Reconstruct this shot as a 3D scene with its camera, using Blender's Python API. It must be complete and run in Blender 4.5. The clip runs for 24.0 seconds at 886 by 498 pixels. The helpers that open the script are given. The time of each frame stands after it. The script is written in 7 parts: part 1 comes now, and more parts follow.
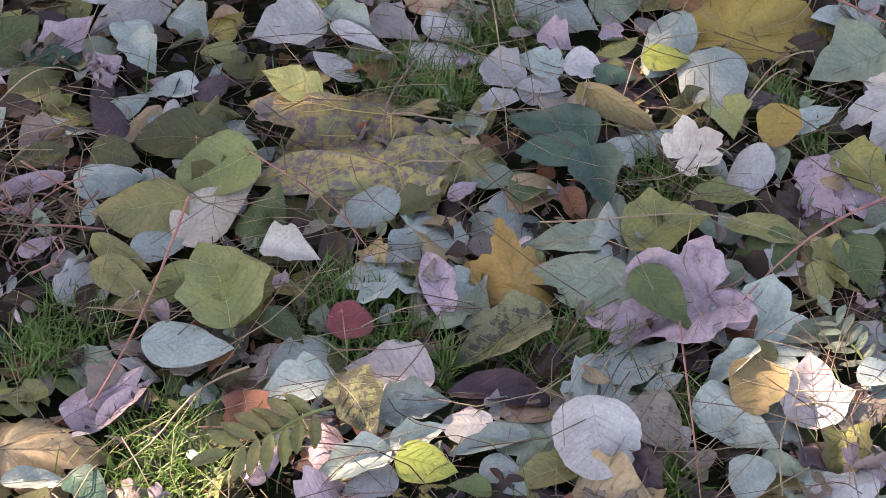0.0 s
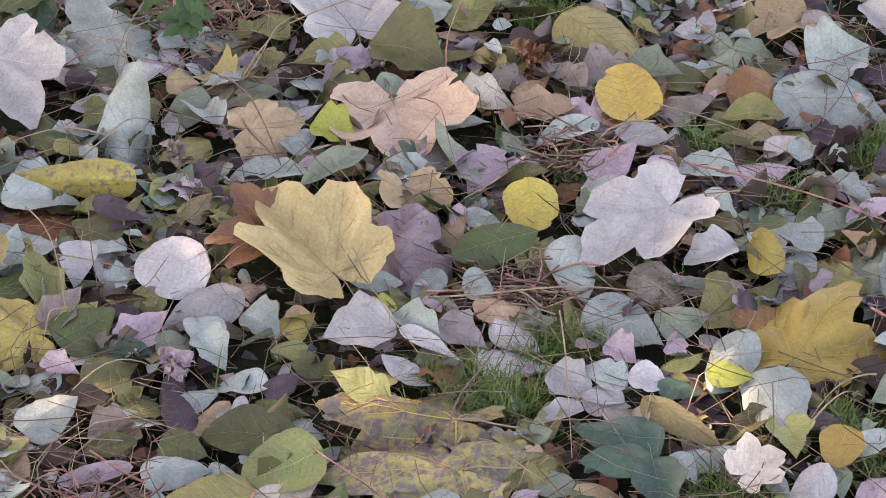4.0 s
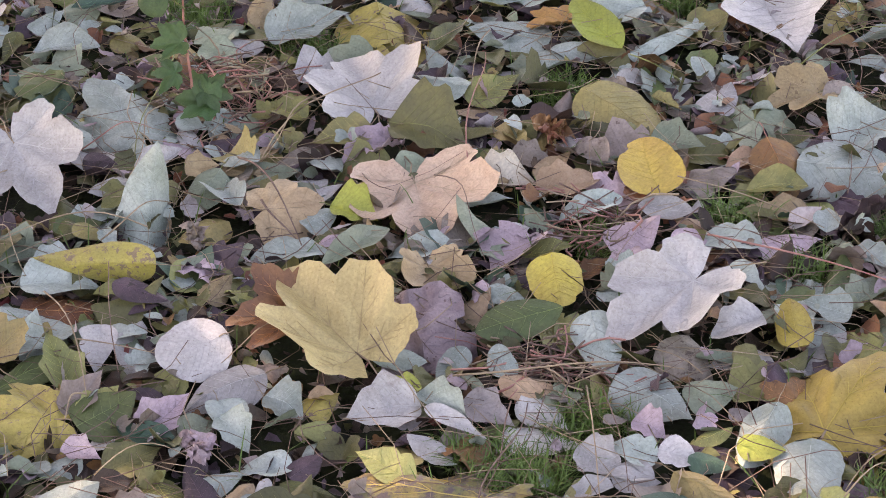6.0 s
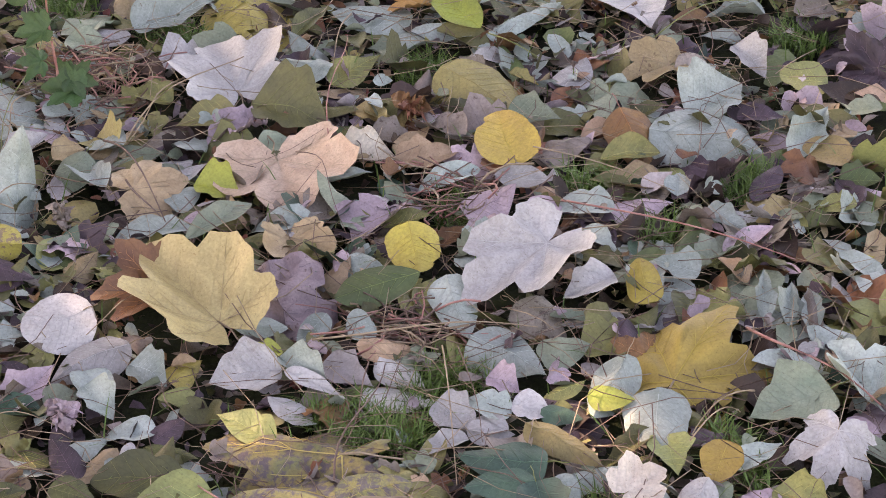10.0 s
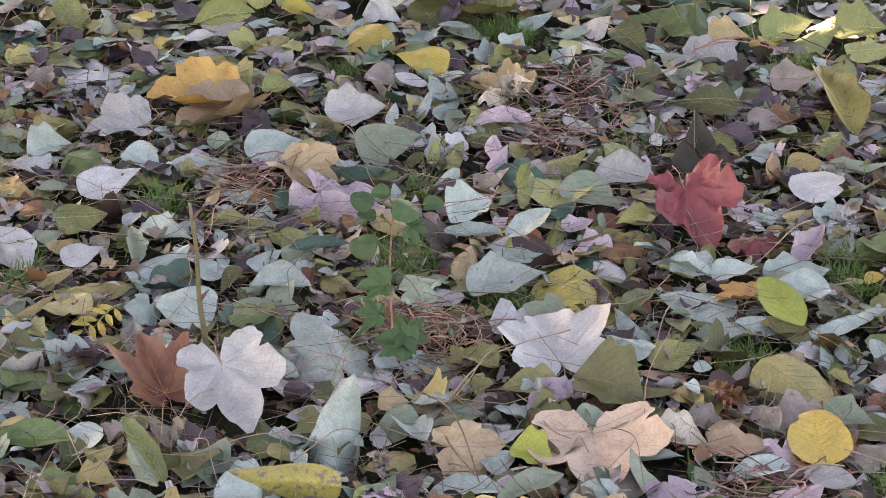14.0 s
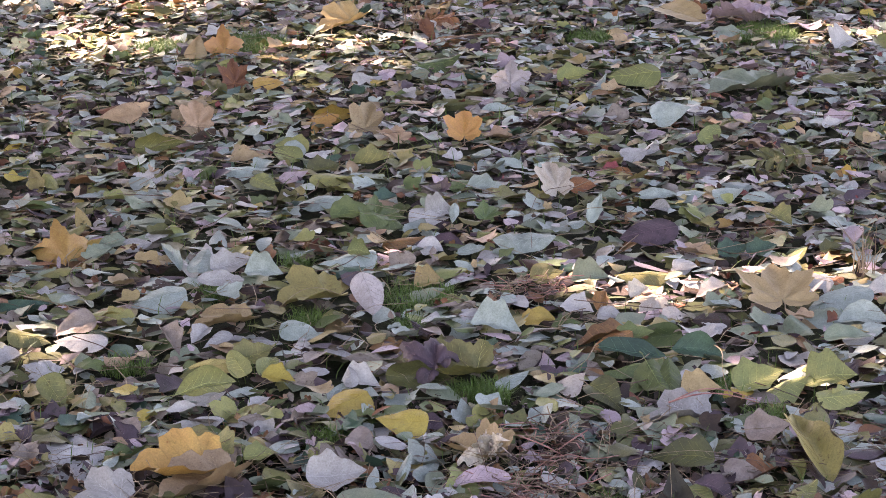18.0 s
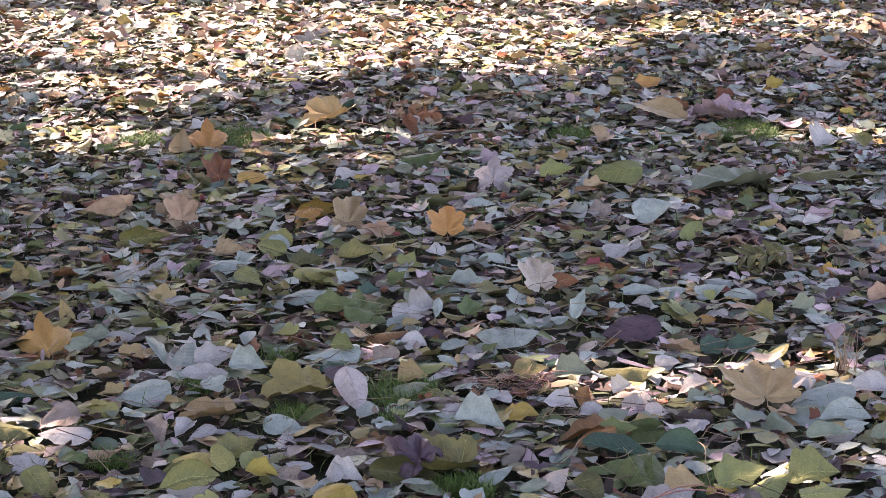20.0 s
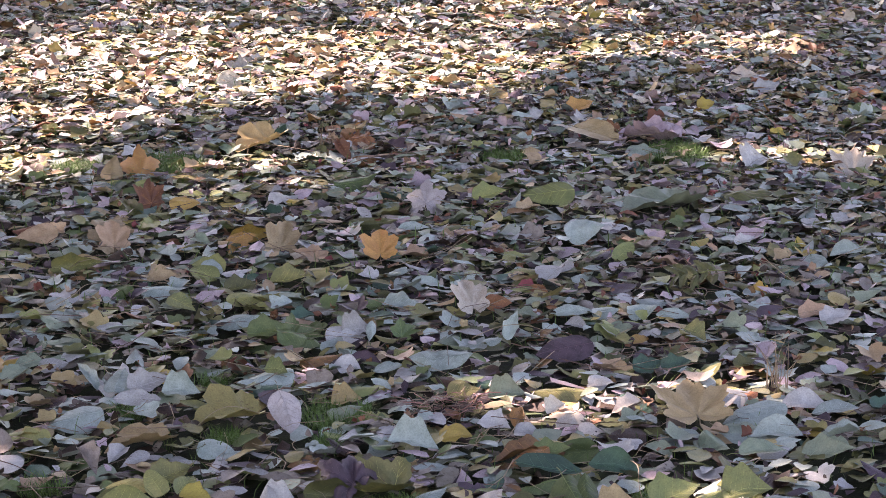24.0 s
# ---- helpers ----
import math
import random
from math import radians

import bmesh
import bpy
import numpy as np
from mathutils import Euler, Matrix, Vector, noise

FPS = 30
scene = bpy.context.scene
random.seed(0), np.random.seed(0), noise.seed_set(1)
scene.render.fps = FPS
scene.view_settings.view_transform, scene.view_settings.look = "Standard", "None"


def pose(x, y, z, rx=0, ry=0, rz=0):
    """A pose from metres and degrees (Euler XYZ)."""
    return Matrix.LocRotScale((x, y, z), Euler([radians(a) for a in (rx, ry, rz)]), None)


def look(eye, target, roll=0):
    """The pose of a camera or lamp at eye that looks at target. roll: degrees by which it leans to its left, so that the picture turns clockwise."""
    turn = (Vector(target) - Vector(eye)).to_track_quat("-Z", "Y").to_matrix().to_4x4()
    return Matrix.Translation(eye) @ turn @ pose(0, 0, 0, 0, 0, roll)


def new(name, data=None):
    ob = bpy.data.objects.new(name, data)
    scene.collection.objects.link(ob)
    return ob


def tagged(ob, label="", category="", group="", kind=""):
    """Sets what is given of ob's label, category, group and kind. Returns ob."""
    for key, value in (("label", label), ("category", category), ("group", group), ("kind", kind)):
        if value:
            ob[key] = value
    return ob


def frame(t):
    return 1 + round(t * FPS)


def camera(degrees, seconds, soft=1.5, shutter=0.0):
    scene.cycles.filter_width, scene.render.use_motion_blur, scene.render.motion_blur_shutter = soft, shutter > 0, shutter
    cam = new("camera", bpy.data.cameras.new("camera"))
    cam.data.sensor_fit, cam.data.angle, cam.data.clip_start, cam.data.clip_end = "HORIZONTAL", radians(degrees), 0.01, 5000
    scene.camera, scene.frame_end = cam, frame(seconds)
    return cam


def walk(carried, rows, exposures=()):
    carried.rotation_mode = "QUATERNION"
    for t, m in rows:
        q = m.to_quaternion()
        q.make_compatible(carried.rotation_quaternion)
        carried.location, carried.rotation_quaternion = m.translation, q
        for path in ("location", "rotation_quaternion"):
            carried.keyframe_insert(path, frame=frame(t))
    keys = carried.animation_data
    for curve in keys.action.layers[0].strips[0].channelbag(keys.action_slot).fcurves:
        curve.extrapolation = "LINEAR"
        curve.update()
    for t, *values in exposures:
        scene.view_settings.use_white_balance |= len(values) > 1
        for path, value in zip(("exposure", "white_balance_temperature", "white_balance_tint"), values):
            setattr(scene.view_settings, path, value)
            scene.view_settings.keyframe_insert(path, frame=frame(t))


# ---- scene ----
# the camera's stand and its slow tilt over the leaf-strewn lawn
cam = camera(22.5, 24.0, soft=0.7)
PATH = [
    (0, (0.0000, 0.0000, 1.4000), (0.1134, 1.4446, 0.0215), -0.33),
    (0.5, (-0.0008, -0.0009, 1.3984), (0.1238, 1.4415, 0.0186), -0.47),
    (1, (-0.0133, -0.0074, 1.4016), (0.1396, 1.4308, 0.0202), 0.20),
    (1.5, (-0.0324, -0.0192, 1.4043), (0.1306, 1.4374, 0.0435), 0.86),
    (2, (-0.0316, -0.0271, 1.4102), (0.1201, 1.4924, 0.1186), 1.60),
    (2.5, (-0.0336, -0.0348, 1.4162), (0.1028, 1.5182, 0.1633), 1.97),
    (3, (-0.0265, -0.0360, 1.4219), (0.0720, 1.5551, 0.2141), 1.37),
    (3.5, (-0.0196, -0.0278, 1.4195), (0.0641, 1.5780, 0.2302), 1.21),
    (5.5, (-0.0329, -0.0070, 1.3931), (0.0435, 1.6652, 0.2987), 0.06),
    (6, (-0.0253, -0.0031, 1.3896), (0.0425, 1.6651, 0.2884), -0.32),
    (6.5, (-0.0186, -0.0106, 1.3914), (0.0510, 1.6574, 0.2901), -0.76),
    (7, (-0.0128, -0.0220, 1.3873), (0.0664, 1.6510, 0.2943), -1.11),
    (7.5, (-0.0115, -0.0308, 1.3806), (0.0761, 1.6470, 0.2956), -1.00),
    (8, (-0.0099, -0.0376, 1.3765), (0.1004, 1.6425, 0.2970), -0.68),
    (8.5, (-0.0031, -0.0488, 1.3779), (0.1152, 1.6333, 0.3024), -0.72),
    (9, (0.0075, -0.0666, 1.3730), (0.1439, 1.6150, 0.2990), -0.74),
    (9.5, (0.0242, -0.0933, 1.3692), (0.1707, 1.5856, 0.2923), -0.58),
    (11.5, (0.0343, -0.0900, 1.3899), (0.1015, 1.5824, 0.2952), -0.08),
    (12, (0.0218, -0.1033, 1.3951), (-0.0234, 1.5713, 0.3024), -0.24),
    (12.5, (0.0194, -0.1175, 1.4040), (-0.0463, 1.5701, 0.3326), 0.22),
    (13, (0.0165, -0.1304, 1.4103), (-0.0713, 1.5786, 0.3752), 0.75),
    (13.5, (0.0156, -0.1455, 1.4218), (-0.0943, 1.6114, 0.4724), 1.30),
    (14, (0.0123, -0.1546, 1.4279), (-0.1160, 1.6362, 0.5468), 1.28),
    (14.5, (0.0102, -0.1605, 1.4336), (-0.1263, 1.6427, 0.5793), 0.80),
    (15, (0.0135, -0.1658, 1.4339), (-0.1243, 1.6607, 0.6308), 0.18),
    (15.5, (0.0142, -0.1791, 1.4401), (-0.1213, 1.6602, 0.6663), 0.00),
    (16, (0.0153, -0.1897, 1.4437), (-0.1138, 1.6674, 0.7124), -0.26),
    (16.5, (0.0206, -0.1964, 1.4495), (-0.1101, 1.6746, 0.7552), -0.36),
    (17, (0.0238, -0.1957, 1.4538), (-0.1080, 1.6867, 0.7911), -0.54),
    (17.5, (0.0277, -0.1957, 1.4549), (-0.1019, 1.6936, 0.8116), -0.57),
    (18, (0.0332, -0.1995, 1.4598), (-0.0951, 1.7084, 0.8737), -0.71),
    (18.5, (0.0350, -0.2021, 1.4658), (-0.0888, 1.7166, 0.9151), -0.80),
    (19, (0.0317, -0.2093, 1.4661), (-0.0866, 1.7149, 0.9337), -0.67),
    (19.5, (0.0221, -0.2157, 1.4687), (-0.0923, 1.7131, 0.9521), -0.34),
    (21.5, (0.0263, -0.2180, 1.4662), (-0.0751, 1.7180, 0.9750), 0.06),
    (22, (0.0340, -0.2146, 1.4673), (-0.0588, 1.7229, 0.9799), 0.00),
    (22.5, (0.0424, -0.2157, 1.4680), (-0.0447, 1.7219, 0.9800), -0.24),
    (23, (0.0427, -0.2216, 1.4667), (-0.0352, 1.7169, 0.9809), -0.52),
    (23.5, (0.0364, -0.2232, 1.4652), (-0.0350, 1.7165, 0.9831), -0.45),
    (24, (0.0323, -0.2263, 1.4643), (-0.0207, 1.7136, 0.9805), -0.44),
]
walk(cam, [(t, look(eye, target, roll)) for t, eye, target, roll in PATH],
     exposures=[(0.0, 2.85, 8800, 30), (2.0, 3.27, 9500, 32), (7.0, 3.3, 10000, 34), (11.8, 3.28, 10200, 36), (14.0, 3.33, 9800, 30), (15.0, 3.32, 9600, 31), (17.0, 3.22, 9400, 33), (18.0, 3.08, 9000, 36), (21.0, 2.66, 8150, 37), (24.0, 2.7, 8150, 36)])

# ---- daylight: open sky and low warm sun, shaded by the tree added below ----
SUN_ELEVATION, SUN_TURN = 41.0, -52.0
world = bpy.data.worlds.new("sky")
scene.world = world
world.use_nodes = True
nt = world.node_tree
sky = nt.nodes.new("ShaderNodeTexSky")
sky.sky_type, sky.sun_disc = "NISHITA", False
sky.sun_elevation, sky.sun_rotation = radians(SUN_ELEVATION), radians(SUN_TURN)
nt.links.new(sky.outputs[0], nt.nodes["Background"].inputs[0])
nt.nodes["Background"].inputs[1].default_value = 0.085
sun_way = Vector((math.sin(radians(SUN_TURN)) * math.cos(radians(SUN_ELEVATION)),
                  math.cos(radians(SUN_TURN)) * math.cos(radians(SUN_ELEVATION)), math.sin(radians(SUN_ELEVATION))))
sun = new("sun", bpy.data.lights.new("sun", "SUN"))
sun.data.energy, sun.data.angle, sun.data.color = 3.7, radians(0.5), (1.0, 0.96, 0.92)
sun.matrix_world = look(sun_way * 30, (0, 0, 0))

# ---- materials ----
def nodes_of(name):
    m = bpy.data.materials.new(name)
    m.use_nodes = True
    t = m.node_tree
    return m, t, t.nodes["Principled BSDF"]


def add(t, kind, **values):
    n = t.nodes.new(kind)
    for key, v in values.items():
        if key == "op":
            n.operation = v
        elif key == "blend":
            n.data_type, n.blend_type = "RGBA", v
        else:
            n.inputs[int(key[1:])].default_value = v
    return n


def leaf_material(name, c1, c2, spot, spots=0.35, rough=0.50, rib=0.065, sheen=0.36):
    """Leaf skin: two tones in patches, blotches of decay, fine grain, side veins, a hue of its own for every leaf."""
    m, t, p = nodes_of(name)
    link = t.links.new
    co = add(t, "ShaderNodeTexCoord")
    info, geo = add(t, "ShaderNodeObjectInfo"), add(t, "ShaderNodeNewGeometry")
    rnd = add(t, "ShaderNodeMath", op="ADD")
    link(info.outputs["Random"], rnd.inputs[0])
    link(geo.outputs["Random Per Island"], rnd.inputs[1])
    frac = add(t, "ShaderNodeMath", op="FRACT")
    link(rnd.outputs[0], frac.inputs[0])
    shift = add(t, "ShaderNodeVectorMath", op="ADD")
    spread = add(t, "ShaderNodeVectorMath", op="SCALE")
    comb = add(t, "ShaderNodeCombineXYZ")
    link(rnd.outputs[0], comb.inputs[0])
    link(frac.outputs[0], comb.inputs[1])
    link(comb.outputs[0], spread.inputs[0])
    spread.inputs["Scale"].default_value = 37.0
    link(geo.outputs["Position"], shift.inputs[0])
    link(spread.outputs[0], shift.inputs[1])
    broad = add(t, "ShaderNodeTexNoise", i2=38.0, i3=4.0)
    fine = add(t, "ShaderNodeTexNoise", i2=300.0, i3=3.0)
    blot = add(t, "ShaderNodeTexNoise", i2=105.0, i3=6.0, i4=0.65)
    for n in (broad, fine, blot):
        link(shift.outputs[0], n.inputs[0])
    tone = add(t, "ShaderNodeMapRange", i1=0.36, i2=0.66)
    link(broad.outputs[0], tone.inputs[0])
    mix = add(t, "ShaderNodeMix", blend="MIX")
    mix.inputs[6].default_value, mix.inputs[7].default_value = (*c1, 1), (*c2, 1)
    link(tone.outputs[0], mix.inputs[0])
    # many leaves have turned from the tip or from one side, with a ragged border
    ends = add(t, "ShaderNodeSeparateXYZ")
    link(co.outputs["UV"], ends.inputs[0])
    slope = add(t, "ShaderNodeMath", op="MULTIPLY_ADD")
    link(ends.outputs[0], slope.inputs[0])
    link(frac.outputs[0], slope.inputs[1])
    link(ends.outputs[1], slope.inputs[2])
    ragged = add(t, "ShaderNodeMath", op="MULTIPLY_ADD", i1=1.1)
    link(blot.outputs[0], ragged.inputs[0])
    link(slope.outputs[0], ragged.inputs[2])
    turned = add(t, "ShaderNodeMapRange", i1=1.25, i2=1.85, i3=0.0, i4=0.5)
    link(ragged.outputs[0], turned.inputs[0])
    base_tone = add(t, "ShaderNodeMix", blend="MIX")
    base_tone.inputs[7].default_value = (*(0.55 * a + 0.45 * b for a, b in zip(c2, spot)), 1)
    link(turned.outputs[0], base_tone.inputs[0])
    link(mix.outputs[2], base_tone.inputs[6])
    # blotches: from hardly any to many, leaf by leaf
    edge = add(t, "ShaderNodeMapRange", i1=0.0, i2=1.0, i3=0.74 - 0.14 * spots if spots < 1 else 0.50, i4=0.72 - 0.30 * spots if spots < 1 else 0.46)
    link(frac.outputs[0], edge.inputs[0])
    over = add(t, "ShaderNodeMath", op="SUBTRACT")
    link(blot.outputs[0], over.inputs[0])
    link(edge.outputs[0], over.inputs[1])
    sharp = add(t, "ShaderNodeMapRange", i1=0.0, i2=0.045, i3=0.0, i4=0.85) if spots < 1 else add(t, "ShaderNodeMapRange", i1=-0.03, i2=0.09, i3=0.0, i4=0.9)
    link(over.outputs[0], sharp.inputs[0])
    mix2 = add(t, "ShaderNodeMix", blend="MIX")
    mix2.inputs[7].default_value = (*spot, 1)
    link(sharp.outputs[0], mix2.inputs[0])
    link(base_tone.outputs[2], mix2.inputs[6])
    # withered margin, ragged and stronger on some leaves
    rim_u = add(t, "ShaderNodeSeparateXYZ")
    link(co.outputs["UV"], rim_u.inputs[0])
    rim_a = add(t, "ShaderNodeMath", op="SUBTRACT", i1=0.5)
    link(rim_u.outputs[0], rim_a.inputs[0])
    rim_b = add(t, "ShaderNodeMath", op="ABSOLUTE")
    link(rim_a.outputs[0], rim_b.inputs[0])
    rim_c = add(t, "ShaderNodeMath", op="MULTIPLY_ADD", i1=0.9)
    link(blot.outputs[0], rim_c.inputs[0])
    link(rim_b.outputs[0], rim_c.inputs[2])
    rim_d = add(t, "ShaderNodeMath", op="MULTIPLY_ADD", i1=0.10)
    link(frac.outputs[0], rim_d.inputs[0])
    link(rim_c.outputs[0], rim_d.inputs[2])
    rim = add(t, "ShaderNodeMapRange", i1=0.90, i2=1.10, i3=0.0, i4=0.62)
    link(rim_d.outputs[0], rim.inputs[0])
    mix3 = add(t, "ShaderNodeMix", blend="MIX")
    mix3.inputs[7].default_value = (*(0.5 * (a + b) for a, b in zip(spot, c2)), 1)
    link(rim.outputs[0], mix3.inputs[0])
    link(mix2.outputs[2], mix3.inputs[6])
    # side veins run out from the midrib
    uv = add(t, "ShaderNodeSeparateXYZ")
    link(co.outputs["UV"], uv.inputs[0])
    across = add(t, "ShaderNodeMath", op="SUBTRACT", i1=0.5)
    link(uv.outputs[0], across.inputs[0])
    side = add(t, "ShaderNodeMath", op="ABSOLUTE")
    link(across.outputs[0], side.inputs[0])
    slant = add(t, "ShaderNodeMath", op="MULTIPLY_ADD", i1=-0.75)
    link(side.outputs[0], slant.inputs[0])
    link(uv.outputs[1], slant.inputs[2])
    beat = add(t, "ShaderNodeMath", op="MULTIPLY", i1=58.0)
    link(slant.outputs[0], beat.inputs[0])
    wave = add(t, "ShaderNodeMath", op="SINE")
    link(beat.outputs[0], wave.inputs[0])
    line = add(t, "ShaderNodeMapRange", i1=0.90, i2=1.0)
    link(wave.outputs[0], line.inputs[0])
    pale = add(t, "ShaderNodeMix", blend="MULTIPLY")
    pale.inputs[7].default_value = (1 - rib, 1 - rib, 1 - rib * 0.9, 1)
    link(line.outputs[0], pale.inputs[0])
    link(mix3.outputs[2], pale.inputs[6])
    grain = add(t, "ShaderNodeMapRange", i1=0.3, i2=0.7, i3=0.85, i4=1.12)
    link(fine.outputs[0], grain.inputs[0])
    hsv = add(t, "ShaderNodeHueSaturation")
    hue = add(t, "ShaderNodeMapRange", i3=0.480, i4=0.518)
    link(frac.outputs[0], hue.inputs[0])
    link(hue.outputs[0], hsv.inputs["Hue"])
    own = add(t, "ShaderNodeMath", op="MULTIPLY", i1=7.31)
    link(rnd.outputs[0], own.inputs[0])
    own2 = add(t, "ShaderNodeMath", op="FRACT")
    link(own.outputs[0], own2.inputs[0])
    lively = add(t, "ShaderNodeMapRange", i3=0.68, i4=1.12)
    link(own2.outputs[0], lively.inputs[0])
    value = add(t, "ShaderNodeMath", op="MULTIPLY")
    link(lively.outputs[0], value.inputs[0])
    link(grain.outputs[0], value.inputs[1])
    link(value.outputs[0], hsv.inputs["Value"])
    link(pale.outputs[2], hsv.inputs["Color"])
    # fine dark specks
    speck = add(t, "ShaderNodeTexNoise", i2=520.0, i3=2.0)
    link(shift.outputs[0], speck.inputs[0])
    dots = add(t, "ShaderNodeMapRange", i1=0.63, i2=0.70, i3=0.0, i4=0.45)
    link(speck.outputs[0], dots.inputs[0])
    specked = add(t, "ShaderNodeMix", blend="MULTIPLY")
    specked.inputs[7].default_value = (0.45, 0.38, 0.33, 1)
    link(dots.outputs[0], specked.inputs[0])
    link(hsv.outputs[0], specked.inputs[6])
    link(specked.outputs[2], p.inputs["Base Color"])
    p.inputs["Roughness"].default_value = rough
    p.inputs["Specular IOR Level"].default_value = sheen
    relief = add(t, "ShaderNodeMath", op="MULTIPLY_ADD", i1=-0.35)
    link(line.outputs[0], relief.inputs[0])
    link(blot.outputs[0], relief.inputs[2])
    bump = add(t, "ShaderNodeBump", i0=0.7, i1=0.0009)
    link(relief.outputs[0], bump.inputs["Height"])
    link(bump.outputs[0], p.inputs["Normal"])
    glow = add(t, "ShaderNodeBsdfTranslucent")
    link(specked.outputs[2], glow.inputs[0])
    both = add(t, "ShaderNodeMixShader", i0=0.05)
    link(p.outputs[0], both.inputs[1])
    link(glow.outputs[0], both.inputs[2])
    link(both.outputs[0], t.nodes["Material Output"].inputs[0])
    return m


# colour words and the two tones and blotch of each sort of leaf
SORTS = {
    "p": ("pale grey-green", (0.405, 0.48, 0.43), (0.28, 0.35, 0.305), (0.26, 0.24, 0.17), 0.12),
    "w": ("whitish grey", (0.51, 0.505, 0.48), (0.385, 0.38, 0.36), (0.28, 0.22, 0.19), 0.2),
    "cr": ("creamy white", (0.64, 0.58, 0.48), (0.55, 0.47, 0.38), (0.33, 0.22, 0.13), 0.15),
    "k": ("pinkish lilac", (0.55, 0.425, 0.445), (0.42, 0.32, 0.345), (0.17, 0.10, 0.10), 0.35),
    "wk": ("greyish pink", (0.45, 0.41, 0.40), (0.36, 0.32, 0.305), (0.22, 0.16, 0.14), 0.3),
    # x: the shaded side of a backlit upright leaf, given as colour
    "x": ("nearly black", (0.035, 0.035, 0.022), (0.022, 0.02, 0.015), (0.05, 0.035, 0.02), 0.3),
    "n": ("grey-brown", (0.32, 0.27, 0.23), (0.21, 0.17, 0.13), (0.09, 0.06, 0.05), 0.5),
    "o": ("olive-yellow", (0.27, 0.25, 0.09), (0.17, 0.18, 0.07), (0.13, 0.10, 0.04), 0.35),
    "og": ("dark olive", (0.14, 0.14, 0.05), (0.09, 0.095, 0.04), (0.06, 0.05, 0.03), 0.4),
    "lg": ("light green", (0.30, 0.31, 0.11), (0.23, 0.26, 0.10), (0.16, 0.14, 0.05), 0.2),
    "g": ("green", (0.13, 0.175, 0.065), (0.085, 0.13, 0.05), (0.09, 0.07, 0.03), 0.3),
    "fg": ("yellow-green", (0.42, 0.45, 0.085), (0.33, 0.37, 0.075), (0.24, 0.17, 0.05), 0.25),
    "gl": ("fresh green", (0.05, 0.12, 0.04), (0.035, 0.09, 0.03), (0.10, 0.10, 0.04), 0.1),
    "d": ("dark bluish green", (0.06, 0.13, 0.085), (0.04, 0.09, 0.065), (0.03, 0.04, 0.03), 0.15),
    "pg": ("faded green", (0.28, 0.33, 0.23), (0.20, 0.26, 0.18), (0.16, 0.14, 0.09), 0.25),
    "y": ("bright yellow", (0.52, 0.385, 0.085), (0.43, 0.315, 0.08), (0.24, 0.13, 0.04), 0.3),
    "dy": ("mustard yellow", (0.40, 0.31, 0.12), (0.30, 0.25, 0.10), (0.19, 0.12, 0.05), 0.4),
    "ty": ("tan-yellow", (0.47, 0.355, 0.18), (0.39, 0.29, 0.145), (0.24, 0.14, 0.06), 0.2),
    "t": ("tan", (0.50, 0.36, 0.22), (0.38, 0.26, 0.15), (0.19, 0.11, 0.07), 0.35),
    "tb": ("blotched tan", (0.56, 0.43, 0.30), (0.48, 0.35, 0.23), (0.24, 0.16, 0.14), 0.5),
    "oy": ("orange-yellow", (0.54, 0.33, 0.10), (0.45, 0.26, 0.08), (0.26, 0.09, 0.02), 0.2),
    "r": ("orange-brown", (0.38, 0.17, 0.07), (0.28, 0.11, 0.05), (0.12, 0.05, 0.03), 0.4),
    "ru": ("rust-brown", (0.30, 0.14, 0.06), (0.20, 0.09, 0.05), (0.08, 0.04, 0.03), 0.4),
    "b": ("dark brown", (0.08, 0.048, 0.034), (0.042, 0.027, 0.02), (0.04, 0.025, 0.02), 0.5),
    "v": ("purple-brown", (0.115, 0.074, 0.088), (0.06, 0.04, 0.05), (0.04, 0.03, 0.03), 0.5),
    "a": ("brick-red", (0.32, 0.09, 0.075), (0.22, 0.062, 0.05), (0.11, 0.04, 0.03), 0.3),
    "ys": ("blotched yellow", (0.50, 0.42, 0.11), (0.40, 0.34, 0.10), (0.24, 0.16, 0.13), 0.75),
    "s": ("mottled yellow-purple", (0.42, 0.33, 0.11), (0.24, 0.25, 0.10), (0.15, 0.115, 0.13), 1.2),
    "os": ("speckled olive", (0.26, 0.25, 0.12), (0.20, 0.20, 0.10), (0.07, 0.065, 0.05), 0.95),
}
SKIN = {k: leaf_material("leaf " + v[0], *v[1:]) for k, v in SORTS.items()}


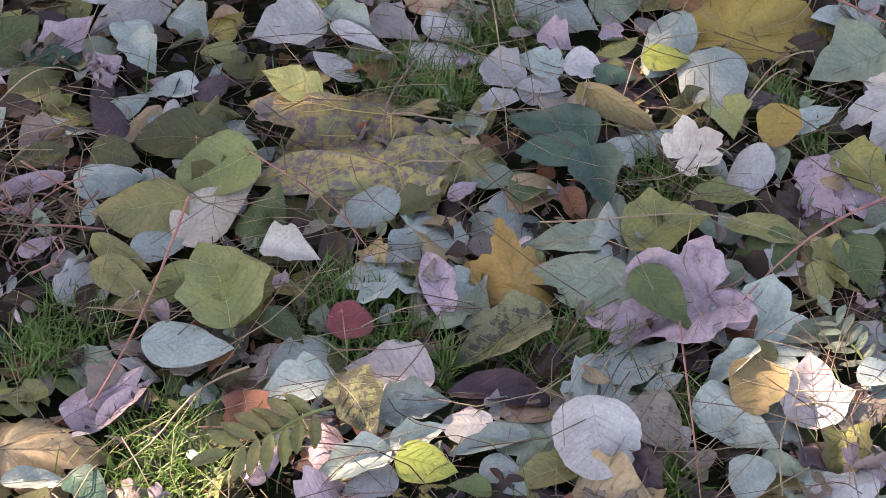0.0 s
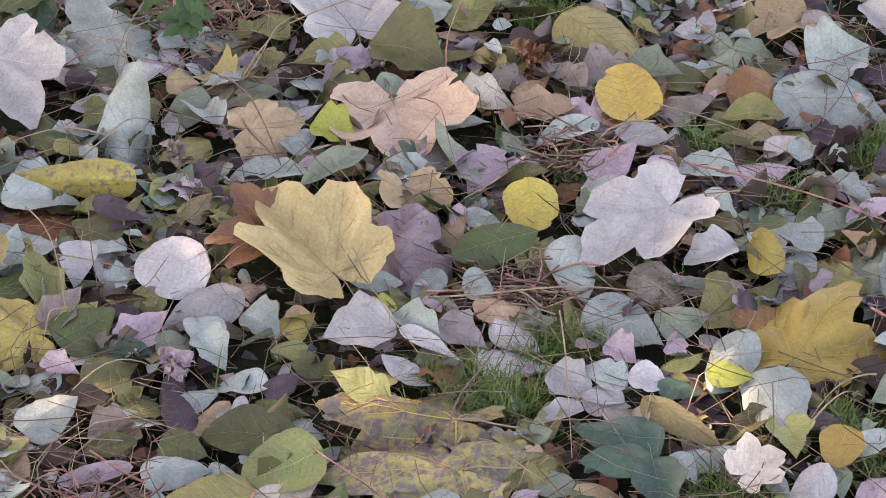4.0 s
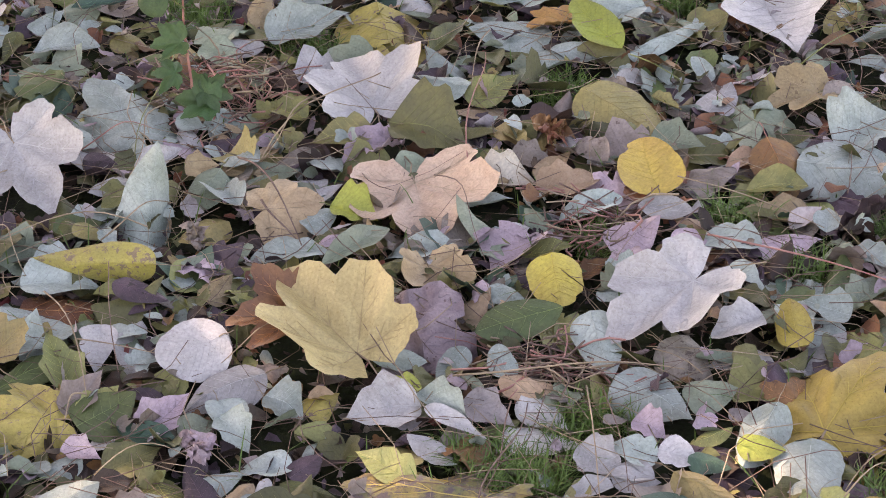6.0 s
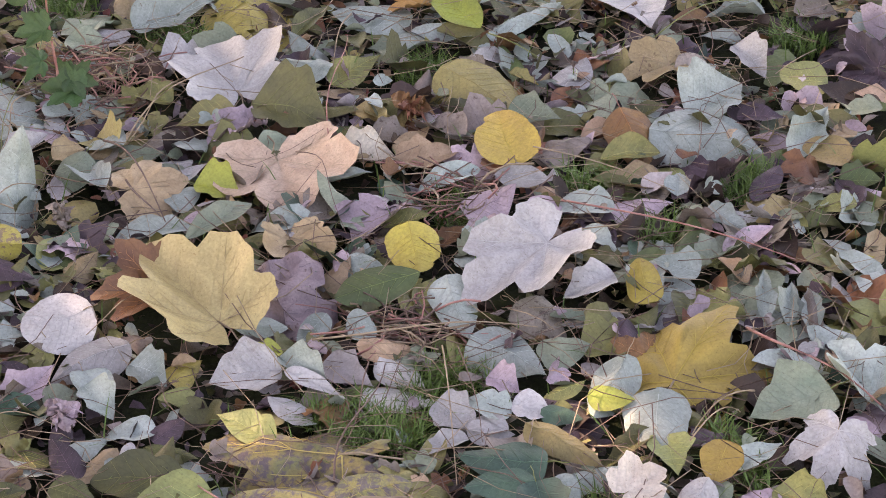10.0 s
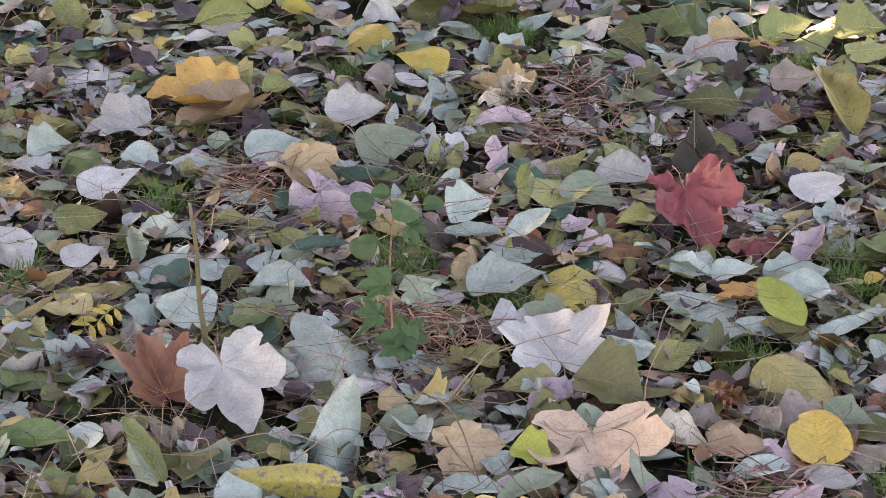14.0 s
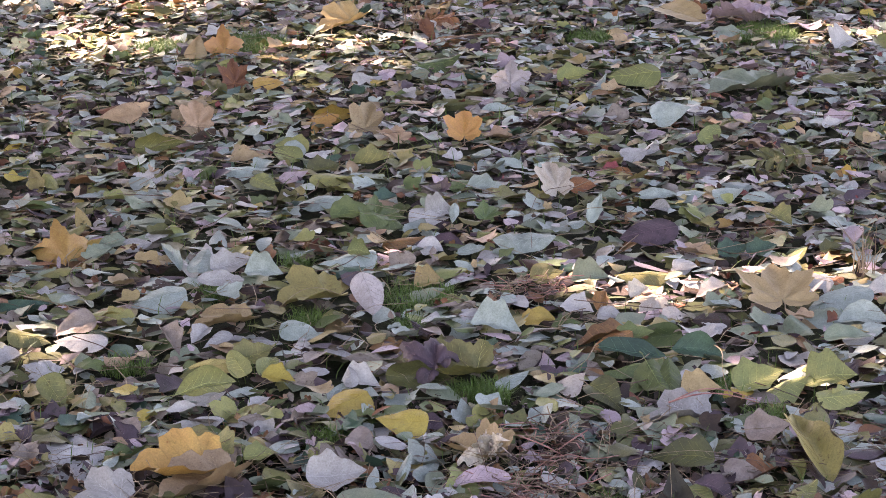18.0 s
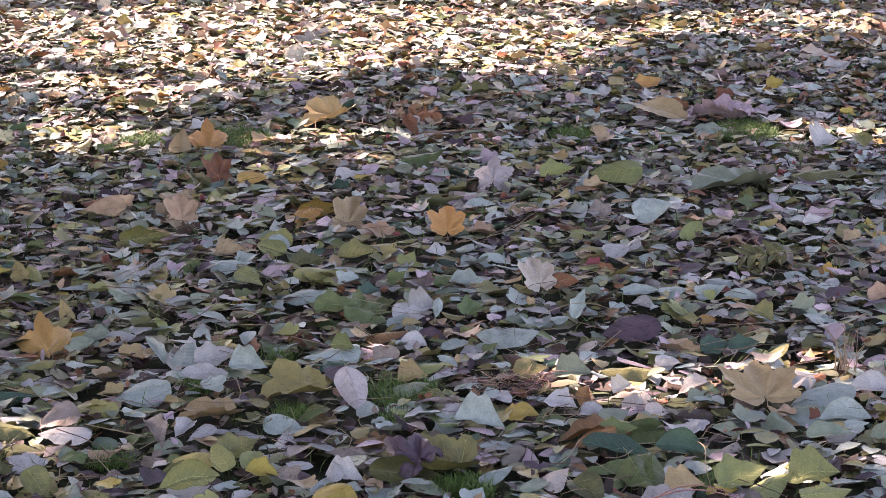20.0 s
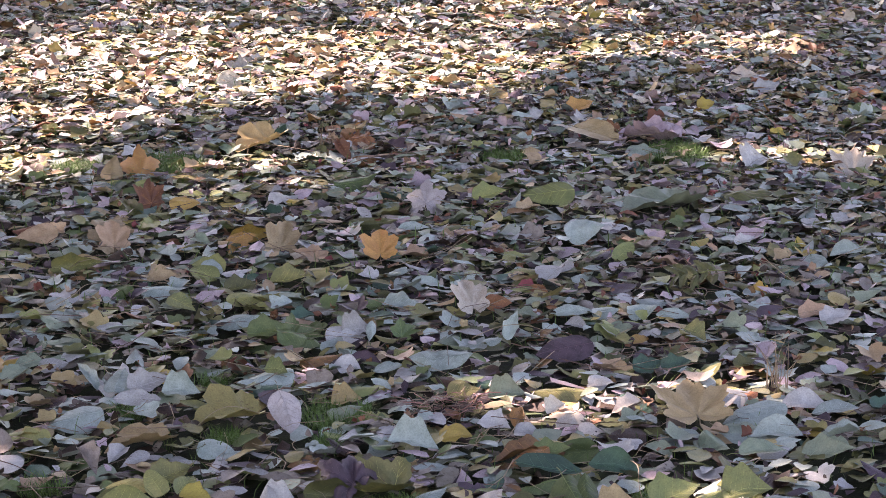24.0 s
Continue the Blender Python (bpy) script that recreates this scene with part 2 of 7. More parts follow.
def plain(name, c1, c2, scale, rough=0.7, bump_by=0.002, detail=6.0):
    m, t, p = nodes_of(name)
    geo = add(t, "ShaderNodeNewGeometry")
    n1 = add(t, "ShaderNodeTexNoise", i2=scale, i3=detail)
    n2 = add(t, "ShaderNodeTexNoise", i2=scale * 9, i3=detail)
    t.links.new(geo.outputs["Position"], n1.inputs[0])
    t.links.new(geo.outputs["Position"], n2.inputs[0])
    s = add(t, "ShaderNodeMath", op="MULTIPLY_ADD", i1=0.5)
    t.links.new(n2.outputs[0], s.inputs[0])
    t.links.new(n1.outputs[0], s.inputs[2])
    tone = add(t, "ShaderNodeMapRange", i1=0.5, i2=0.95)
    t.links.new(s.outputs[0], tone.inputs[0])
    mix = add(t, "ShaderNodeMix", blend="MIX")
    mix.inputs[6].default_value, mix.inputs[7].default_value = (*c1, 1), (*c2, 1)
    t.links.new(tone.outputs[0], mix.inputs[0])
    t.links.new(mix.outputs[2], p.inputs["Base Color"])
    p.inputs["Roughness"].default_value = rough
    p.inputs["Specular IOR Level"].default_value = 0.3
    b = add(t, "ShaderNodeBump", i0=0.8, i1=bump_by)
    t.links.new(s.outputs[0], b.inputs["Height"])
    t.links.new(b.outputs[0], p.inputs["Normal"])
    return m


# soil is dark itself and darkened further, as shade between the leaves
SOIL = plain("dark soil deepened for gap shade", (0.013, 0.013, 0.009), (0.032, 0.044, 0.015), 25, 0.9, 0.006)
STRAW = plain("dry straw", (0.21, 0.15, 0.10), (0.36, 0.28, 0.19), 60)
RED_STALK = plain("reddish leaf stalk", (0.28, 0.10, 0.09), (0.42, 0.22, 0.18), 60, 0.5)
BROWN_TWIG = plain("brown twig", (0.10, 0.06, 0.05), (0.21, 0.14, 0.11), 80)
OLD_STEM = plain("greenish brown stem", (0.12, 0.10, 0.05), (0.20, 0.17, 0.09), 80, 0.6)
GREEN_STALK = plain("green stalk", (0.12, 0.16, 0.05), (0.2, 0.22, 0.08), 60, 0.5)
VEINS = {}
for k, v in SORTS.items():
    f = {"k": 0.45, "wk": 0.6, "y": 0.84, "ty": 0.80, "t": 0.75, "s": 1.05, "a": 0.6, "p": 0.88, "w": 0.86, "cr": 0.86, "pg": 0.9}.get(k, 0.74 if sum(v[1]) > 0.8 else 1.4)
    VEINS[k] = plain("veins of " + v[0] + " leaf", tuple(q * f * 0.9 for q in v[1]), tuple(q * f * 1.1 for q in v[1]), 90, 0.55)
GRASS = plain("lawn grass", (0.04, 0.10, 0.018), (0.12, 0.21, 0.05), 30, 0.45)
BARK = plain("tree bark", (0.07, 0.055, 0.045), (0.16, 0.13, 0.11), 9, 0.9, 0.02)
CANOPY = plain("autumn tree foliage", (0.10, 0.11, 0.03), (0.25, 0.20, 0.05), 2, 0.6)


# ---- geometry helpers ----
def part(name, data, material, parent, label=""):
    """One mesh under a thing or a part."""
    if isinstance(data, bmesh.types.BMesh):
        me = bpy.data.meshes.new(name)
        data.to_mesh(me)
        data.free()
    else:
        me = data
    ob = new(name, me)
    if material and not me.materials:
        me.materials.append(material)
    ob.parent = parent
    if label:
        tagged(ob, label=label)
    return ob


def mesh_of(name, verts, faces, uvs=None, smooth=True):
    """A mesh out of arrays; uvs: one pair for each vertex."""
    me = bpy.data.meshes.new(name)
    me.from_pydata([tuple(v) for v in verts], [], faces)
    if uvs is not None:
        layer = me.uv_layers.new(name="leaf")
        at = np.zeros(len(me.loops), int)
        me.loops.foreach_get("vertex_index", at)
        layer.data.foreach_set("uv", np.asarray(uvs, np.float32)[at].ravel())
    if smooth:
        me.polygons.foreach_set("use_smooth", np.ones(len(me.polygons), bool))
    return me


def tube(points, radii, sides=5):
    """Vertices and faces of a tapering tube along a line of points."""
    verts, faces = [], []
    points = [Vector(p) for p in points]
    for i, p in enumerate(points):
        ahead = (points[min(i + 1, len(points) - 1)] - points[max(i - 1, 0)]).normalized()
        u = ahead.orthogonal().normalized()
        w = ahead.cross(u)
        r = radii[i] if isinstance(radii, (list, tuple)) else radii
        verts += [p + r * (math.cos(a) * u + math.sin(a) * w) for a in (2 * math.pi * k / sides for k in range(sides))]
    for i in range(len(points) - 1):
        for k in range(sides):
            a, b = i * sides + k, i * sides + (k + 1) % sides
            faces.append((a, b, b + sides, a + sides))
    faces += [tuple(range(sides))[::-1], tuple(range(len(verts) - sides, len(verts)))]
    return verts, faces


# ---- leaf shapes, one metre long from the base to the tip along +y ----
LOBES = {"maple": ((0, 1.0, 33), (49, 0.95, 31), (103, 0.66, 33)), "sycamore": ((0, 1.0, 34), (49, 0.88, 33), (100, 0.62, 36))}


def lobed(kind, a, r, teeth):
    """The reach of a lobed blade at the angle a from its midrib: pointed lobes over a full disc, with coarse teeth."""
    deep, power = (0.47, 0.85) if "maple" == kind else (0.56, 1.5)
    reach = 0.0
    for centre, size, half in LOBES[kind]:
        off = abs(abs(a) - centre) / half
        reach = max(reach, size * (deep + (1 - deep) * max(1 - off ** power, 0.0)) if off < 1.5 else 0.0)
    reach = max(reach, 0.50 * (1 - max(abs(a) - 120, 0) / 60) ** 0.7)
    if abs(a) > 150:
        reach *= 1 - 0.75 * ((abs(a) - 150) / 30) ** 1.5
    return reach * (1 + teeth * (abs((a / (8.0 if "maple" == kind else 9.5)) % 2 - 1) - 0.5) + r)


WIDE = {"ovate": 0.58, "elliptic": 0.42, "round": 1.0, "strip": 0.25, "maple": 1.0, "sycamore": 1.0}
FINGERED = ("maple", "sycamore")


def profile(kind, s, seed=2):
    """Full width at the share s of the length, as a share of the greatest width."""
    s = min(max(s, 0.0), 1.0)
    if kind == "ovate":
        e1, e2 = 0.40 + 0.07 * (seed % 5), 0.88 + 0.11 * (seed * 3 % 5)
        peak = e1 / (e1 + e2)
        return (s / peak) ** e1 * ((1 - s) / (1 - peak)) ** e2
    if kind == "elliptic":
        return (4 * s * (1 - s)) ** 0.78
    if kind == "round":
        return (s ** 0.33) * ((1 - s) ** 0.56) * 1.80
    return (4 * s * (1 - s)) ** 0.4


def pleat(kind, x, y):
    """The height that lobed blades gain between their main veins."""
    if kind not in FINGERED:
        return 0.0
    a, r = abs(math.degrees(math.atan2(x, y))), math.hypot(x, y)
    near = min(abs(a - centre) for centre, _, _ in LOBES[kind])
    return 0.16 * r * min(near / 25.0, 1.0) ** 1.3 - 0.10 * max(r - 0.45, 0.0) ** 1.4


def relief(style, seed, soft=1.0):
    """The height of a blade over its own plane at (x, y): fold, bend, curl and waves."""
    r = random.Random(seed)
    up = 1 if r.random() < 0.62 else -1
    fold = up * r.uniform(0.08, 0.42)
    bend = r.uniform(-0.45, 0.30)
    uneven = r.uniform(-0.75, 0.75)
    twist = r.uniform(-0.28, 0.28)
    wave, turn, fine = r.uniform(0.02, 0.045), r.uniform(0, 50), 0.5 if style == "crumpled" else 0.12
    curl = up * r.uniform(0.2, 0.7)
    if style == "curled":
        fold, curl, wave = up * r.uniform(0.4, 0.75), up * 1.2, 0.04
    if style == "crumpled":
        wave, fold, bend = 0.13, up * 0.3, r.uniform(-0.3, 0.2)
    if style == "flat":
        fold, bend, twist, wave, curl = up * r.uniform(0.03, 0.16), r.uniform(-0.16, 0.06), r.uniform(-0.12, 0.12), 0.018, up * 0.2
    fold, curl, bend, twist, wave = fold * soft, curl * soft, bend * soft, twist * soft, wave * (0.4 + soft * 0.6)

    def height(x, y):
        q = noise.noise(Vector((x * 4.5 + turn, y * 4.5, turn))) + fine * noise.noise(Vector((x * 11, y * 11 + turn, turn)))
        return fold * abs(x) + bend * (y - 0.2) ** 2 + twist * x * y + curl * (1 + (uneven if x > 0 else -uneven)) * abs(x) ** 2.2 + wave * q * 1.6
    return height


def blade(kind, style, seed, rows=22, cols=10):
    """Vertices, faces and uvs of a leaf blade."""
    r = random.Random(seed * 7 + 3)
    h = relief(style, seed, 0.75 if kind in FINGERED else 1.0)
    verts, faces, uvs = [], [], []
    if kind in FINGERED:
        n = 60 if rows > 12 else 24
        ring = []
        for k in range(n):
            a = -180 + 360 * (k + 0.5) / n
            uneven = 0.09 * noise.noise(Vector((math.cos(radians(a)) * 1.7, math.sin(radians(a)) * 1.7, seed * 2.3)))
            ring.append((a + r.uniform(-1.2, 1.2), lobed(kind, a, uneven + r.uniform(-0.015, 0.015), (0.13 if "maple" == kind else 0.08) if n > 30 else 0.08)))
        steps = (0.25, 0.5, 0.72, 0.88, 1.0) if n > 30 else (0.5, 1.0)
        verts.append((0, 0, h(0, 0)))
        uvs.append((0.5, 0))
        for k, f in enumerate(steps):
            for a, q in ring:
                rr = q * f
                x, y = rr * math.sin(radians(a)), rr * math.cos(radians(a))
                verts.append((x, y, h(x, y) + pleat(kind, x, y)))
                uvs.append((x * 0.5 + 0.5, y * 0.5 + 0.5))
        for k in range(n):
            faces.append((0, 1 + k, 1 + (k + 1) % n))
            for j in range(len(steps) - 1):
                a, b = 1 + j * n + k, 1 + j * n + (k + 1) % n
                faces.append((a, a + n, b + n, b))
        return verts, faces, uvs
    lean = r.uniform(-0.08, 0.08)
    bite, bite_at = max(0.0, r.uniform(-0.3, 0.35)), r.uniform(0.3, 0.8)
    for i in range(rows + 1):
        s = i / rows if kind == "strip" else 0.5 - 0.5 * math.cos(math.pi * (0.04 + 0.96 * i / rows)) if i else 0.0
        width = max(profile(kind, s, seed) * (1 + 0.10 * noise.noise(Vector((s * 4, seed * 3.7, 1)))), 0.012)
        if kind == "ovate" and seed % 3 == 1:
            width *= 1 + 0.11 * math.sin(s * 17 + seed) * math.sin(s * math.pi)
        tooth = 1 + (0.009 if i % 2 else -0.006) * (kind != "strip" and rows > 9)
        for j in range(cols + 1):
            c = j / cols - 0.5
            x = c * width * (tooth if j in (0, cols) else 1)
            if (c > 0) == (seed % 2 == 1):
                x *= 1 - bite * math.exp(-((s - bite_at) / 0.07) ** 2)
            y = s + (-0.15 * math.sin(min(abs(c) * 2, 1) * 2.2) * (1 - s) ** 3 if kind == "round" else 0.0)
            y += 0.05 * (0.5 - abs(c)) * (kind != "round") * (1 - s)
            x += lean * math.sin(s * math.pi)
            z = h(x * WIDE[kind], y)
            verts.append((x, y, z))
            uvs.append((c + 0.5, y))
    for i in range(rows):
        for j in range(cols):
            a = i * (cols + 1) + j
            faces.append((a, a + 1, a + cols + 2, a + cols + 1))
    return verts, faces, uvs


def ribs(kind, style, seed):
    """Vertices and faces of the raised veins of that blade."""
    h = relief(style, seed, 0.75 if kind in FINGERED else 1.0)
    lean = random.Random(seed * 7 + 3).uniform(-0.08, 0.08)
    lines = []
    if kind in FINGERED:
        for a, q in [(sign * centre, size * 0.92) for centre, size, _ in LOBES[kind] for sign in ((1, -1) if centre else (1,))]:
            way = Vector((math.sin(radians(a)), math.cos(radians(a))))
            lines.append(([way * q * k / 6 for k in range(7)], 0.0065))
            for f in (0.38, 0.58, 0.75):
                for side in (-34, 34):
                    w2 = Vector((math.sin(radians(a + side)), math.cos(radians(a + side))))
                    lines.append(([way * q * f + w2 * q * (1 - f) * 0.5 * k / 3 for k in range(4)], 0.003))
    else:
        lines.append(([Vector((0, 0.97 * k / 8)) for k in range(9)], 0.007))
        for f in (0.14, 0.28, 0.42, 0.56, 0.70):
            reach = profile(kind, f, seed) * 0.38
            for side in (-1, 1):
                lines.append(([Vector((side * reach * k / 4, f + 0.20 * k / 4 * (1 - f * 0.5))) for k in range(5)], 0.0022))
    verts, faces = [], []
    for line, wide in lines:
        n0 = len(verts)
        for i, q in enumerate(line):
            ahead = (line[min(i + 1, len(line) - 1)] - line[max(i - 1, 0)]).normalized()
            off = Vector((ahead.y, -ahead.x)) * wide * (1 - 0.75 * i / (len(line) - 1))
            bow = lean * math.sin(min(max(q.y, 0), 1) * math.pi) if kind not in FINGERED else 0.0
            for f, up in ((-1, 0.004), (0, 0.010), (1, 0.004)):
                x, y = q.x + bow + off.x * f, q.y + off.y * f
                verts.append((x, y, h(x * WIDE[kind], y) + pleat(kind, x, y) + up))
        for i in range(len(line) - 1):
            a = n0 + 3 * i
            faces += [(a, a + 1, a + 4, a + 3), (a + 1, a + 2, a + 5, a + 4)]
    return verts, faces


MADE = {}


def shared(kind, style, seed, colour):
    """Blade, veins and stalk meshes, shared by leaves alike."""
    key = (kind, style, seed, colour)
    if key not in MADE:
        b = mesh_of("blade", *blade(kind, style, seed))
        b.materials.append(SKIN[colour])
        v = mesh_of("midrib", *ribs(kind, style, seed))
        v.materials.append(VEINS[colour])
        z0 = relief(style, seed, 0.75 if kind in FINGERED else 1.0)(0, 0)
        pts = [(0, 0.02, z0), (0.02, -0.12, z0 + 0.03), (-0.01, -0.26, z0 + 0.035), (0.03, -0.42, z0 + 0.01)]
        if kind not in FINGERED:
            pts = [Vector(p) * 0.55 for p in pts]
            pts = [p + Vector((0, 0, z0 * 0.45)) for p in pts]
        s = mesh_of("stalk", *tube(pts, [0.011, 0.009, 0.008, 0.010]))
        s.materials.append(GREEN_STALK if colour in ("g", "d", "pg", "lg", "fg") else RED_STALK if colour in ("k", "a", "r", "ru") else STRAW)
        MADE[key] = (b, v, s)
    return MADE[key]


PLACED = []
WORDS = {"maple": "maple leaf", "ovate": "oval pointed leaf", "elliptic": "narrow leaf", "round": "round heart-shaped leaf", "strip": "curled narrow leaf", "sycamore": "broad lobed leaf"}
STYLES = ("wavy", "curled", "flat", "wavy", "curled", "wavy")


def leaf(kind, colour, m, length, wide=0.0, style="", stalk=None):
    """A fallen leaf: blade, veins and stalk. m: where its base lies and how it is turned; wide: its width over its length."""
    n = int(abs(m.translation.x) * 1000) * 7 + int(m.translation.y * 1000)
    seed = n % 9
    style = style or ("curled" if kind == "strip" else "crumpled" if colour in ("k", "v", "a") and kind in FINGERED else STYLES[(n * 7) % 6] if kind not in ("maple", "sycamore", "round") else "flat" if kind == "round" else "wavy")
    width = (wide or WIDE[kind])
    b, v, s = shared(kind, style, seed, colour)
    names = {"maple": "maple_leaf", "sycamore": "lobed_leaf", "round": "heart_leaf", "elliptic": "narrow_leaf", "strip": "curled_leaf"}
    top = new(names.get(kind, "poplar_leaf" if colour in ("p", "w", "cr", "pg") else "withered_leaf" if colour in ("n", "v", "b", "k", "wk", "ru", "t", "r", "x") else "oval_leaf"))
    top.matrix_world = m @ Matrix.Diagonal((length * width, length, length, 1))
    state = {"curled": "folded", "crumpled": "crumpled", "flat": "flat", "wavy": "slightly wavy"}[style]
    tagged(top, f"{state} {SORTS[colour][0]} {WORDS[kind]} on leaf litter", "leaf", "fallen leaves")
    part("blade", b, None, top)
    part("midrib", v, None, top)
    if stalk:
        a, e = Vector((0, 0, 0)), top.matrix_world.inverted() @ Vector(stalk)
        mid = (a + e) / 2 + Vector((0.03, 0, 0.05))
        line = [a, (a * 2 + mid) / 3 + Vector((0, 0, 0.02)), mid, (e * 2 + mid) / 3, e]
        me = mesh_of("stalk", *tube(line, [0.010, 0.008, 0.007, 0.007, 0.010]))
        me.materials.append(s.materials[0])
        part("stalk", me, None, top)
    elif kind != "strip" and (kind in FINGERED or n % 2):
        part("stalk", s, None, top)
    c = m @ Vector((0, length * (0.3 if kind in FINGERED else 0.5), 0))
    PLACED.append((c.x, c.y, length * (0.62 if kind in FINGERED else 0.42), length * width * (0.62 if kind in FINGERED else 0.42), c.z))
    return top


def compound(colour, m, length, pairs=6):
    """A feathered leaf: a rachis with leaflets along both sides."""
    top = new("compound_leaf")
    top.matrix_world = m
    tagged(top, f"{SORTS[colour][0]} feathered leaf with paired leaflets on the litter", "leaf", "feathered leaves")
    line = [(0, length * k / 6, 0.006 * math.sin(k)) for k in range(7)]
    me = mesh_of("rachis", *tube(line, [0.0016 - 0.00018 * k for k in range(7)]))
    part("rachis", me, GREEN_STALK, top)
    for k in range(pairs):
        for side in (-1, 1):
            b = shared("elliptic", "wavy", k % 5, colour)[0]
            ob = part("leaflet", b, None, top)
            size = length * 0.36 * (1 - 0.25 * abs(k / pairs - 0.5))
            ob.matrix_local = pose(0, length * (0.18 + 0.80 * k / pairs), 0.003, 8 * side, -12 * side, -side * (62 - 3 * k)) @ Matrix.Diagonal((size * 0.36, size, size, 1))
    ob = part("leaflet", shared("elliptic", "wavy", 1, colour)[0], None, top)
    ob.matrix_local = pose(0, length * 0.98, 0.003) @ Matrix.Diagonal((length * 0.14, length * 0.36, length * 0.36, 1))
    c = m @ Vector((0, length * 0.5, 0))
    PLACED.append((c.x, c.y, length * 0.5, length * 0.25, c.z))
    return top


def crumple(colour, m, size):
    """A dry leaf crushed into a ball of folds."""
    r = random.Random(len(PLACED))
    top = new("crumpled_leaf")
    top.matrix_world = m
    tagged(top, f"crumpled dry {SORTS[colour][0]} leaf remains among the litter", "leaf", "fallen leaves")
    for k in range(6):
        b = shared("ovate" if k % 2 else "maple", "crumpled", k % 5, colour)[0]
        ob = part("blade", b, None, top)
        f = 0.75 if k % 2 else 0.5
        ob.matrix_local = pose(r.uniform(-0.15, 0.15) * size, r.uniform(-0.2, 0.1) * size, size * 0.10, r.uniform(-5, 70), r.uniform(-35, 35), 60 * k + r.uniform(-30, 30)) @ Matrix.Diagonal((size * f * 0.8, size * f, size * 1.1, 1))
    PLACED.append((m.translation.x, m.translation.y, size * 0.5, size * 0.5, m.translation.z))
    return top


# ---- grass, twigs, seedlings ----
TUFTS = []


def tuft(x, y, a, b):
    """Remember a patch of grass; all blades become one mesh."""
    TUFTS.append((x, y, a, b))
    PLACED.append((x, y, a * 0.85, b * 0.85, 0.02))


def twig(a, b, material, r):
    """A thin dry stalk lying on the litter, slightly bowed."""
    rr = random.Random(int(a[0] * 1000) + int(b[1] * 1000))
    a, b = Vector((*a, 0.046)), Vector((*b, 0.038))
    side = (b - a).cross(Vector((0, 0, 1))).normalized() * (b - a).length
    k1, k2, up = rr.uniform(-0.05, 0.05), rr.uniform(-0.05, 0.05), rr.uniform(0.0, 0.03)
    line = []
    for i in range(9):
        s = i / 8
        line.append(a.lerp(b, s) + side * (k1 * math.sin(s * math.pi) + k2 * math.sin(2 * s * math.pi)) + Vector((0, 0, up * math.sin(s * math.pi))))
    words = {STRAW.name: "pale dry straw", RED_STALK.name: "reddish dry leaf stalk", BROWN_TWIG.name: "thin dark brown twig", GREEN_STALK.name: "thin green stem"}
    r *= 0.75
    top = new("dry_stalk" if material != BROWN_TWIG else "twig", mesh_of("stalk", *tube(line, [r * (1 - 0.5 * i / 8) for i in range(9)])))
    top.data.materials.append(material)
    tagged(top, words[material.name] + " lying across the fallen leaves", "twig", "stalks and twigs")
    return top


def stick(a, b):
    """A bare stem standing in the ground."""
    a, b = Vector(a), Vector(b)
    line = [a.lerp(b, i / 10) + Vector((0.0015 * math.sin(i * 1.1), 0.001 * math.cos(i * 1.3), 0)) for i in range(11)]
    top = new("upright_stem")
    top.location = a
    tagged(top, "bare greenish-brown stem standing upright in the litter", "stem")
    local = [p - a for p in line]
    part("stem", mesh_of("stem", *tube(local, [0.0042 - 0.0002 * i for i in range(11)], 7)), OLD_STEM, top)
    for k, i in enumerate((4, 7, 9)):
        p = local[i]
        tip = p + Vector((0.012 * (-1) ** k, 0.004, 0.014))
        part("bud", mesh_of("bud", *tube([p, p.lerp(tip, 0.5), tip], [0.003, 0.0026, 0.001])), BROWN_TWIG, top)
    return top


def seedling(x, y, height, leaves):
    """A young green plant: a thin stem and round leaves on short stalks."""
    top = new("green_seedling")
    top.location = (x, y, 0)
    tagged(top, "young green seedling with round leaves on a thin stem", "plant")
    line = [Vector((0.0025 * math.sin(i * 0.8), 0.002 * math.cos(i), height * i / 10)) for i in range(11)]
    part("stem", mesh_of("stem", *tube(line, [0.0022 - 0.00012 * i for i in range(11)])), RED_STALK, top)
    for k, (dx, dy, z, size) in enumerate(leaves):
        me = shared("maple" if k > 5 else "round", "wavy", k % 5, "gl")[0]
        ob = part("leaf", me, None, top)
        size *= 0.52
        ahead = Vector((1 if dx > 0 else -1, -0.25 * math.sin(k * 2.1), 0.25 * math.cos(k * 1.7))).normalized()
        face = Vector((0.2 * math.sin(k), -0.62, 0.75))
        side = ahead.cross(face).normalized()
        face = side.cross(ahead)
        at = Vector((dx, dy - 0.01, z)) - ahead * size * 0.5
        turn = Matrix((side, ahead, face)).transposed().to_4x4()
        ob.matrix_local = Matrix.Translation(at) @ turn @ Matrix.Diagonal((size, size, size, 1))
        root = Vector((0, 0, max(min(z - 0.02, height), 0.01)))
        part("leaf_stalk", mesh_of("leaf_stalk", *tube([root, root.lerp(at, 0.6) + Vector((0, 0, 0.004)), at], [0.0011, 0.0009, 0.0008])), GREEN_STALK, top)
    return top


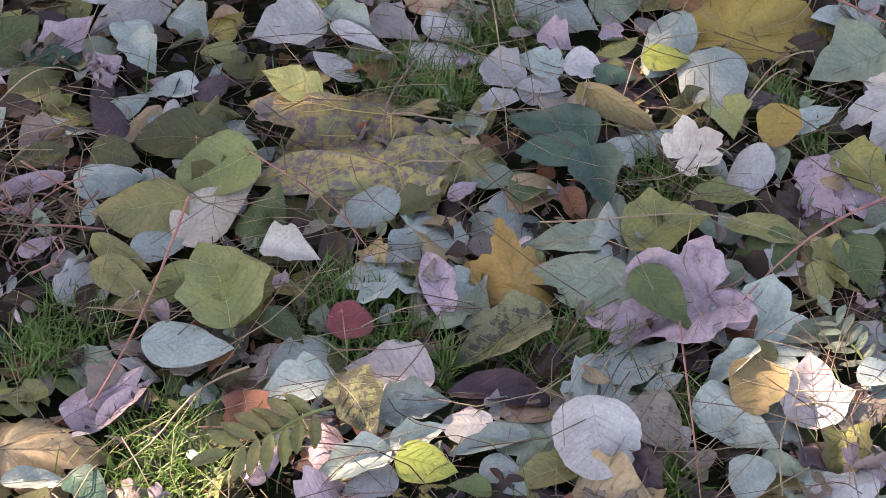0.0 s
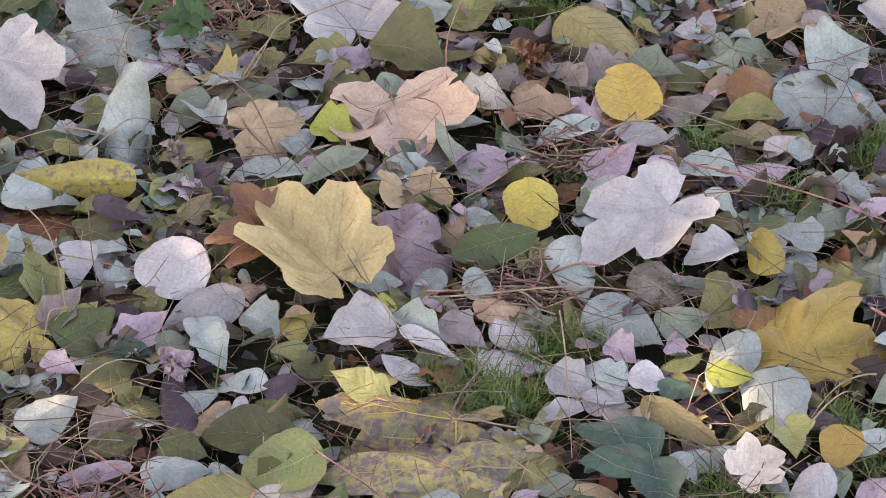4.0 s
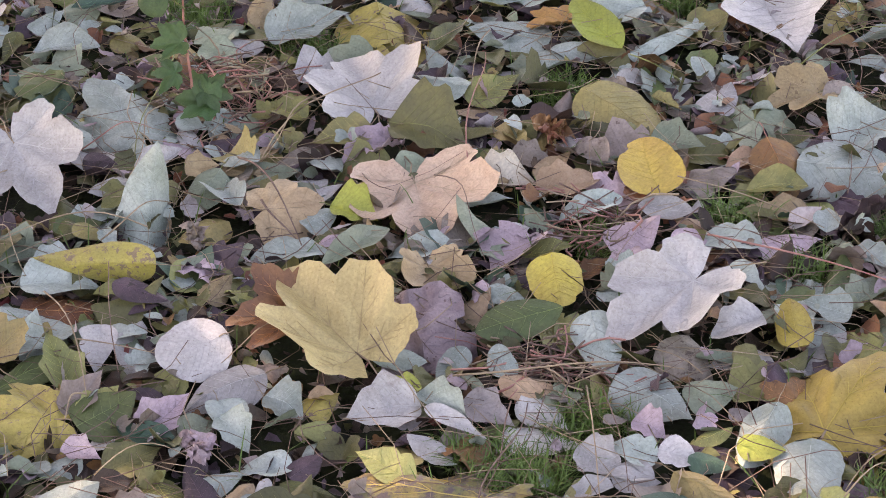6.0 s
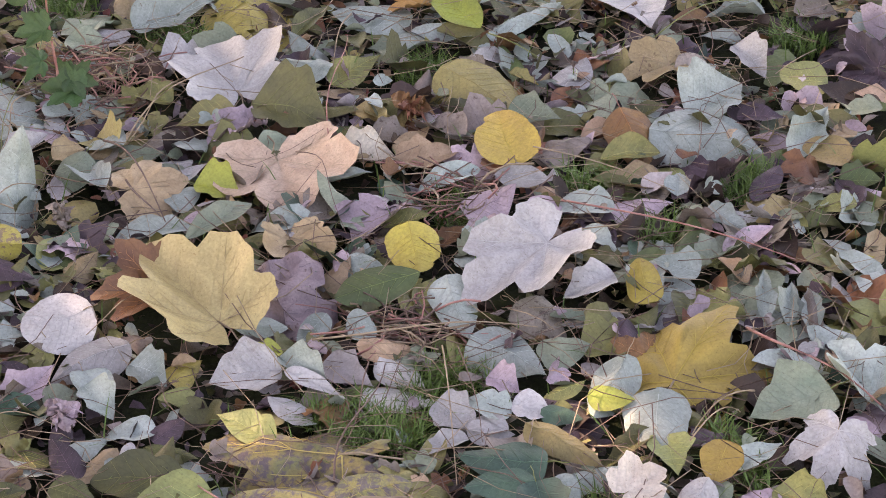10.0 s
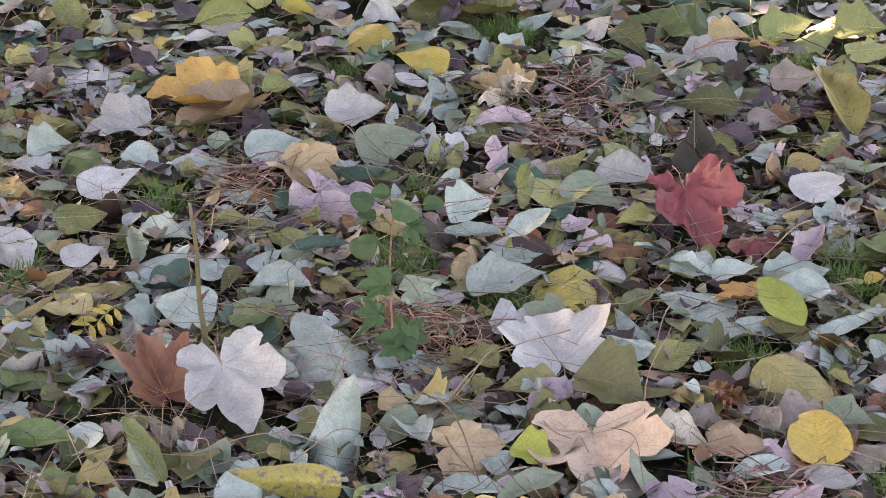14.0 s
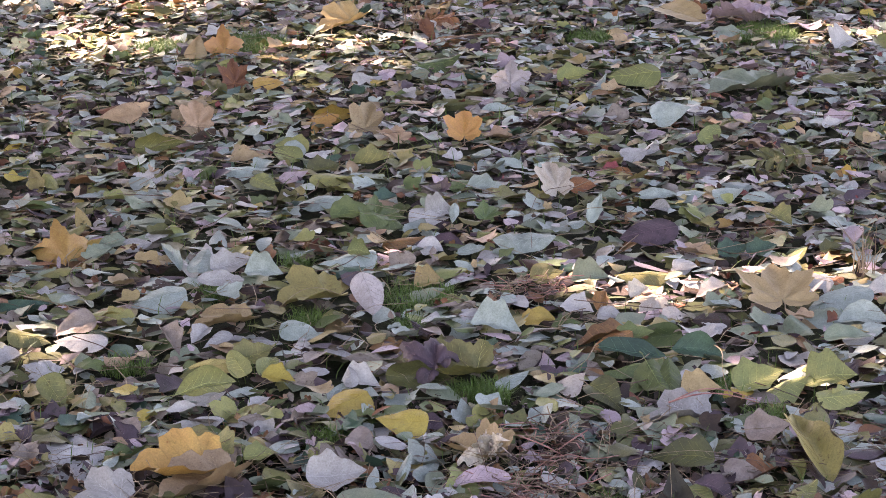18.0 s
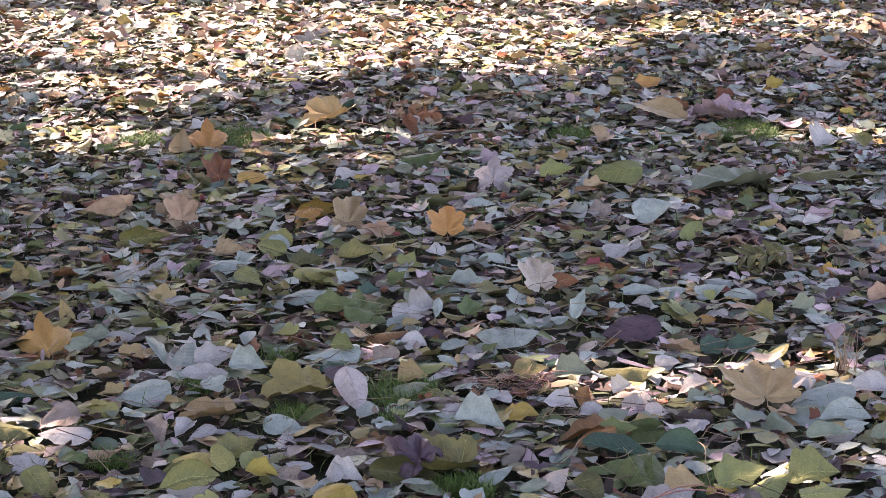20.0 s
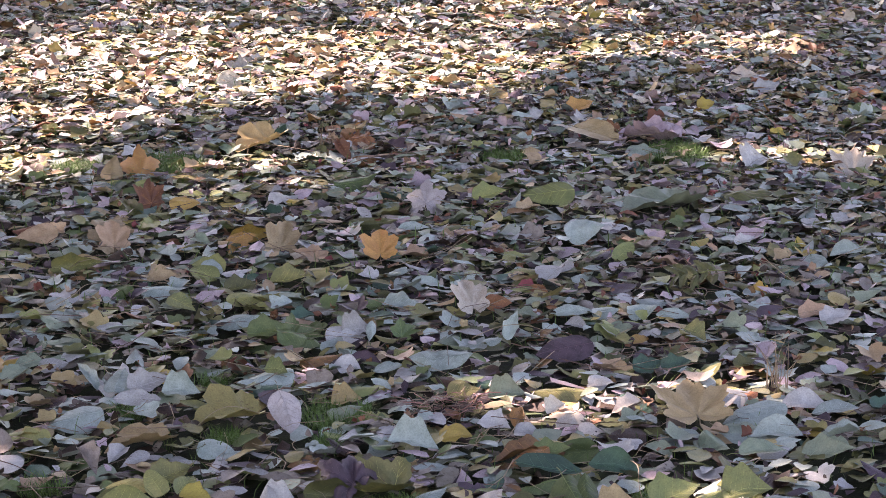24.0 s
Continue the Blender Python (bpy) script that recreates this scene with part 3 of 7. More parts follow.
def straw_clump(x, y, height, count):
    """Dry grass stalks that stand together and nod over."""
    r = random.Random(int(x * 100) + int(y * 1000))
    top = new("dry_grass_clump")
    top.location = (x, y, 0)
    tagged(top, "clump of thin dry straw-coloured grass stalks standing in litter", "dry grass")
    for k in range(count):
        yaw, nod, h = r.uniform(0, 6.28), r.uniform(0.1, 0.6), height * r.uniform(0.6, 1.05)
        a = Vector((r.uniform(-0.02, 0.02), r.uniform(-0.02, 0.02), 0))
        line = [a + Vector((math.cos(yaw) * nod * h * (i / 6) ** 2, math.sin(yaw) * nod * h * (i / 6) ** 2, h * i / 6 * (1 - 0.2 * nod * i / 6))) for i in range(7)]
        part("stalk", mesh_of("stalk", *tube(line, [0.0014 - 0.00015 * i for i in range(7)], 4)), STRAW, top)
    return top


# ---- ground ----
def ground_height(x, y):
    return 0.012 * noise.noise(Vector((x * 1.3, y * 1.3, 0))) + 0.004 * noise.noise(Vector((x * 7, y * 7, 3)))


xs = np.unique(np.concatenate([[-3000, -800, -200, -60, -20, -9], np.linspace(-5, 5, 101), [9, 20, 60, 200, 800, 3000]]))
ys = np.unique(np.concatenate([[-3000, -800, -200, -60, -20, -6], np.linspace(-1, 15, 161), [20, 30, 60, 200, 800, 3000]]))
gv = [(x, y, ground_height(x, y) - 0.015 if abs(x) <= 5 and -1 <= y <= 15 else -0.015) for y in ys for x in xs]
gf = [(j * len(xs) + i, j * len(xs) + i + 1, (j + 1) * len(xs) + i + 1, (j + 1) * len(xs) + i) for j in range(len(ys) - 1) for i in range(len(xs) - 1)]
ground = new("ground", mesh_of("ground", gv, gf))
ground.data.materials.append(SOIL)
tagged(ground, "dark park lawn soil, deepened for shade under leaves", "ground", kind="structure")

# ---- leaves that can be told apart ----
crumple("k", pose(-0.199, 1.716, 0.026, -12, 6, -148), 0.030)
leaf("ovate", "p", pose(0.251, 1.683, 0.022, 14, -10, 65), 0.052, 0.78)
leaf("ovate", "p", pose(0.562, 1.807, 0.022, 13, 3, -13), 0.062, 0.41)
leaf("ovate", "p", pose(0.586, 1.796, 0.022, 12, -6, -8), 0.073, 0.37)
leaf("ovate", "w", pose(-0.046, 1.452, 0.035, -16, 10, -103), 0.047, 0.62)
leaf("ovate", "pg", pose(0.388, 1.448, 0.022, 11, -14, 79), 0.054, 0.60)
leaf("ovate", "k", pose(-0.267, 1.471, 0.022, 7, 12, -64), 0.039, 0.49)
leaf("ovate", "p", pose(0.368, 1.553, 0.028, -7, 13, -162), 0.050, 0.44)
leaf("ovate", "pg", pose(0.377, 1.393, 0.025, -3, -13, 93), 0.044, 0.70)
leaf("elliptic", "pg", pose(0.453, 1.383, 0.023, -1, 15, -84), 0.048, 0.44)
leaf("ovate", "o", pose(0.454, 1.418, 0.032, -8, 13, -173), 0.060, 0.51)
leaf("ovate", "t", pose(0.354, 2.094, 0.022, 10, -9, 51), 0.038, 0.65)
leaf("ovate", "t", pose(0.176, 2.204, 0.022, 12, 5, -40), 0.069, 0.49)
crumple("ru", pose(0.201, 2.297, 0.029, -12, 5, -161), 0.041)
leaf("ovate", "b", pose(-0.293, 1.651, 0.039, -10, 17, -63), 0.047, 0.69)
leaf("ovate", "w", pose(-0.127, 1.669, 0.028, -11, -8, 163), 0.036, 0.41)
leaf("ovate", "og", pose(-0.116, 1.667, 0.022, 2, 15, -113), 0.059, 0.44)
leaf("strip", "k", pose(-0.246, 1.536, 0.022, 1, -13, 94), 0.041, 0.27)
leaf("ovate", "p", pose(-0.167, 1.469, 0.022, 1, 13, -81), 0.057, 0.62)
leaf("ovate", "og", pose(0.074, 1.497, 0.022, 5, 12, -62), 0.055, 0.55)
leaf("ovate", "w", pose(-0.049, 1.415, 0.064, 6, 16, -111), 0.056, 0.53)
leaf("ovate", "n", pose(-0.130, 1.313, 0.025, -5, 13, -86), 0.034, 0.62)
leaf("ovate", "o", pose(-0.232, 1.301, 0.022, 1, -13, 110), 0.039, 0.59)
compound("o", pose(0.006, 1.190, 0.100, -5, -12, 113), 0.092, 6)
leaf("ovate", "g", pose(0.129, 1.158, 0.022, 14, -13, 85), 0.038, 0.55)
leaf("round", "w", pose(0.131, 1.224, 0.030, -13, -15, 77), 0.039, 0.81)
leaf("ovate", "o", pose(0.445, 1.388, 0.035, -15, -10, 173), 0.052, 0.53)
leaf("ovate", "g", pose(0.466, 1.407, 0.042, -17, -0, -158), 0.068, 0.66)
leaf("ovate", "d", pose(0.281, 1.683, 0.027, -1, 13, -116), 0.046, 0.61)
leaf("ovate", "p", pose(0.278, 1.566, 0.033, -16, 4, -140), 0.041, 0.69)
leaf("ovate", "p", pose(0.105, 2.410, 0.037, -2, -16, 57), 0.076, 0.60)
crumple("ru", pose(0.203, 2.289, 0.033, -12, 5, -161), 0.031)
leaf("ovate", "p", pose(-0.254, 2.353, 0.033, -15, 9, -101), 0.043, 0.78)
leaf("elliptic", "k", pose(-0.080, 2.087, 0.022, 8, 10, -62), 0.048, 0.42)
leaf("elliptic", "pg", pose(-0.075, 2.016, 0.043, -0, 19, -43), 0.114, 0.30)
leaf("ovate", "n", pose(0.730, 2.527, 0.024, -2, 14, -92), 0.061, 0.91)
leaf("maple", "v", pose(0.803, 2.364, 0.021, -3, -39, 70), 0.076, 0.88)
leaf("round", "lg", pose(0.723, 2.334, 0.022, 12, -14, 79), 0.055, 1.13)
leaf("ovate", "n", pose(0.541, 2.369, 0.026, -4, 16, -78), 0.071, 0.65)
leaf("ovate", "n", pose(0.336, 2.184, 0.022, 17, 4, -65), 0.083, 0.69)
leaf("ovate", "v", pose(0.598, 2.259, 0.022, 7, 13, -101), 0.062, 0.61)
leaf("ovate", "p", pose(0.644, 2.151, 0.022, 10, 12, -34), 0.102, 0.43)
leaf("round", "dy", pose(0.700, 2.129, 0.031, 3, -13, 39), 0.059, 0.82)
leaf("ovate", "g", pose(0.687, 2.100, 0.022, 4, 13, -108), 0.051, 0.89)
leaf("ovate", "p", pose(0.516, 2.037, 0.029, -7, 11, -135), 0.061, 0.49)
leaf("elliptic", "o", pose(0.144, 2.051, 0.022, 12, 13, -95), 0.059, 0.42)
leaf("round", "p", pose(0.113, 1.814, 0.036, 15, 6, 11), 0.040, 0.81)
leaf("ovate", "t", pose(0.103, 1.793, 0.041, -6, 14, -81), 0.073, 0.51)
crumple("k", pose(-0.198, 1.711, 0.031, -9, 9, -129), 0.032)
leaf("ovate", "t", pose(0.535, 1.893, 0.022, 15, -3, 30), 0.049, 0.68)
leaf("ovate", "p", pose(0.538, 1.822, 0.022, 14, 8, -8), 0.070, 0.34)
leaf("ovate", "p", pose(0.560, 1.800, 0.027, 13, -3, -13), 0.062, 0.36)
leaf("ovate", "n", pose(0.585, 1.789, 0.026, 13, -3, -8), 0.070, 0.34)
leaf("ovate", "w", pose(0.636, 1.844, 0.022, 19, 5, 18), 0.041, 0.54)
leaf("elliptic", "w", pose(0.561, 1.762, 0.022, 14, 5, -67), 0.032, 0.63)
leaf("maple", "w", pose(0.559, 1.588, 0.052, -27, -3, 151), 0.070, 0.88, stalk=(0.633, 1.763, 0.030))
leaf("ovate", "w", pose(-0.298, 2.230, 0.022, 5, -16, 120), 0.057, 0.57)
leaf("elliptic", "w", pose(-0.293, 2.211, 0.022, 19, -0, -42), 0.081, 0.39)
leaf("ovate", "p", pose(-0.286, 2.183, 0.034, -15, 5, -121), 0.050, 0.76)
leaf("ovate", "v", pose(-0.304, 1.986, 0.022, 6, 18, -108), 0.057, 0.57)
leaf("elliptic", "b", pose(-0.343, 1.596, 0.022, 11, 16, -92), 0.064, 0.48)
leaf("ovate", "lg", pose(-0.391, 1.691, 0.022, 1, -15, 127), 0.067, 0.48)
leaf("ovate", "lg", pose(-0.411, 1.610, 0.034, -15, -5, 145), 0.049, 0.59)
leaf("ovate", "dy", pose(-0.497, 1.793, 0.025, -3, 19, -131), 0.055, 0.48)
leaf("elliptic", "pg", pose(-0.518, 2.085, 0.048, -13, 3, -147), 0.093, 0.23)
leaf("strip", "w", pose(-0.460, 2.027, 0.035, -12, 11, -160), 0.067, 0.14)
crumple("n", pose(-0.218, 2.104, 0.024, -6, 11, -113), 0.030)
leaf("elliptic", "lg", pose(-0.706, 3.576, 0.020, 14, 19, -79), 0.099, 0.48)
leaf("elliptic", "p", pose(-0.688, 3.504, 0.031, 1, 19, -64), 0.078, 0.44)
leaf("elliptic", "w", pose(-0.711, 3.466, 0.028, 3, 19, -74), 0.055, 0.47)
leaf("elliptic", "w", pose(-0.698, 3.419, 0.021, 5, 19, -77), 0.098, 0.39)
leaf("ovate", "w", pose(-0.679, 3.371, 0.030, -15, 13, -115), 0.035, 0.79)
leaf("ovate", "dy", pose(-0.649, 3.368, 0.027, -5, 13, -116), 0.070, 0.66)
leaf("ovate", "o", pose(-0.604, 3.334, 0.032, -10, 8, -139), 0.062, 0.62)
leaf("ovate", "dy", pose(-0.543, 3.345, 0.031, -11, 8, -116), 0.052, 0.66)
leaf("ovate", "w", pose(-0.568, 3.506, 0.020, 11, 17, -32), 0.059, 0.50)
leaf("ovate", "y", pose(-0.563, 3.647, 0.034, -12, 16, -106), 0.067, 0.75)
leaf("ovate", "p", pose(-0.770, 3.224, 0.022, 5, 16, -18), 0.045, 0.46)
leaf("ovate", "w", pose(-0.820, 2.941, 0.034, 1, -15, 130), 0.085, 0.58)
leaf("ovate", "o", pose(-0.875, 3.054, 0.022, 3, 13, -53), 0.058, 0.77)
leaf("ovate", "b", pose(-0.929, 3.047, 0.021, 11, 9, -41), 0.055, 0.72)
leaf("ovate", "t", pose(-0.917, 3.003, 0.022, 1, 13, -61), 0.055, 0.83)
leaf("ovate", "og", pose(-0.337, 3.663, 0.028, -16, 58, -96), 0.144, 0.35)
leaf("maple", "ty", pose(-0.126, 3.295, 0.022, 2, -12, 51), 0.096, 0.88)
leaf("ovate", "v", pose(-0.257, 3.441, 0.029, -9, 17, -118), 0.057, 0.78)
leaf("elliptic", "w", pose(-0.325, 3.333, 0.037, -15, 10, -97), 0.060, 0.63)
leaf("ovate", "p", pose(-0.315, 3.150, 0.021, 13, 2, -2), 0.064, 0.34)
leaf("ovate", "p", pose(-0.274, 3.202, 0.012, 41, 6, -19), 0.060, 0.35)
leaf("ovate", "p", pose(-0.246, 3.204, 0.018, 16, 29, -27), 0.074, 0.42)
leaf("strip", "k", pose(-0.183, 3.168, 0.021, 13, 13, -89), 0.098, 0.38)
crumple("cr", pose(-0.125, 3.271, 0.032, -11, 7, -147), 0.068)
leaf("ovate", "d", pose(-0.409, 2.958, 0.021, 8, 14, -92), 0.116, 0.45)
leaf("ovate", "o", pose(-0.210, 2.984, 0.021, 13, 2, -12), 0.092, 0.35)
leaf("ovate", "og", pose(-0.185, 3.117, 0.023, -1, 15, -123), 0.067, 0.62)
leaf("ovate", "o", pose(-0.118, 3.058, 0.032, -11, 14, -83), 0.055, 0.83)
leaf("ovate", "o", pose(-0.071, 3.001, 0.022, 6, 12, -59), 0.090, 0.56)
leaf("ovate", "w", pose(-0.231, 3.028, 0.003, 55, -2, 7), 0.062, 0.49)
leaf("ovate", "k", pose(-0.146, 3.077, 0.042, -13, 1, -162), 0.089, 0.34)
leaf("ovate", "w", pose(-0.034, 3.197, 0.037, -13, 7, -126), 0.070, 0.49)
leaf("ovate", "p", pose(-0.129, 3.624, 0.020, 8, 20, -39), 0.089, 0.38)
leaf("ovate", "cr", pose(-0.016, 3.612, 0.019, 22, 6, -49), 0.068, 0.93)
leaf("ovate", "og", pose(0.039, 3.597, 0.039, -11, 16, -139), 0.097, 0.62)
leaf("ovate", "g", pose(0.026, 3.485, 0.022, -1, 23, -58), 0.070, 0.47)
leaf("ovate", "g", pose(0.144, 3.685, 0.055, -18, 6, -160), 0.115, 0.55)
leaf("ovate", "w", pose(0.212, 3.670, 0.020, 12, 17, -36), 0.050, 0.53)
leaf("ovate", "ty", pose(0.205, 3.598, 0.020, 13, 16, -79), 0.077, 0.64)
leaf("ovate", "w", pose(0.227, 3.539, 0.038, 2, 24, -50), 0.046, 0.60)
leaf("ovate", "lg", pose(0.436, 3.698, 0.037, -10, 17, -134), 0.110, 0.49)
leaf("ovate", "lg", pose(0.480, 3.537, 0.020, 16, 10, -39), 0.062, 0.65)
leaf("ovate", "p", pose(0.463, 3.349, 0.021, 12, 6, -37), 0.064, 0.44)
leaf("round", "w", pose(0.113, 3.124, 0.022, 13, 14, -2), 0.031, 0.71)
leaf("ovate", "o", pose(0.364, 3.134, 0.021, 10, 9, -48), 0.062, 0.67)
leaf("ovate", "lg", pose(0.198, 3.147, 0.031, -8, 10, -138), 0.071, 0.58)
leaf("elliptic", "v", pose(0.210, 3.140, 0.045, -17, 10, -106), 0.068, 0.53)
leaf("ovate", "t", pose(0.297, 3.034, 0.013, 40, 2, 3), 0.054, 0.45)
leaf("ovate", "dy", pose(-0.747, 2.637, 0.022, 2, 18, -26), 0.062, 0.55)
leaf("ovate", "w", pose(-0.826, 2.664, 0.040, -9, 16, -149), 0.121, 0.56)
leaf("ovate", "w", pose(-0.659, 2.723, 0.022, 8, 11, -18), 0.049, 0.50)
leaf("ovate", "pg", pose(-0.617, 2.599, 0.021, 14, 12, 19), 0.088, 0.34)
leaf("ovate", "p", pose(-0.633, 2.716, 0.022, -0, 16, -113), 0.093, 0.48)
leaf("ovate", "ty", pose(-0.655, 2.484, 0.034, -10, -10, 128), 0.071, 0.66)
compound("y", pose(-0.606, 2.457, 0.034, -9, -9, 149), 0.076, 4)
leaf("ovate", "p", pose(-0.524, 2.575, 0.022, 3, 13, -54), 0.061, 0.69)
leaf("ovate", "og", pose(-0.471, 2.587, 0.036, -13, -2, 167), 0.063, 0.41)
leaf("ovate", "p", pose(-0.460, 2.618, 0.022, 13, 8, -50), 0.057, 0.71)
leaf("round", "pg", pose(-0.414, 2.660, 0.022, 6, 12, -70), 0.045, 1.09)
leaf("elliptic", "p", pose(-0.450, 2.558, 0.022, 10, 15, -93), 0.089, 0.44)
leaf("ovate", "p", pose(-0.390, 2.608, 0.022, 3, 16, -33), 0.042, 0.56)
leaf("ovate", "ty", pose(-0.551, 2.815, 0.021, 14, -1, -7), 0.055, 0.34, style="flat")
leaf("elliptic", "w", pose(-0.751, 2.373, 0.026, -4, 18, -40), 0.055, 0.34)
leaf("ovate", "p", pose(-0.727, 2.343, 0.027, -4, 12, -88), 0.081, 0.37)
leaf("ovate", "ty", pose(-0.295, 2.791, 0.039, -13, 3, -140), 0.074, 0.70)
leaf("strip", "p", pose(-0.196, 2.755, 0.025, -2, 13, -85), 0.086, 0.29)
leaf("ovate", "t", pose(-0.161, 2.617, 0.014, 37, 21, 0), 0.070, 0.54)
leaf("elliptic", "p", pose(-0.137, 2.675, 0.022, 1, 13, -79), 0.105, 0.34)
leaf("elliptic", "lg", pose(-0.103, 2.708, 0.021, 16, 0, -32), 0.094, 0.26)
leaf("ovate", "k", pose(-0.024, 2.783, 0.022, 8, 10, -56), 0.053, 0.67)
leaf("ovate", "s", pose(0.112, 2.765, 0.011, 13, -58, 91), 0.127, 0.34)
leaf("ovate", "dy", pose(-0.350, 2.577, 0.031, -11, 10, -104), 0.050, 0.90)
leaf("elliptic", "d", pose(-0.410, 2.662, 0.030, 6, 13, -87), 0.089, 0.31)
leaf("ovate", "b", pose(0.172, 3.045, -0.012, 69, -14, -3), 0.074, 0.93, stalk=(0.167, 3.058, 0.110))
leaf("ovate", "a", pose(0.217, 2.756, 0.022, 0, 16, -56), 0.081, 0.45)
crumple("w", pose(0.393, 2.843, 0.027, -9, 10, -139), 0.043)
leaf("ovate", "k", pose(0.312, 2.713, 0.021, 13, 3, -26), 0.102, 0.37)
leaf("ovate", "k", pose(0.309, 2.805, 0.022, 14, 5, -56), 0.041, 0.66)
leaf("ovate", "dy", pose(0.304, 2.862, 0.022, 2, 18, -46), 0.061, 0.46)
leaf("round", "o", pose(0.103, 2.830, 0.025, -4, -17, 57), 0.056, 0.85)
leaf("ovate", "p", pose(0.198, 2.658, 0.024, -1, -15, 64), 0.106, 0.53)
leaf("elliptic", "lg", pose(0.166, 2.644, 0.025, -3, -17, 56), 0.062, 0.30)
leaf("ovate", "w", pose(0.023, 2.695, 0.022, 2, 19, -132), 0.077, 0.46)
leaf("ovate", "og", pose(0.064, 2.516, 0.032, 6, 16, -30), 0.094, 0.34)
leaf("ovate", "p", pose(0.261, 2.653, 0.022, 2, 14, -67), 0.104, 0.60)
leaf("ovate", "y", pose(0.405, 2.688, 0.022, 12, 14, -104), 0.030, 0.93)
compound("pg", pose(0.461, 1.260, 0.023, 10, -8, 20), 0.064, 5)
leaf("ovate", "ty", pose(-1.106, 5.426, 0.016, -8, 59, -93), 0.126, 0.42)
leaf("ovate", "lg", pose(-0.685, 5.338, 0.019, 5, -19, 72), 0.095, 0.78)
leaf("ovate", "o", pose(-0.779, 4.984, 0.046, -22, 10, -111), 0.079, 0.93)
leaf("ovate", "dy", pose(-1.120, 4.658, 0.008, 38, -16, 19), 0.063, 0.57)
leaf("ovate", "pg", pose(-0.995, 4.531, 0.023, -2, -21, 133), 0.087, 0.55)
leaf("ovate", "w", pose(-1.001, 4.497, 0.020, 3, 19, -79), 0.069, 0.86)
leaf("ovate", "t", pose(-0.879, 4.064, 0.020, 5, -21, 115), 0.106, 0.47)
leaf("ovate", "t", pose(-0.880, 3.735, 0.028, -7, 20, -71), 0.065, 0.48)
leaf("ovate", "pg", pose(-0.918, 3.728, 0.007, 51, 5, 26), 0.040, 0.93, stalk=(-0.863, 3.577, 0.030))
leaf("maple", "w", pose(-0.972, 3.682, 0.017, 15, -25, 69), 0.066, 0.88)
leaf("ovate", "o", pose(-1.093, 3.849, 0.042, -16, 15, -92), 0.090, 0.66)
leaf("ovate", "d", pose(-1.186, 4.069, 0.008, 10, 59, -70), 0.127, 0.34)
leaf("ovate", "o", pose(-0.892, 3.541, 0.021, 1, -19, 105), 0.071, 0.93)
leaf("elliptic", "w", pose(-0.690, 3.516, 0.037, 5, 22, -98), 0.086, 0.42)
leaf("elliptic", "lg", pose(-0.690, 3.493, 0.053, -1, 23, -46), 0.118, 0.29)
leaf("elliptic", "dy", pose(-0.715, 3.716, 0.020, 4, 20, -89), 0.108, 0.47)
leaf("ovate", "o", pose(-0.635, 3.760, 0.017, 12, 28, -55), 0.083, 0.74)
leaf("ovate", "w", pose(-0.708, 3.908, 0.033, -12, -18, 163), 0.068, 0.54)
leaf("ovate", "w", pose(-0.661, 3.896, 0.026, -5, -23, 148), 0.082, 0.37)
leaf("ovate", "n", pose(-0.792, 3.854, 0.051, -24, -4, -138), 0.080, 0.41)
leaf("ovate", "w", pose(-0.417, 3.644, 0.023, -2, 19, -95), 0.074, 0.62)
leaf("ovate", "w", pose(-0.393, 3.614, 0.022, 49, -9, 9), 0.047, 0.65)
leaf("elliptic", "w", pose(-0.498, 3.704, 0.022, -2, 19, -84), 0.053, 0.56)
leaf("maple", "n", pose(-0.354, 3.759, 0.022, 9, -9, 92), 0.081, 0.88)
leaf("maple", "o", pose(-0.169, 3.694, 0.025, -2, -10, 95), 0.121, 0.88)
leaf("maple", "v", pose(-0.246, 3.672, 0.049, 15, -26, 45), 0.092, 0.88)
leaf("ovate", "dy", pose(-0.324, 4.216, 0.020, 4, 20, -52), 0.077, 0.64)
leaf("elliptic", "y", pose(-0.094, 4.006, 0.020, 5, 19, -86), 0.068, 0.49)
leaf("ovate", "ru", pose(0.117, 3.890, 0.034, -7, -14, 100), 0.111, 0.71)
leaf("ovate", "b", pose(0.321, 4.020, 0.021, 1, -15, 95), 0.079, 0.80)
leaf("ovate", "g", pose(0.223, 3.946, 0.016, -5, -59, 103), 0.140, 0.35)
leaf("maple", "cr", pose(0.179, 4.135, 0.029, -6, -10, 90), 0.067, 0.88)
leaf("ovate", "t", pose(0.041, 4.170, 0.034, -10, 18, -142), 0.088, 0.39)
leaf("ovate", "cr", pose(0.187, 4.018, 0.020, 6, 19, -56), 0.068, 0.61)
leaf("ovate", "p", pose(0.468, 4.046, 0.015, -4, 59, -100), 0.133, 0.34)
leaf("ovate", "w", pose(0.530, 3.896, 0.020, 6, 19, -62), 0.074, 0.63)
leaf("ovate", "pg", pose(0.429, 3.993, 0.038, -12, 17, -152), 0.096, 0.44)
leaf("ovate", "og", pose(0.471, 5.273, 0.048, -29, 10, -158), 0.079, 0.40)
leaf("ovate", "og", pose(0.506, 5.282, 0.046, -26, 17, -170), 0.083, 0.34)
leaf("ovate", "og", pose(0.538, 5.285, 0.046, -25, 20, -169), 0.086, 0.34)
leaf("ovate", "n", pose(0.561, 5.268, 0.050, -32, 6, -150), 0.074, 0.54)
leaf("ovate", "o", pose(0.054, 5.277, 0.019, 6, 18, -71), 0.090, 0.83)
leaf("ovate", "k", pose(0.672, 5.661, 0.017, 20, 12, -72), 0.082, 0.91)
leaf("ovate", "w", pose(0.658, 5.600, 0.024, 7, 18, -61), 0.070, 0.56)
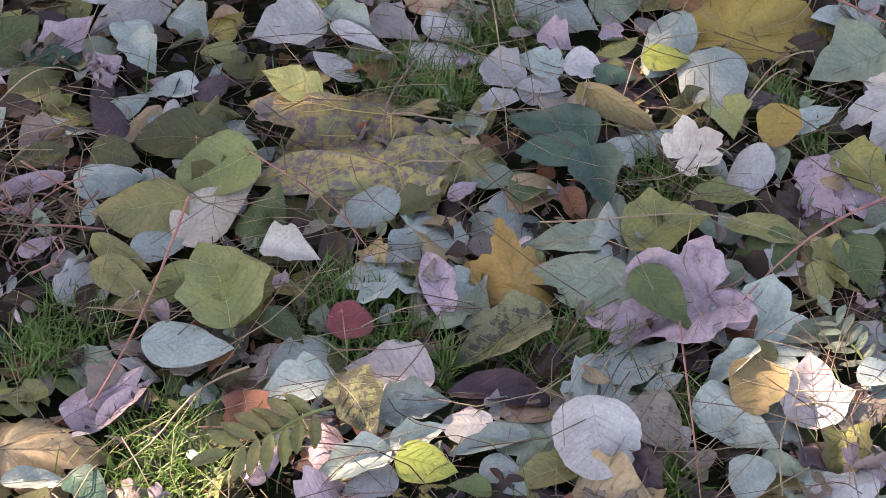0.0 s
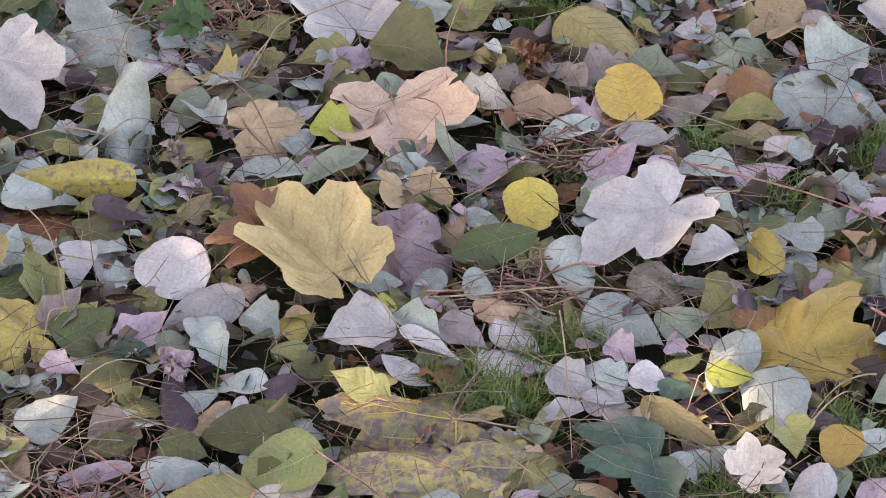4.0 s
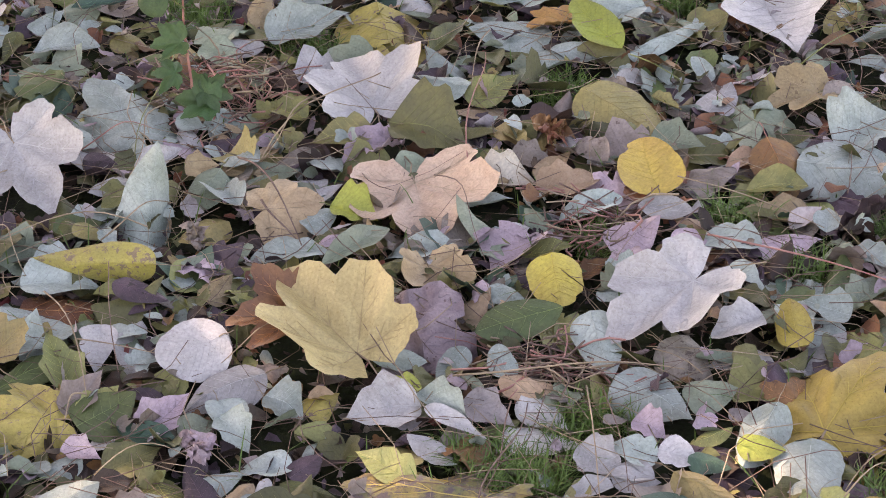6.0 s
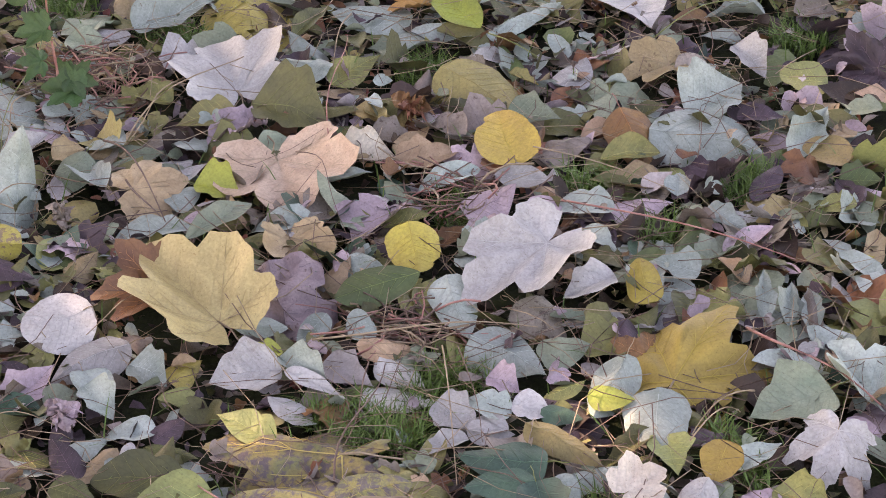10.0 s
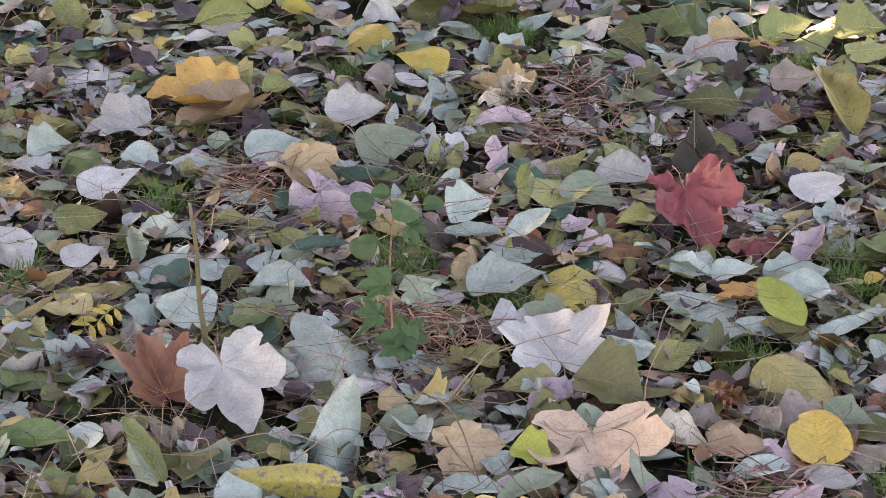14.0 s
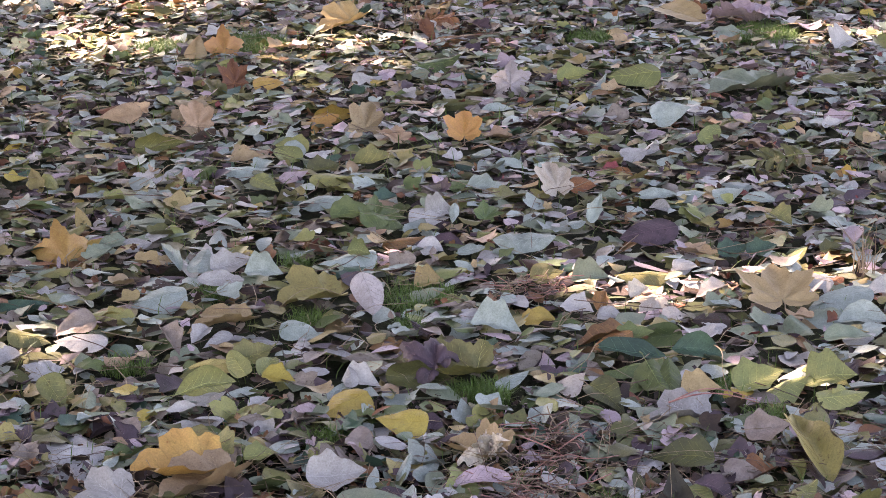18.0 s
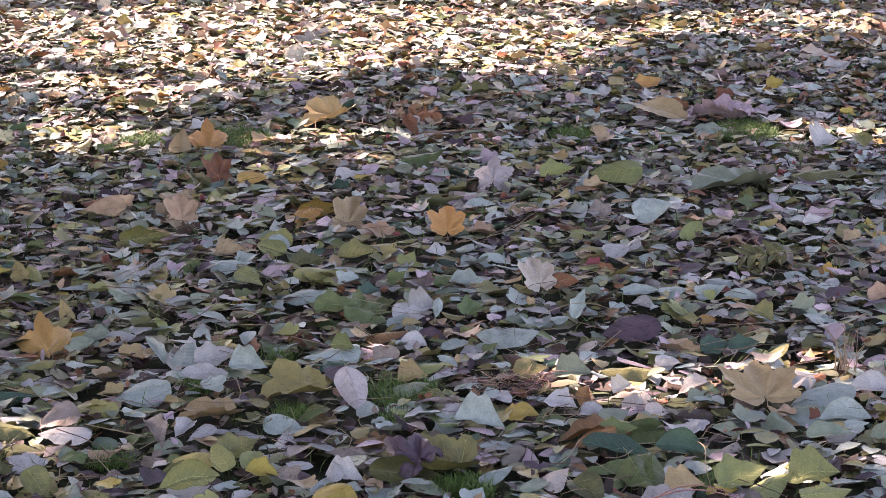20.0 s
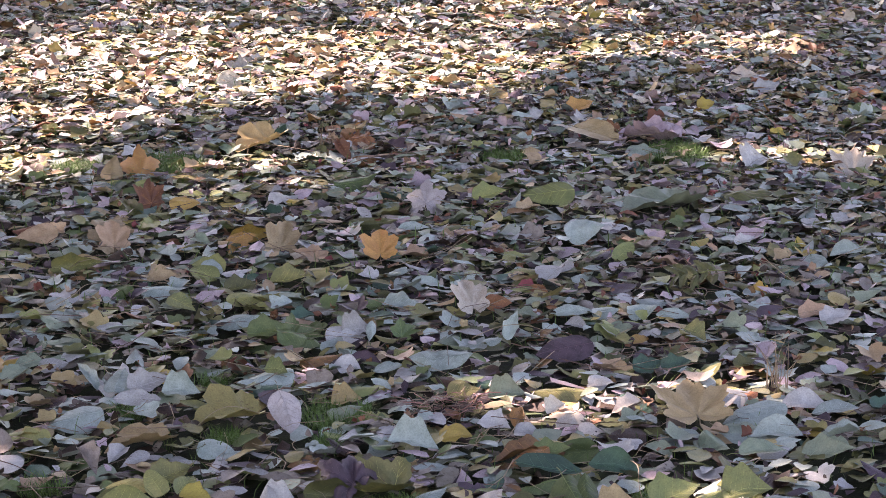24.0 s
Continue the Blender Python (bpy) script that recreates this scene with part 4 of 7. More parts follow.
leaf("ovate", "og", pose(-0.403, 5.904, 0.006, 8, 59, -85), 0.143, 0.36)
leaf("maple", "oy", pose(-0.708, 5.680, 0.009, 20, 34, -55), 0.078, 0.88)
leaf("ovate", "cr", pose(-0.524, 5.490, 0.019, 3, 20, -57), 0.092, 0.75)
crumple("ru", pose(-0.508, 4.872, 0.024, -10, 16, -117), 0.030)
leaf("ovate", "g", pose(-0.404, 4.755, 0.024, -14, -59, 97), 0.144, 0.35)
leaf("ovate", "w", pose(-0.336, 4.725, 0.019, 5, 21, -42), 0.098, 0.65)
leaf("ovate", "o", pose(-0.558, 5.230, 0.018, 8, 21, -99), 0.120, 0.58)
leaf("ovate", "og", pose(-0.661, 5.140, 0.020, 0, 21, -55), 0.096, 0.58)
leaf("ovate", "g", pose(-0.300, 4.995, 0.019, 4, 20, -53), 0.098, 0.53)
leaf("ovate", "w", pose(-0.220, 5.024, 0.019, 6, 22, -106), 0.073, 0.79)
leaf("ovate", "ru", pose(-0.422, 4.520, 0.019, 6, 18, -69), 0.104, 0.41)
leaf("elliptic", "w", pose(-0.345, 4.499, 0.020, 1, 20, -102), 0.065, 0.63)
leaf("ovate", "o", pose(-0.213, 4.606, 0.022, -2, 19, -101), 0.065, 0.66)
leaf("ovate", "og", pose(0.544, 4.491, 0.020, 5, 20, -60), 0.058, 0.64)
leaf("round", "oy", pose(0.334, 4.680, 0.020, 7, 20, -47), 0.044, 0.73)
leaf("ovate", "o", pose(0.453, 4.745, 0.035, -16, 13, -128), 0.062, 0.75)
leaf("ovate", "w", pose(0.220, 4.336, 0.020, 6, 22, -43), 0.062, 0.56)
leaf("ovate", "ty", pose(-1.515, 6.454, 0.017, 7, 22, -22), 0.117, 0.44)
leaf("ovate", "ty", pose(-0.994, 5.399, 0.010, 6, -60, 78), 0.144, 0.34)
leaf("elliptic", "k", pose(-1.001, 5.352, -0.000, 21, 58, -72), 0.149, 0.26)
leaf("ovate", "t", pose(-0.874, 5.250, 0.019, 4, 19, -85), 0.087, 0.72)
leaf("ovate", "w", pose(-0.615, 6.168, 0.018, 13, 15, -62), 0.054, 0.93)
leaf("maple", "r", pose(-0.473, 7.045, -0.007, 47, -17, 14), 0.082, 0.88)
leaf("ovate", "p", pose(0.430, 6.871, 0.016, -9, 59, -92), 0.144, 0.34)
leaf("maple", "cr", pose(1.149, 6.716, -0.012, 53, 15, -27), 0.085, 0.88)
leaf("ovate", "oy", pose(1.185, 7.100, 0.016, 13, 16, -40), 0.082, 0.71)
leaf("ovate", "lg", pose(1.344, 8.021, 0.006, 21, -24, 19), 0.115, 0.56)
leaf("ovate", "g", pose(1.274, 7.564, 0.016, 8, 17, -77), 0.122, 0.75)
leaf("maple", "ru", pose(1.341, 8.993, -0.011, 46, -21, 2), 0.086, 0.88)
leaf("maple", "dy", pose(1.522, 9.850, -0.019, 54, 3, -16), 0.087, 0.88)
leaf("ovate", "w", pose(0.981, 7.976, 0.015, 10, 17, -49), 0.118, 0.72)
leaf("ovate", "cr", pose(0.907, 8.287, 0.015, 7, 19, -98), 0.119, 0.84)
leaf("maple", "oy", pose(1.015, 10.320, -0.005, 39, -23, 27), 0.074, 0.88)
leaf("maple", "dy", pose(0.454, 9.991, -0.009, 39, 23, -21), 0.097, 0.88)
leaf("ovate", "cr", pose(0.219, 9.948, -0.002, 18, 57, -64), 0.134, 0.42)
leaf("ovate", "cr", pose(0.679, 6.688, -0.001, 23, 56, -72), 0.127, 0.34)
leaf("elliptic", "w", pose(0.894, 6.709, 0.021, -1, 23, -64), 0.127, 0.43)
leaf("maple", "oy", pose(-0.930, 9.205, -0.012, 52, -16, 15), 0.072, 0.88)
leaf("maple", "r", pose(-0.814, 8.731, 0.004, 26, -37, 57), 0.060, 0.88)
leaf("maple", "cr", pose(-1.346, 10.184, -0.025, 59, 5, 6), 0.093, 0.88)
leaf("ovate", "t", pose(-0.978, 9.972, -0.001, 13, 58, -62), 0.144, 0.52)
leaf("maple", "w", pose(-1.005, 8.589, -0.007, 38, -42, 42), 0.090, 0.88)
leaf("maple", "oy", pose(-1.448, 8.405, -0.002, 38, -26, 27), 0.069, 0.88)
leaf("ovate", "p", pose(-0.273, 2.108, 0.007, 47, 17, 12), 0.123, 0.55, style="curled")
leaf("ovate", "dy", pose(-0.356, 2.125, 0.032, -15, 7, -108), 0.041, 0.70)
leaf("ovate", "p", pose(-0.323, 2.111, 0.032, -14, -0, -148), 0.040, 0.52)
leaf("elliptic", "w", pose(-0.294, 2.049, 0.022, 11, 15, -91), 0.039, 0.54)
leaf("ovate", "v", pose(-0.300, 1.989, 0.044, -12, 9, -109), 0.065, 0.53)
# standing leaf seen against the light; its shade is in the near-black colour
leaf("ovate", "x", pose(0.183, 3.085, -0.030, 72, -2, 6), 0.123, 0.50)
leaf("ovate", "x", pose(0.162, 3.021, -0.002, 60, -15, -10), 0.072, 0.71)
leaf("ovate", "a", pose(0.234, 2.744, 0.022, 7, 11, -53), 0.079, 0.57, style="crumpled")
leaf("ovate", "g", pose(0.089, 3.849, 0.037, 13, 18, -89), 0.079, 0.74)
leaf("ovate", "lg", pose(0.433, 3.640, 0.027, 17, 19, -85), 0.097, 0.78)
leaf("ovate", "lg", pose(0.444, 3.531, 0.041, 1, 21, -71), 0.100, 0.54)
leaf("ovate", "o", pose(-0.948, 3.534, 0.067, -42, 18, -144), 0.086, 0.58)
leaf("elliptic", "lg", pose(-0.693, 3.461, 0.061, 5, 25, -55), 0.121, 0.31)
leaf("elliptic", "p", pose(-0.105, 2.727, 0.034, 24, 14, -56), 0.079, 0.51)
leaf("ovate", "p", pose(0.129, 2.652, 0.037, -8, 13, -94), 0.070, 0.64)
leaf("ovate", "p", pose(0.189, 2.639, 0.032, 16, 7, -71), 0.069, 0.78)
leaf("ovate", "pg", pose(0.260, 2.652, 0.036, -8, 21, -87), 0.081, 0.67)
leaf("round", "lg", pose(0.037, 3.068, 0.032, -14, 14, -87), 0.047, 1.17)
leaf("ovate", "lg", pose(-0.095, 2.874, 0.048, 41, 24, -6), 0.046, 0.46)
leaf("ovate", "k", pose(-0.143, 2.982, 0.022, 36, 19, -22), 0.052, 0.48)
leaf("ovate", "lg", pose(-0.234, 3.014, 0.015, 44, 10, -0), 0.054, 0.34)
leaf("ovate", "lg", pose(0.105, 2.836, 0.034, 5, -19, 122), 0.061, 0.69)
leaf("elliptic", "p", pose(-0.193, 2.742, 0.028, 2, 13, -81), 0.083, 0.35)
leaf("round", "cr", pose(-1.038, 8.210, 0.049, -43, 27, -141), 0.098, 0.93)
leaf("maple", "r", pose(-0.422, 7.031, 0.038, -11, -22, 116), 0.090, 0.88)
leaf("ovate", "r", pose(-0.465, 6.819, -0.004, 18, 57, -71), 0.144, 0.34)
leaf("ovate", "ru", pose(-0.503, 6.854, 0.063, -40, 10, -149), 0.099, 0.49)
leaf("ovate", "t", pose(-0.926, 7.140, 0.017, 7, 20, -92), 0.102, 0.93)
leaf("round", "dy", pose(0.005, 7.870, 0.016, 10, 18, -36), 0.084, 0.79)
leaf("ovate", "r", pose(0.084, 7.065, 0.007, 25, 18, -26), 0.094, 0.42)
leaf("ovate", "p", pose(0.038, 6.046, 0.012, 24, 10, -34), 0.090, 0.40)
leaf("ovate", "o", pose(-1.141, 5.334, 0.027, 2, 59, -69), 0.144, 0.34)
leaf("round", "p", pose(-0.742, 5.326, 0.032, -9, 17, -96), 0.054, 1.43)
leaf("maple", "t", pose(-0.462, 5.474, 0.018, 16, -11, 55), 0.077, 0.88)
leaf("ovate", "oy", pose(-0.720, 5.743, 0.006, 9, 59, -74), 0.141, 0.34)
leaf("elliptic", "p", pose(-0.196, 5.200, 0.029, -7, 19, -86), 0.086, 0.54)
leaf("round", "p", pose(-0.057, 5.257, 0.021, -2, 20, -119), 0.046, 1.01)
compound("og", pose(0.595, 5.181, 0.059, -4, -19, 98), 0.150, 5)
leaf("ovate", "a", pose(0.071, 5.162, 0.025, -5, 19, -122), 0.068, 0.71)
leaf("elliptic", "w", pose(0.179, 4.835, 0.020, 3, 24, -123), 0.063, 0.46)
leaf("elliptic", "w", pose(-0.939, 4.792, 0.019, 10, 20, -84), 0.079, 0.61)
leaf("ovate", "w", pose(-0.374, 4.699, 0.020, 2, 19, -69), 0.101, 0.81)
leaf("ovate", "p", pose(-0.270, 4.759, 0.050, -29, -11, -178), 0.069, 0.36)
leaf("ovate", "p", pose(-0.257, 5.010, 0.022, -1, 20, -113), 0.109, 0.52)
leaf("maple", "g", pose(-0.448, 4.683, 0.028, 7, 13, -36), 0.087, 0.88)
leaf("ovate", "g", pose(-0.483, 4.656, 0.052, -15, 18, -88), 0.109, 0.71)
leaf("maple", "g", pose(-0.201, 4.753, 0.015, 20, 22, -30), 0.057, 0.88)
leaf("ovate", "w", pose(-0.331, 4.470, 0.020, 15, 16, -71), 0.040, 0.93)
leaf("ovate", "dy", pose(-0.513, 4.209, 0.020, 0, 23, -48), 0.079, 0.60)
leaf("ovate", "w", pose(0.219, 4.366, 0.037, -5, 19, -120), 0.060, 0.71)
leaf("ovate", "pg", pose(-0.331, 4.161, 0.020, 10, 18, -76), 0.077, 0.67)
leaf("elliptic", "p", pose(-0.252, 4.455, 0.019, 13, 17, -75), 0.067, 0.60)
leaf("maple", "w", pose(0.531, 4.236, 0.041, 5, -13, 70), 0.060, 0.88)
leaf("ovate", "cr", pose(0.124, 4.121, 0.032, 14, 13, -42), 0.058, 0.65)
leaf("ovate", "r", pose(0.057, 4.088, 0.015, 43, 17, -11), 0.051, 0.63)
leaf("ovate", "y", pose(-0.091, 3.970, 0.028, 2, 20, -67), 0.053, 0.87)
leaf("ovate", "w", pose(0.055, 4.031, 0.020, 12, 20, -95), 0.063, 0.64)
leaf("elliptic", "w", pose(0.605, 4.202, 0.019, 9, 19, -97), 0.102, 0.51)
leaf("elliptic", "p", pose(0.667, 4.143, 0.027, 11, 17, -81), 0.099, 0.49)
leaf("ovate", "p", pose(0.743, 3.999, 0.042, -14, -16, 100), 0.099, 0.48)
leaf("elliptic", "p", pose(0.528, 4.019, 0.020, 7, 19, -93), 0.105, 0.50)
leaf("ovate", "pg", pose(0.491, 3.882, 0.032, 3, 19, -74), 0.109, 0.51)
leaf("ovate", "pg", pose(0.612, 3.887, 0.019, 14, 20, -102), 0.115, 0.57)
leaf("round", "lg", pose(-0.602, 3.675, 0.026, 20, -21, 24), 0.070, 0.62)
leaf("ovate", "lg", pose(-0.574, 3.680, 0.020, 12, 19, -13), 0.083, 0.49)
leaf("maple", "cr", pose(1.125, 6.622, -0.006, 39, -1, -16), 0.119, 0.88)
leaf("elliptic", "p", pose(0.559, 5.116, 0.023, -3, 19, -109), 0.077, 0.63)
leaf("ovate", "w", pose(0.680, 5.033, 0.032, -15, -12, 132), 0.051, 0.68)
leaf("elliptic", "p", pose(0.810, 5.449, 0.023, -3, 21, -134), 0.096, 0.63)
leaf("elliptic", "p", pose(0.896, 5.496, 0.018, 14, 17, -90), 0.086, 0.63)
leaf("ovate", "w", pose(0.786, 4.846, 0.018, 17, 12, -68), 0.081, 0.93)
leaf("ovate", "t", pose(0.739, 4.891, 0.019, 8, 17, -67), 0.096, 0.59)
leaf("ovate", "dy", pose(0.825, 5.035, 0.035, -14, 19, -98), 0.076, 0.73)
leaf("ovate", "og", pose(-1.001, 5.966, 0.008, 24, -19, 30), 0.123, 0.45)
leaf("ovate", "oy", pose(-1.659, 6.233, 0.005, 37, -16, 39), 0.057, 0.56)
leaf("ovate", "dy", pose(-1.306, 4.976, -0.004, 49, -13, 13), 0.080, 0.53)
leaf("ovate", "o", pose(-1.297, 5.009, 0.048, -33, 14, -138), 0.075, 0.47)
leaf("round", "lg", pose(-0.709, 5.269, 0.017, 20, -7, 52), 0.072, 1.04)
leaf("elliptic", "p", pose(-0.262, 5.781, 0.019, 5, 19, -61), 0.104, 0.47)
leaf("ovate", "r", pose(-0.506, 7.124, 0.009, 17, 27, -25), 0.115, 0.48)
leaf("elliptic", "r", pose(0.091, 5.134, 0.028, -2, 22, -129), 0.070, 0.61)
leaf("ovate", "r", pose(0.122, 3.844, 0.055, -5, -22, 130), 0.097, 0.49)
leaf("ovate", "b", pose(-1.403, 5.862, 0.032, -13, 15, -101), 0.068, 0.88)
leaf("ovate", "b", pose(-1.221, 6.176, -0.007, 54, -10, 13), 0.065, 0.46)
leaf("ovate", "ys", pose(-0.255, 2.018, 0.046, -0, -59, 82), 0.141, 0.34, style="wavy")
leaf("sycamore", "p", pose(-0.295, 2.331, 0.029, 15, -7, 33), 0.125, 0.72)
leaf("sycamore", "w", pose(-0.013, 2.379, 0.028, 14, -4, 15), 0.106, 1.02)
leaf("ovate", "ys", pose(-0.004, 2.663, 0.026, -2, 0, -175), 0.180, 0.73)
leaf("ovate", "o", pose(0.002, 2.369, 0.027, 4, 26, -82), 0.092, 0.68)
leaf("ovate", "og", pose(0.005, 2.334, 0.034, -7, 16, -115), 0.102, 0.86)
leaf("ovate", "o", pose(-0.094, 2.368, 0.022, 9, -15, 61), 0.061, 0.86)
leaf("ovate", "o", pose(-0.013, 2.315, 0.031, -1, -14, 96), 0.078, 0.66)
leaf("round", "w", pose(-0.198, 2.545, 0.027, 1, 11, -83), 0.048, 0.97)
leaf("ovate", "p", pose(-0.148, 2.565, 0.027, 5, 13, -69), 0.116, 0.64)
leaf("ovate", "pg", pose(-0.233, 2.546, 0.030, -9, 14, -120), 0.068, 0.78)
leaf("ovate", "v", pose(-0.359, 2.271, 0.029, -5, 19, -97), 0.042, 0.86)
leaf("ovate", "p", pose(-0.387, 2.339, 0.026, -9, 15, -114), 0.043, 0.86)
leaf("ovate", "t", pose(-0.238, 2.251, 0.025, 0, 23, -86), 0.042, 0.86)
leaf("ovate", "pg", pose(-0.194, 2.234, 0.034, -14, -10, 149), 0.076, 0.60)
leaf("sycamore", "t", pose(-0.137, 2.145, 0.033, 5, 22, -74), 0.069, 1.07)
leaf("sycamore", "tb", pose(0.032, 2.205, 0.025, -5, 1, -173), 0.121, 1.02)
leaf("ovate", "fg", pose(-0.066, 2.150, 0.033, -7, 16, -113), 0.058, 0.82)
leaf("ovate", "p", pose(-0.096, 2.119, 0.024, 10, 14, -52), 0.047, 0.86)
leaf("sycamore", "k", pose(0.001, 2.295, 0.025, -1, -2, 114), 0.060, 0.80)
leaf("ovate", "pg", pose(0.010, 2.245, 0.023, 5, 19, -77), 0.047, 0.86)
leaf("elliptic", "p", pose(0.308, 2.512, 0.020, 0, -2, 95), 0.152, 0.39)
leaf("ovate", "p", pose(0.221, 2.554, 0.025, 2, -8, 75), 0.110, 0.66)
leaf("ovate", "p", pose(0.350, 2.614, 0.040, -8, -15, 110), 0.137, 0.48)
leaf("ovate", "p", pose(0.313, 2.505, 0.024, 11, 13, -59), 0.127, 0.28)
leaf("elliptic", "fg", pose(0.307, 2.503, 0.035, 14, -10, 29), 0.111, 0.51)
leaf("maple", "oy", pose(0.242, 2.592, 0.029, -1, -2, 102), 0.062, 0.81)
leaf("ovate", "w", pose(0.513, 2.647, 0.027, -2, 1, -174), 0.165, 0.82)
leaf("ovate", "p", pose(0.692, 2.529, 0.023, 0, -2, 84), 0.081, 0.66)
leaf("ovate", "o", pose(0.105, 2.395, 0.021, 11, 13, -52), 0.084, 0.64)
leaf("round", "dy", pose(0.256, 2.384, 0.038, -11, 13, -140), 0.105, 0.88)
leaf("round", "y", pose(0.312, 2.171, 0.031, 19, -5, 6), 0.079, 0.96)
leaf("maple", "pg", pose(0.453, 2.342, 0.020, -2, 0, 163), 0.086, 0.99)
leaf("ovate", "pg", pose(0.317, 2.282, 0.034, -4, 16, -114), 0.069, 0.68)
leaf("ovate", "ru", pose(0.450, 2.250, 0.052, -16, 7, -170), 0.104, 0.61)
leaf("elliptic", "o", pose(0.415, 2.173, 0.023, 5, 19, -86), 0.074, 0.44)
leaf("ovate", "p", pose(0.541, 2.265, 0.019, 13, 11, -52), 0.096, 0.86)
leaf("ovate", "p", pose(0.481, 2.214, 0.036, -2, 23, -110), 0.139, 0.69)
leaf("ovate", "w", pose(0.398, 2.359, 0.021, 5, 2, -31), 0.073, 0.67)
leaf("elliptic", "w", pose(0.284, 2.133, 0.032, -2, 23, -104), 0.064, 0.55)
leaf("ovate", "k", pose(0.242, 2.062, 0.024, 10, 14, -61), 0.071, 0.78)
leaf("ovate", "k", pose(0.312, 2.064, 0.021, 1, 2, -84), 0.060, 0.60)
leaf("ovate", "k", pose(0.407, 2.062, 0.021, 2, 5, -84), 0.079, 0.65)
leaf("elliptic", "p", pose(0.269, 2.151, 0.032, -7, -15, 109), 0.079, 0.55)
leaf("ovate", "t", pose(0.172, 2.188, 0.023, 3, 11, -81), 0.081, 0.65)
leaf("ovate", "n", pose(0.148, 2.265, 0.027, -7, 16, -118), 0.056, 0.80)
leaf("sycamore", "t", pose(0.536, 2.386, 0.029, -8, -15, 105), 0.072, 0.72)
leaf("ovate", "w", pose(0.625, 2.416, 0.037, -13, 11, -154), 0.068, 0.59)
leaf("ovate", "cr", pose(0.104, 2.211, 0.019, 1, 8, -90), 0.073, 0.65)
leaf("ovate", "w", pose(0.130, 2.105, 0.020, 4, 20, -83), 0.029, 0.86)
leaf("ovate", "p", pose(0.492, 2.081, 0.022, 17, 0, -14), 0.046, 0.68)
leaf("sycamore", "ty", pose(-0.039, 1.862, 0.030, 14, -10, 35), 0.133, 0.82)
leaf("maple", "ru", pose(-0.103, 1.924, 0.039, 1, -20, 90), 0.078, 1.03)
leaf("sycamore", "k", pose(-0.004, 1.889, 0.020, 13, 11, -39), 0.119, 0.91)
leaf("round", "w", pose(-0.181, 1.882, 0.044, -5, -16, 114), 0.070, 1.12)
leaf("ovate", "w", pose(-0.132, 1.831, 0.036, -5, -16, 113), 0.091, 0.60)
leaf("ovate", "w", pose(-0.307, 1.923, 0.036, -17, -3, 178), 0.063, 0.66)
leaf("ovate", "ru", pose(-0.403, 1.988, 0.013, -1, 5, -94), 0.100, 0.64)
leaf("ovate", "p", pose(-0.398, 2.073, 0.019, -1, 2, -99), 0.066, 0.64)
leaf("ovate", "p", pose(-0.404, 2.013, 0.026, 0, 8, -81), 0.090, 0.66)
leaf("ovate", "lg", pose(-0.329, 1.827, 0.019, 16, -4, 24), 0.081, 0.55)
leaf("elliptic", "p", pose(-0.067, 2.072, 0.021, 0, -5, 90), 0.091, 0.43)
leaf("ovate", "w", pose(0.065, 2.043, 0.029, -5, -16, 104), 0.041, 0.86)
leaf("ovate", "t", pose(-0.203, 1.985, 0.019, 13, 11, -37), 0.049, 0.76)
leaf("elliptic", "p", pose(-0.029, 1.870, 0.028, -4, 16, -105), 0.064, 0.46)
leaf("ovate", "fg", pose(0.026, 1.811, 0.026, -1, -5, 96), 0.050, 0.63)
leaf("ovate", "w", pose(0.024, 1.775, 0.028, -3, -17, 100), 0.076, 0.86)
leaf("ovate", "p", pose(0.075, 1.872, 0.029, -14, -10, 142), 0.054, 0.58)
leaf("ovate", "p", pose(0.022, 1.792, 0.033, -12, 12, -138), 0.074, 0.41)
leaf("ovate", "p", pose(-0.132, 1.796, 0.032, -11, 13, -129), 0.048, 0.86)
leaf("ovate", "ys", pose(-0.092, 1.775, 0.022, 10, 14, -51), 0.044, 0.84)
leaf("ovate", "k", pose(-0.255, 1.751, 0.018, 11, 13, -41), 0.069, 0.65)
leaf("ovate", "pg", pose(-0.217, 1.745, 0.021, 7, 16, -59), 0.046, 0.70)
leaf("ovate", "p", pose(-0.178, 1.764, 0.031, -15, 9, -145), 0.052, 0.70)
leaf("ovate", "p", pose(-0.103, 1.691, 0.021, 0, -2, 86), 0.063, 0.65)
leaf("ovate", "lg", pose(-0.257, 1.665, 0.016, 11, 13, -43), 0.043, 0.66)
leaf("ovate", "og", pose(-0.285, 1.687, 0.025, 8, 15, -55), 0.064, 0.77)
leaf("ovate", "lg", pose(0.012, 1.656, 0.024, 11, -13, 48), 0.073, 0.57)
leaf("round", "y", pose(0.174, 1.995, 0.054, -17, 3, -176), 0.065, 0.96)
leaf("elliptic", "g", pose(0.179, 1.917, 0.046, -6, -16, 108), 0.099, 0.55)
leaf("ovate", "p", pose(0.105, 1.979, 0.032, -8, 15, -124), 0.049, 0.59)
leaf("ovate", "ru", pose(0.208, 2.011, 0.016, 12, 12, -50), 0.041, 0.58)
leaf("ovate", "k", pose(0.260, 2.056, 0.020, -2, 1, -168), 0.058, 0.70)
leaf("sycamore", "w", pose(0.319, 1.933, 0.062, -12, -12, 128), 0.125, 0.72, stalk=(0.407, 1.990, 0.045))
leaf("ovate", "p", pose(0.206, 1.903, 0.049, -16, 5, -171), 0.091, 0.57)
leaf("ovate", "w", pose(0.391, 1.911, 0.032, -9, -14, 112), 0.064, 0.86)
leaf("round", "y", pose(0.418, 1.856, 0.036, 17, -4, 0), 0.057, 0.70)
leaf("ovate", "p", pose(0.486, 1.910, 0.027, 4, -17, 64), 0.054, 0.86)
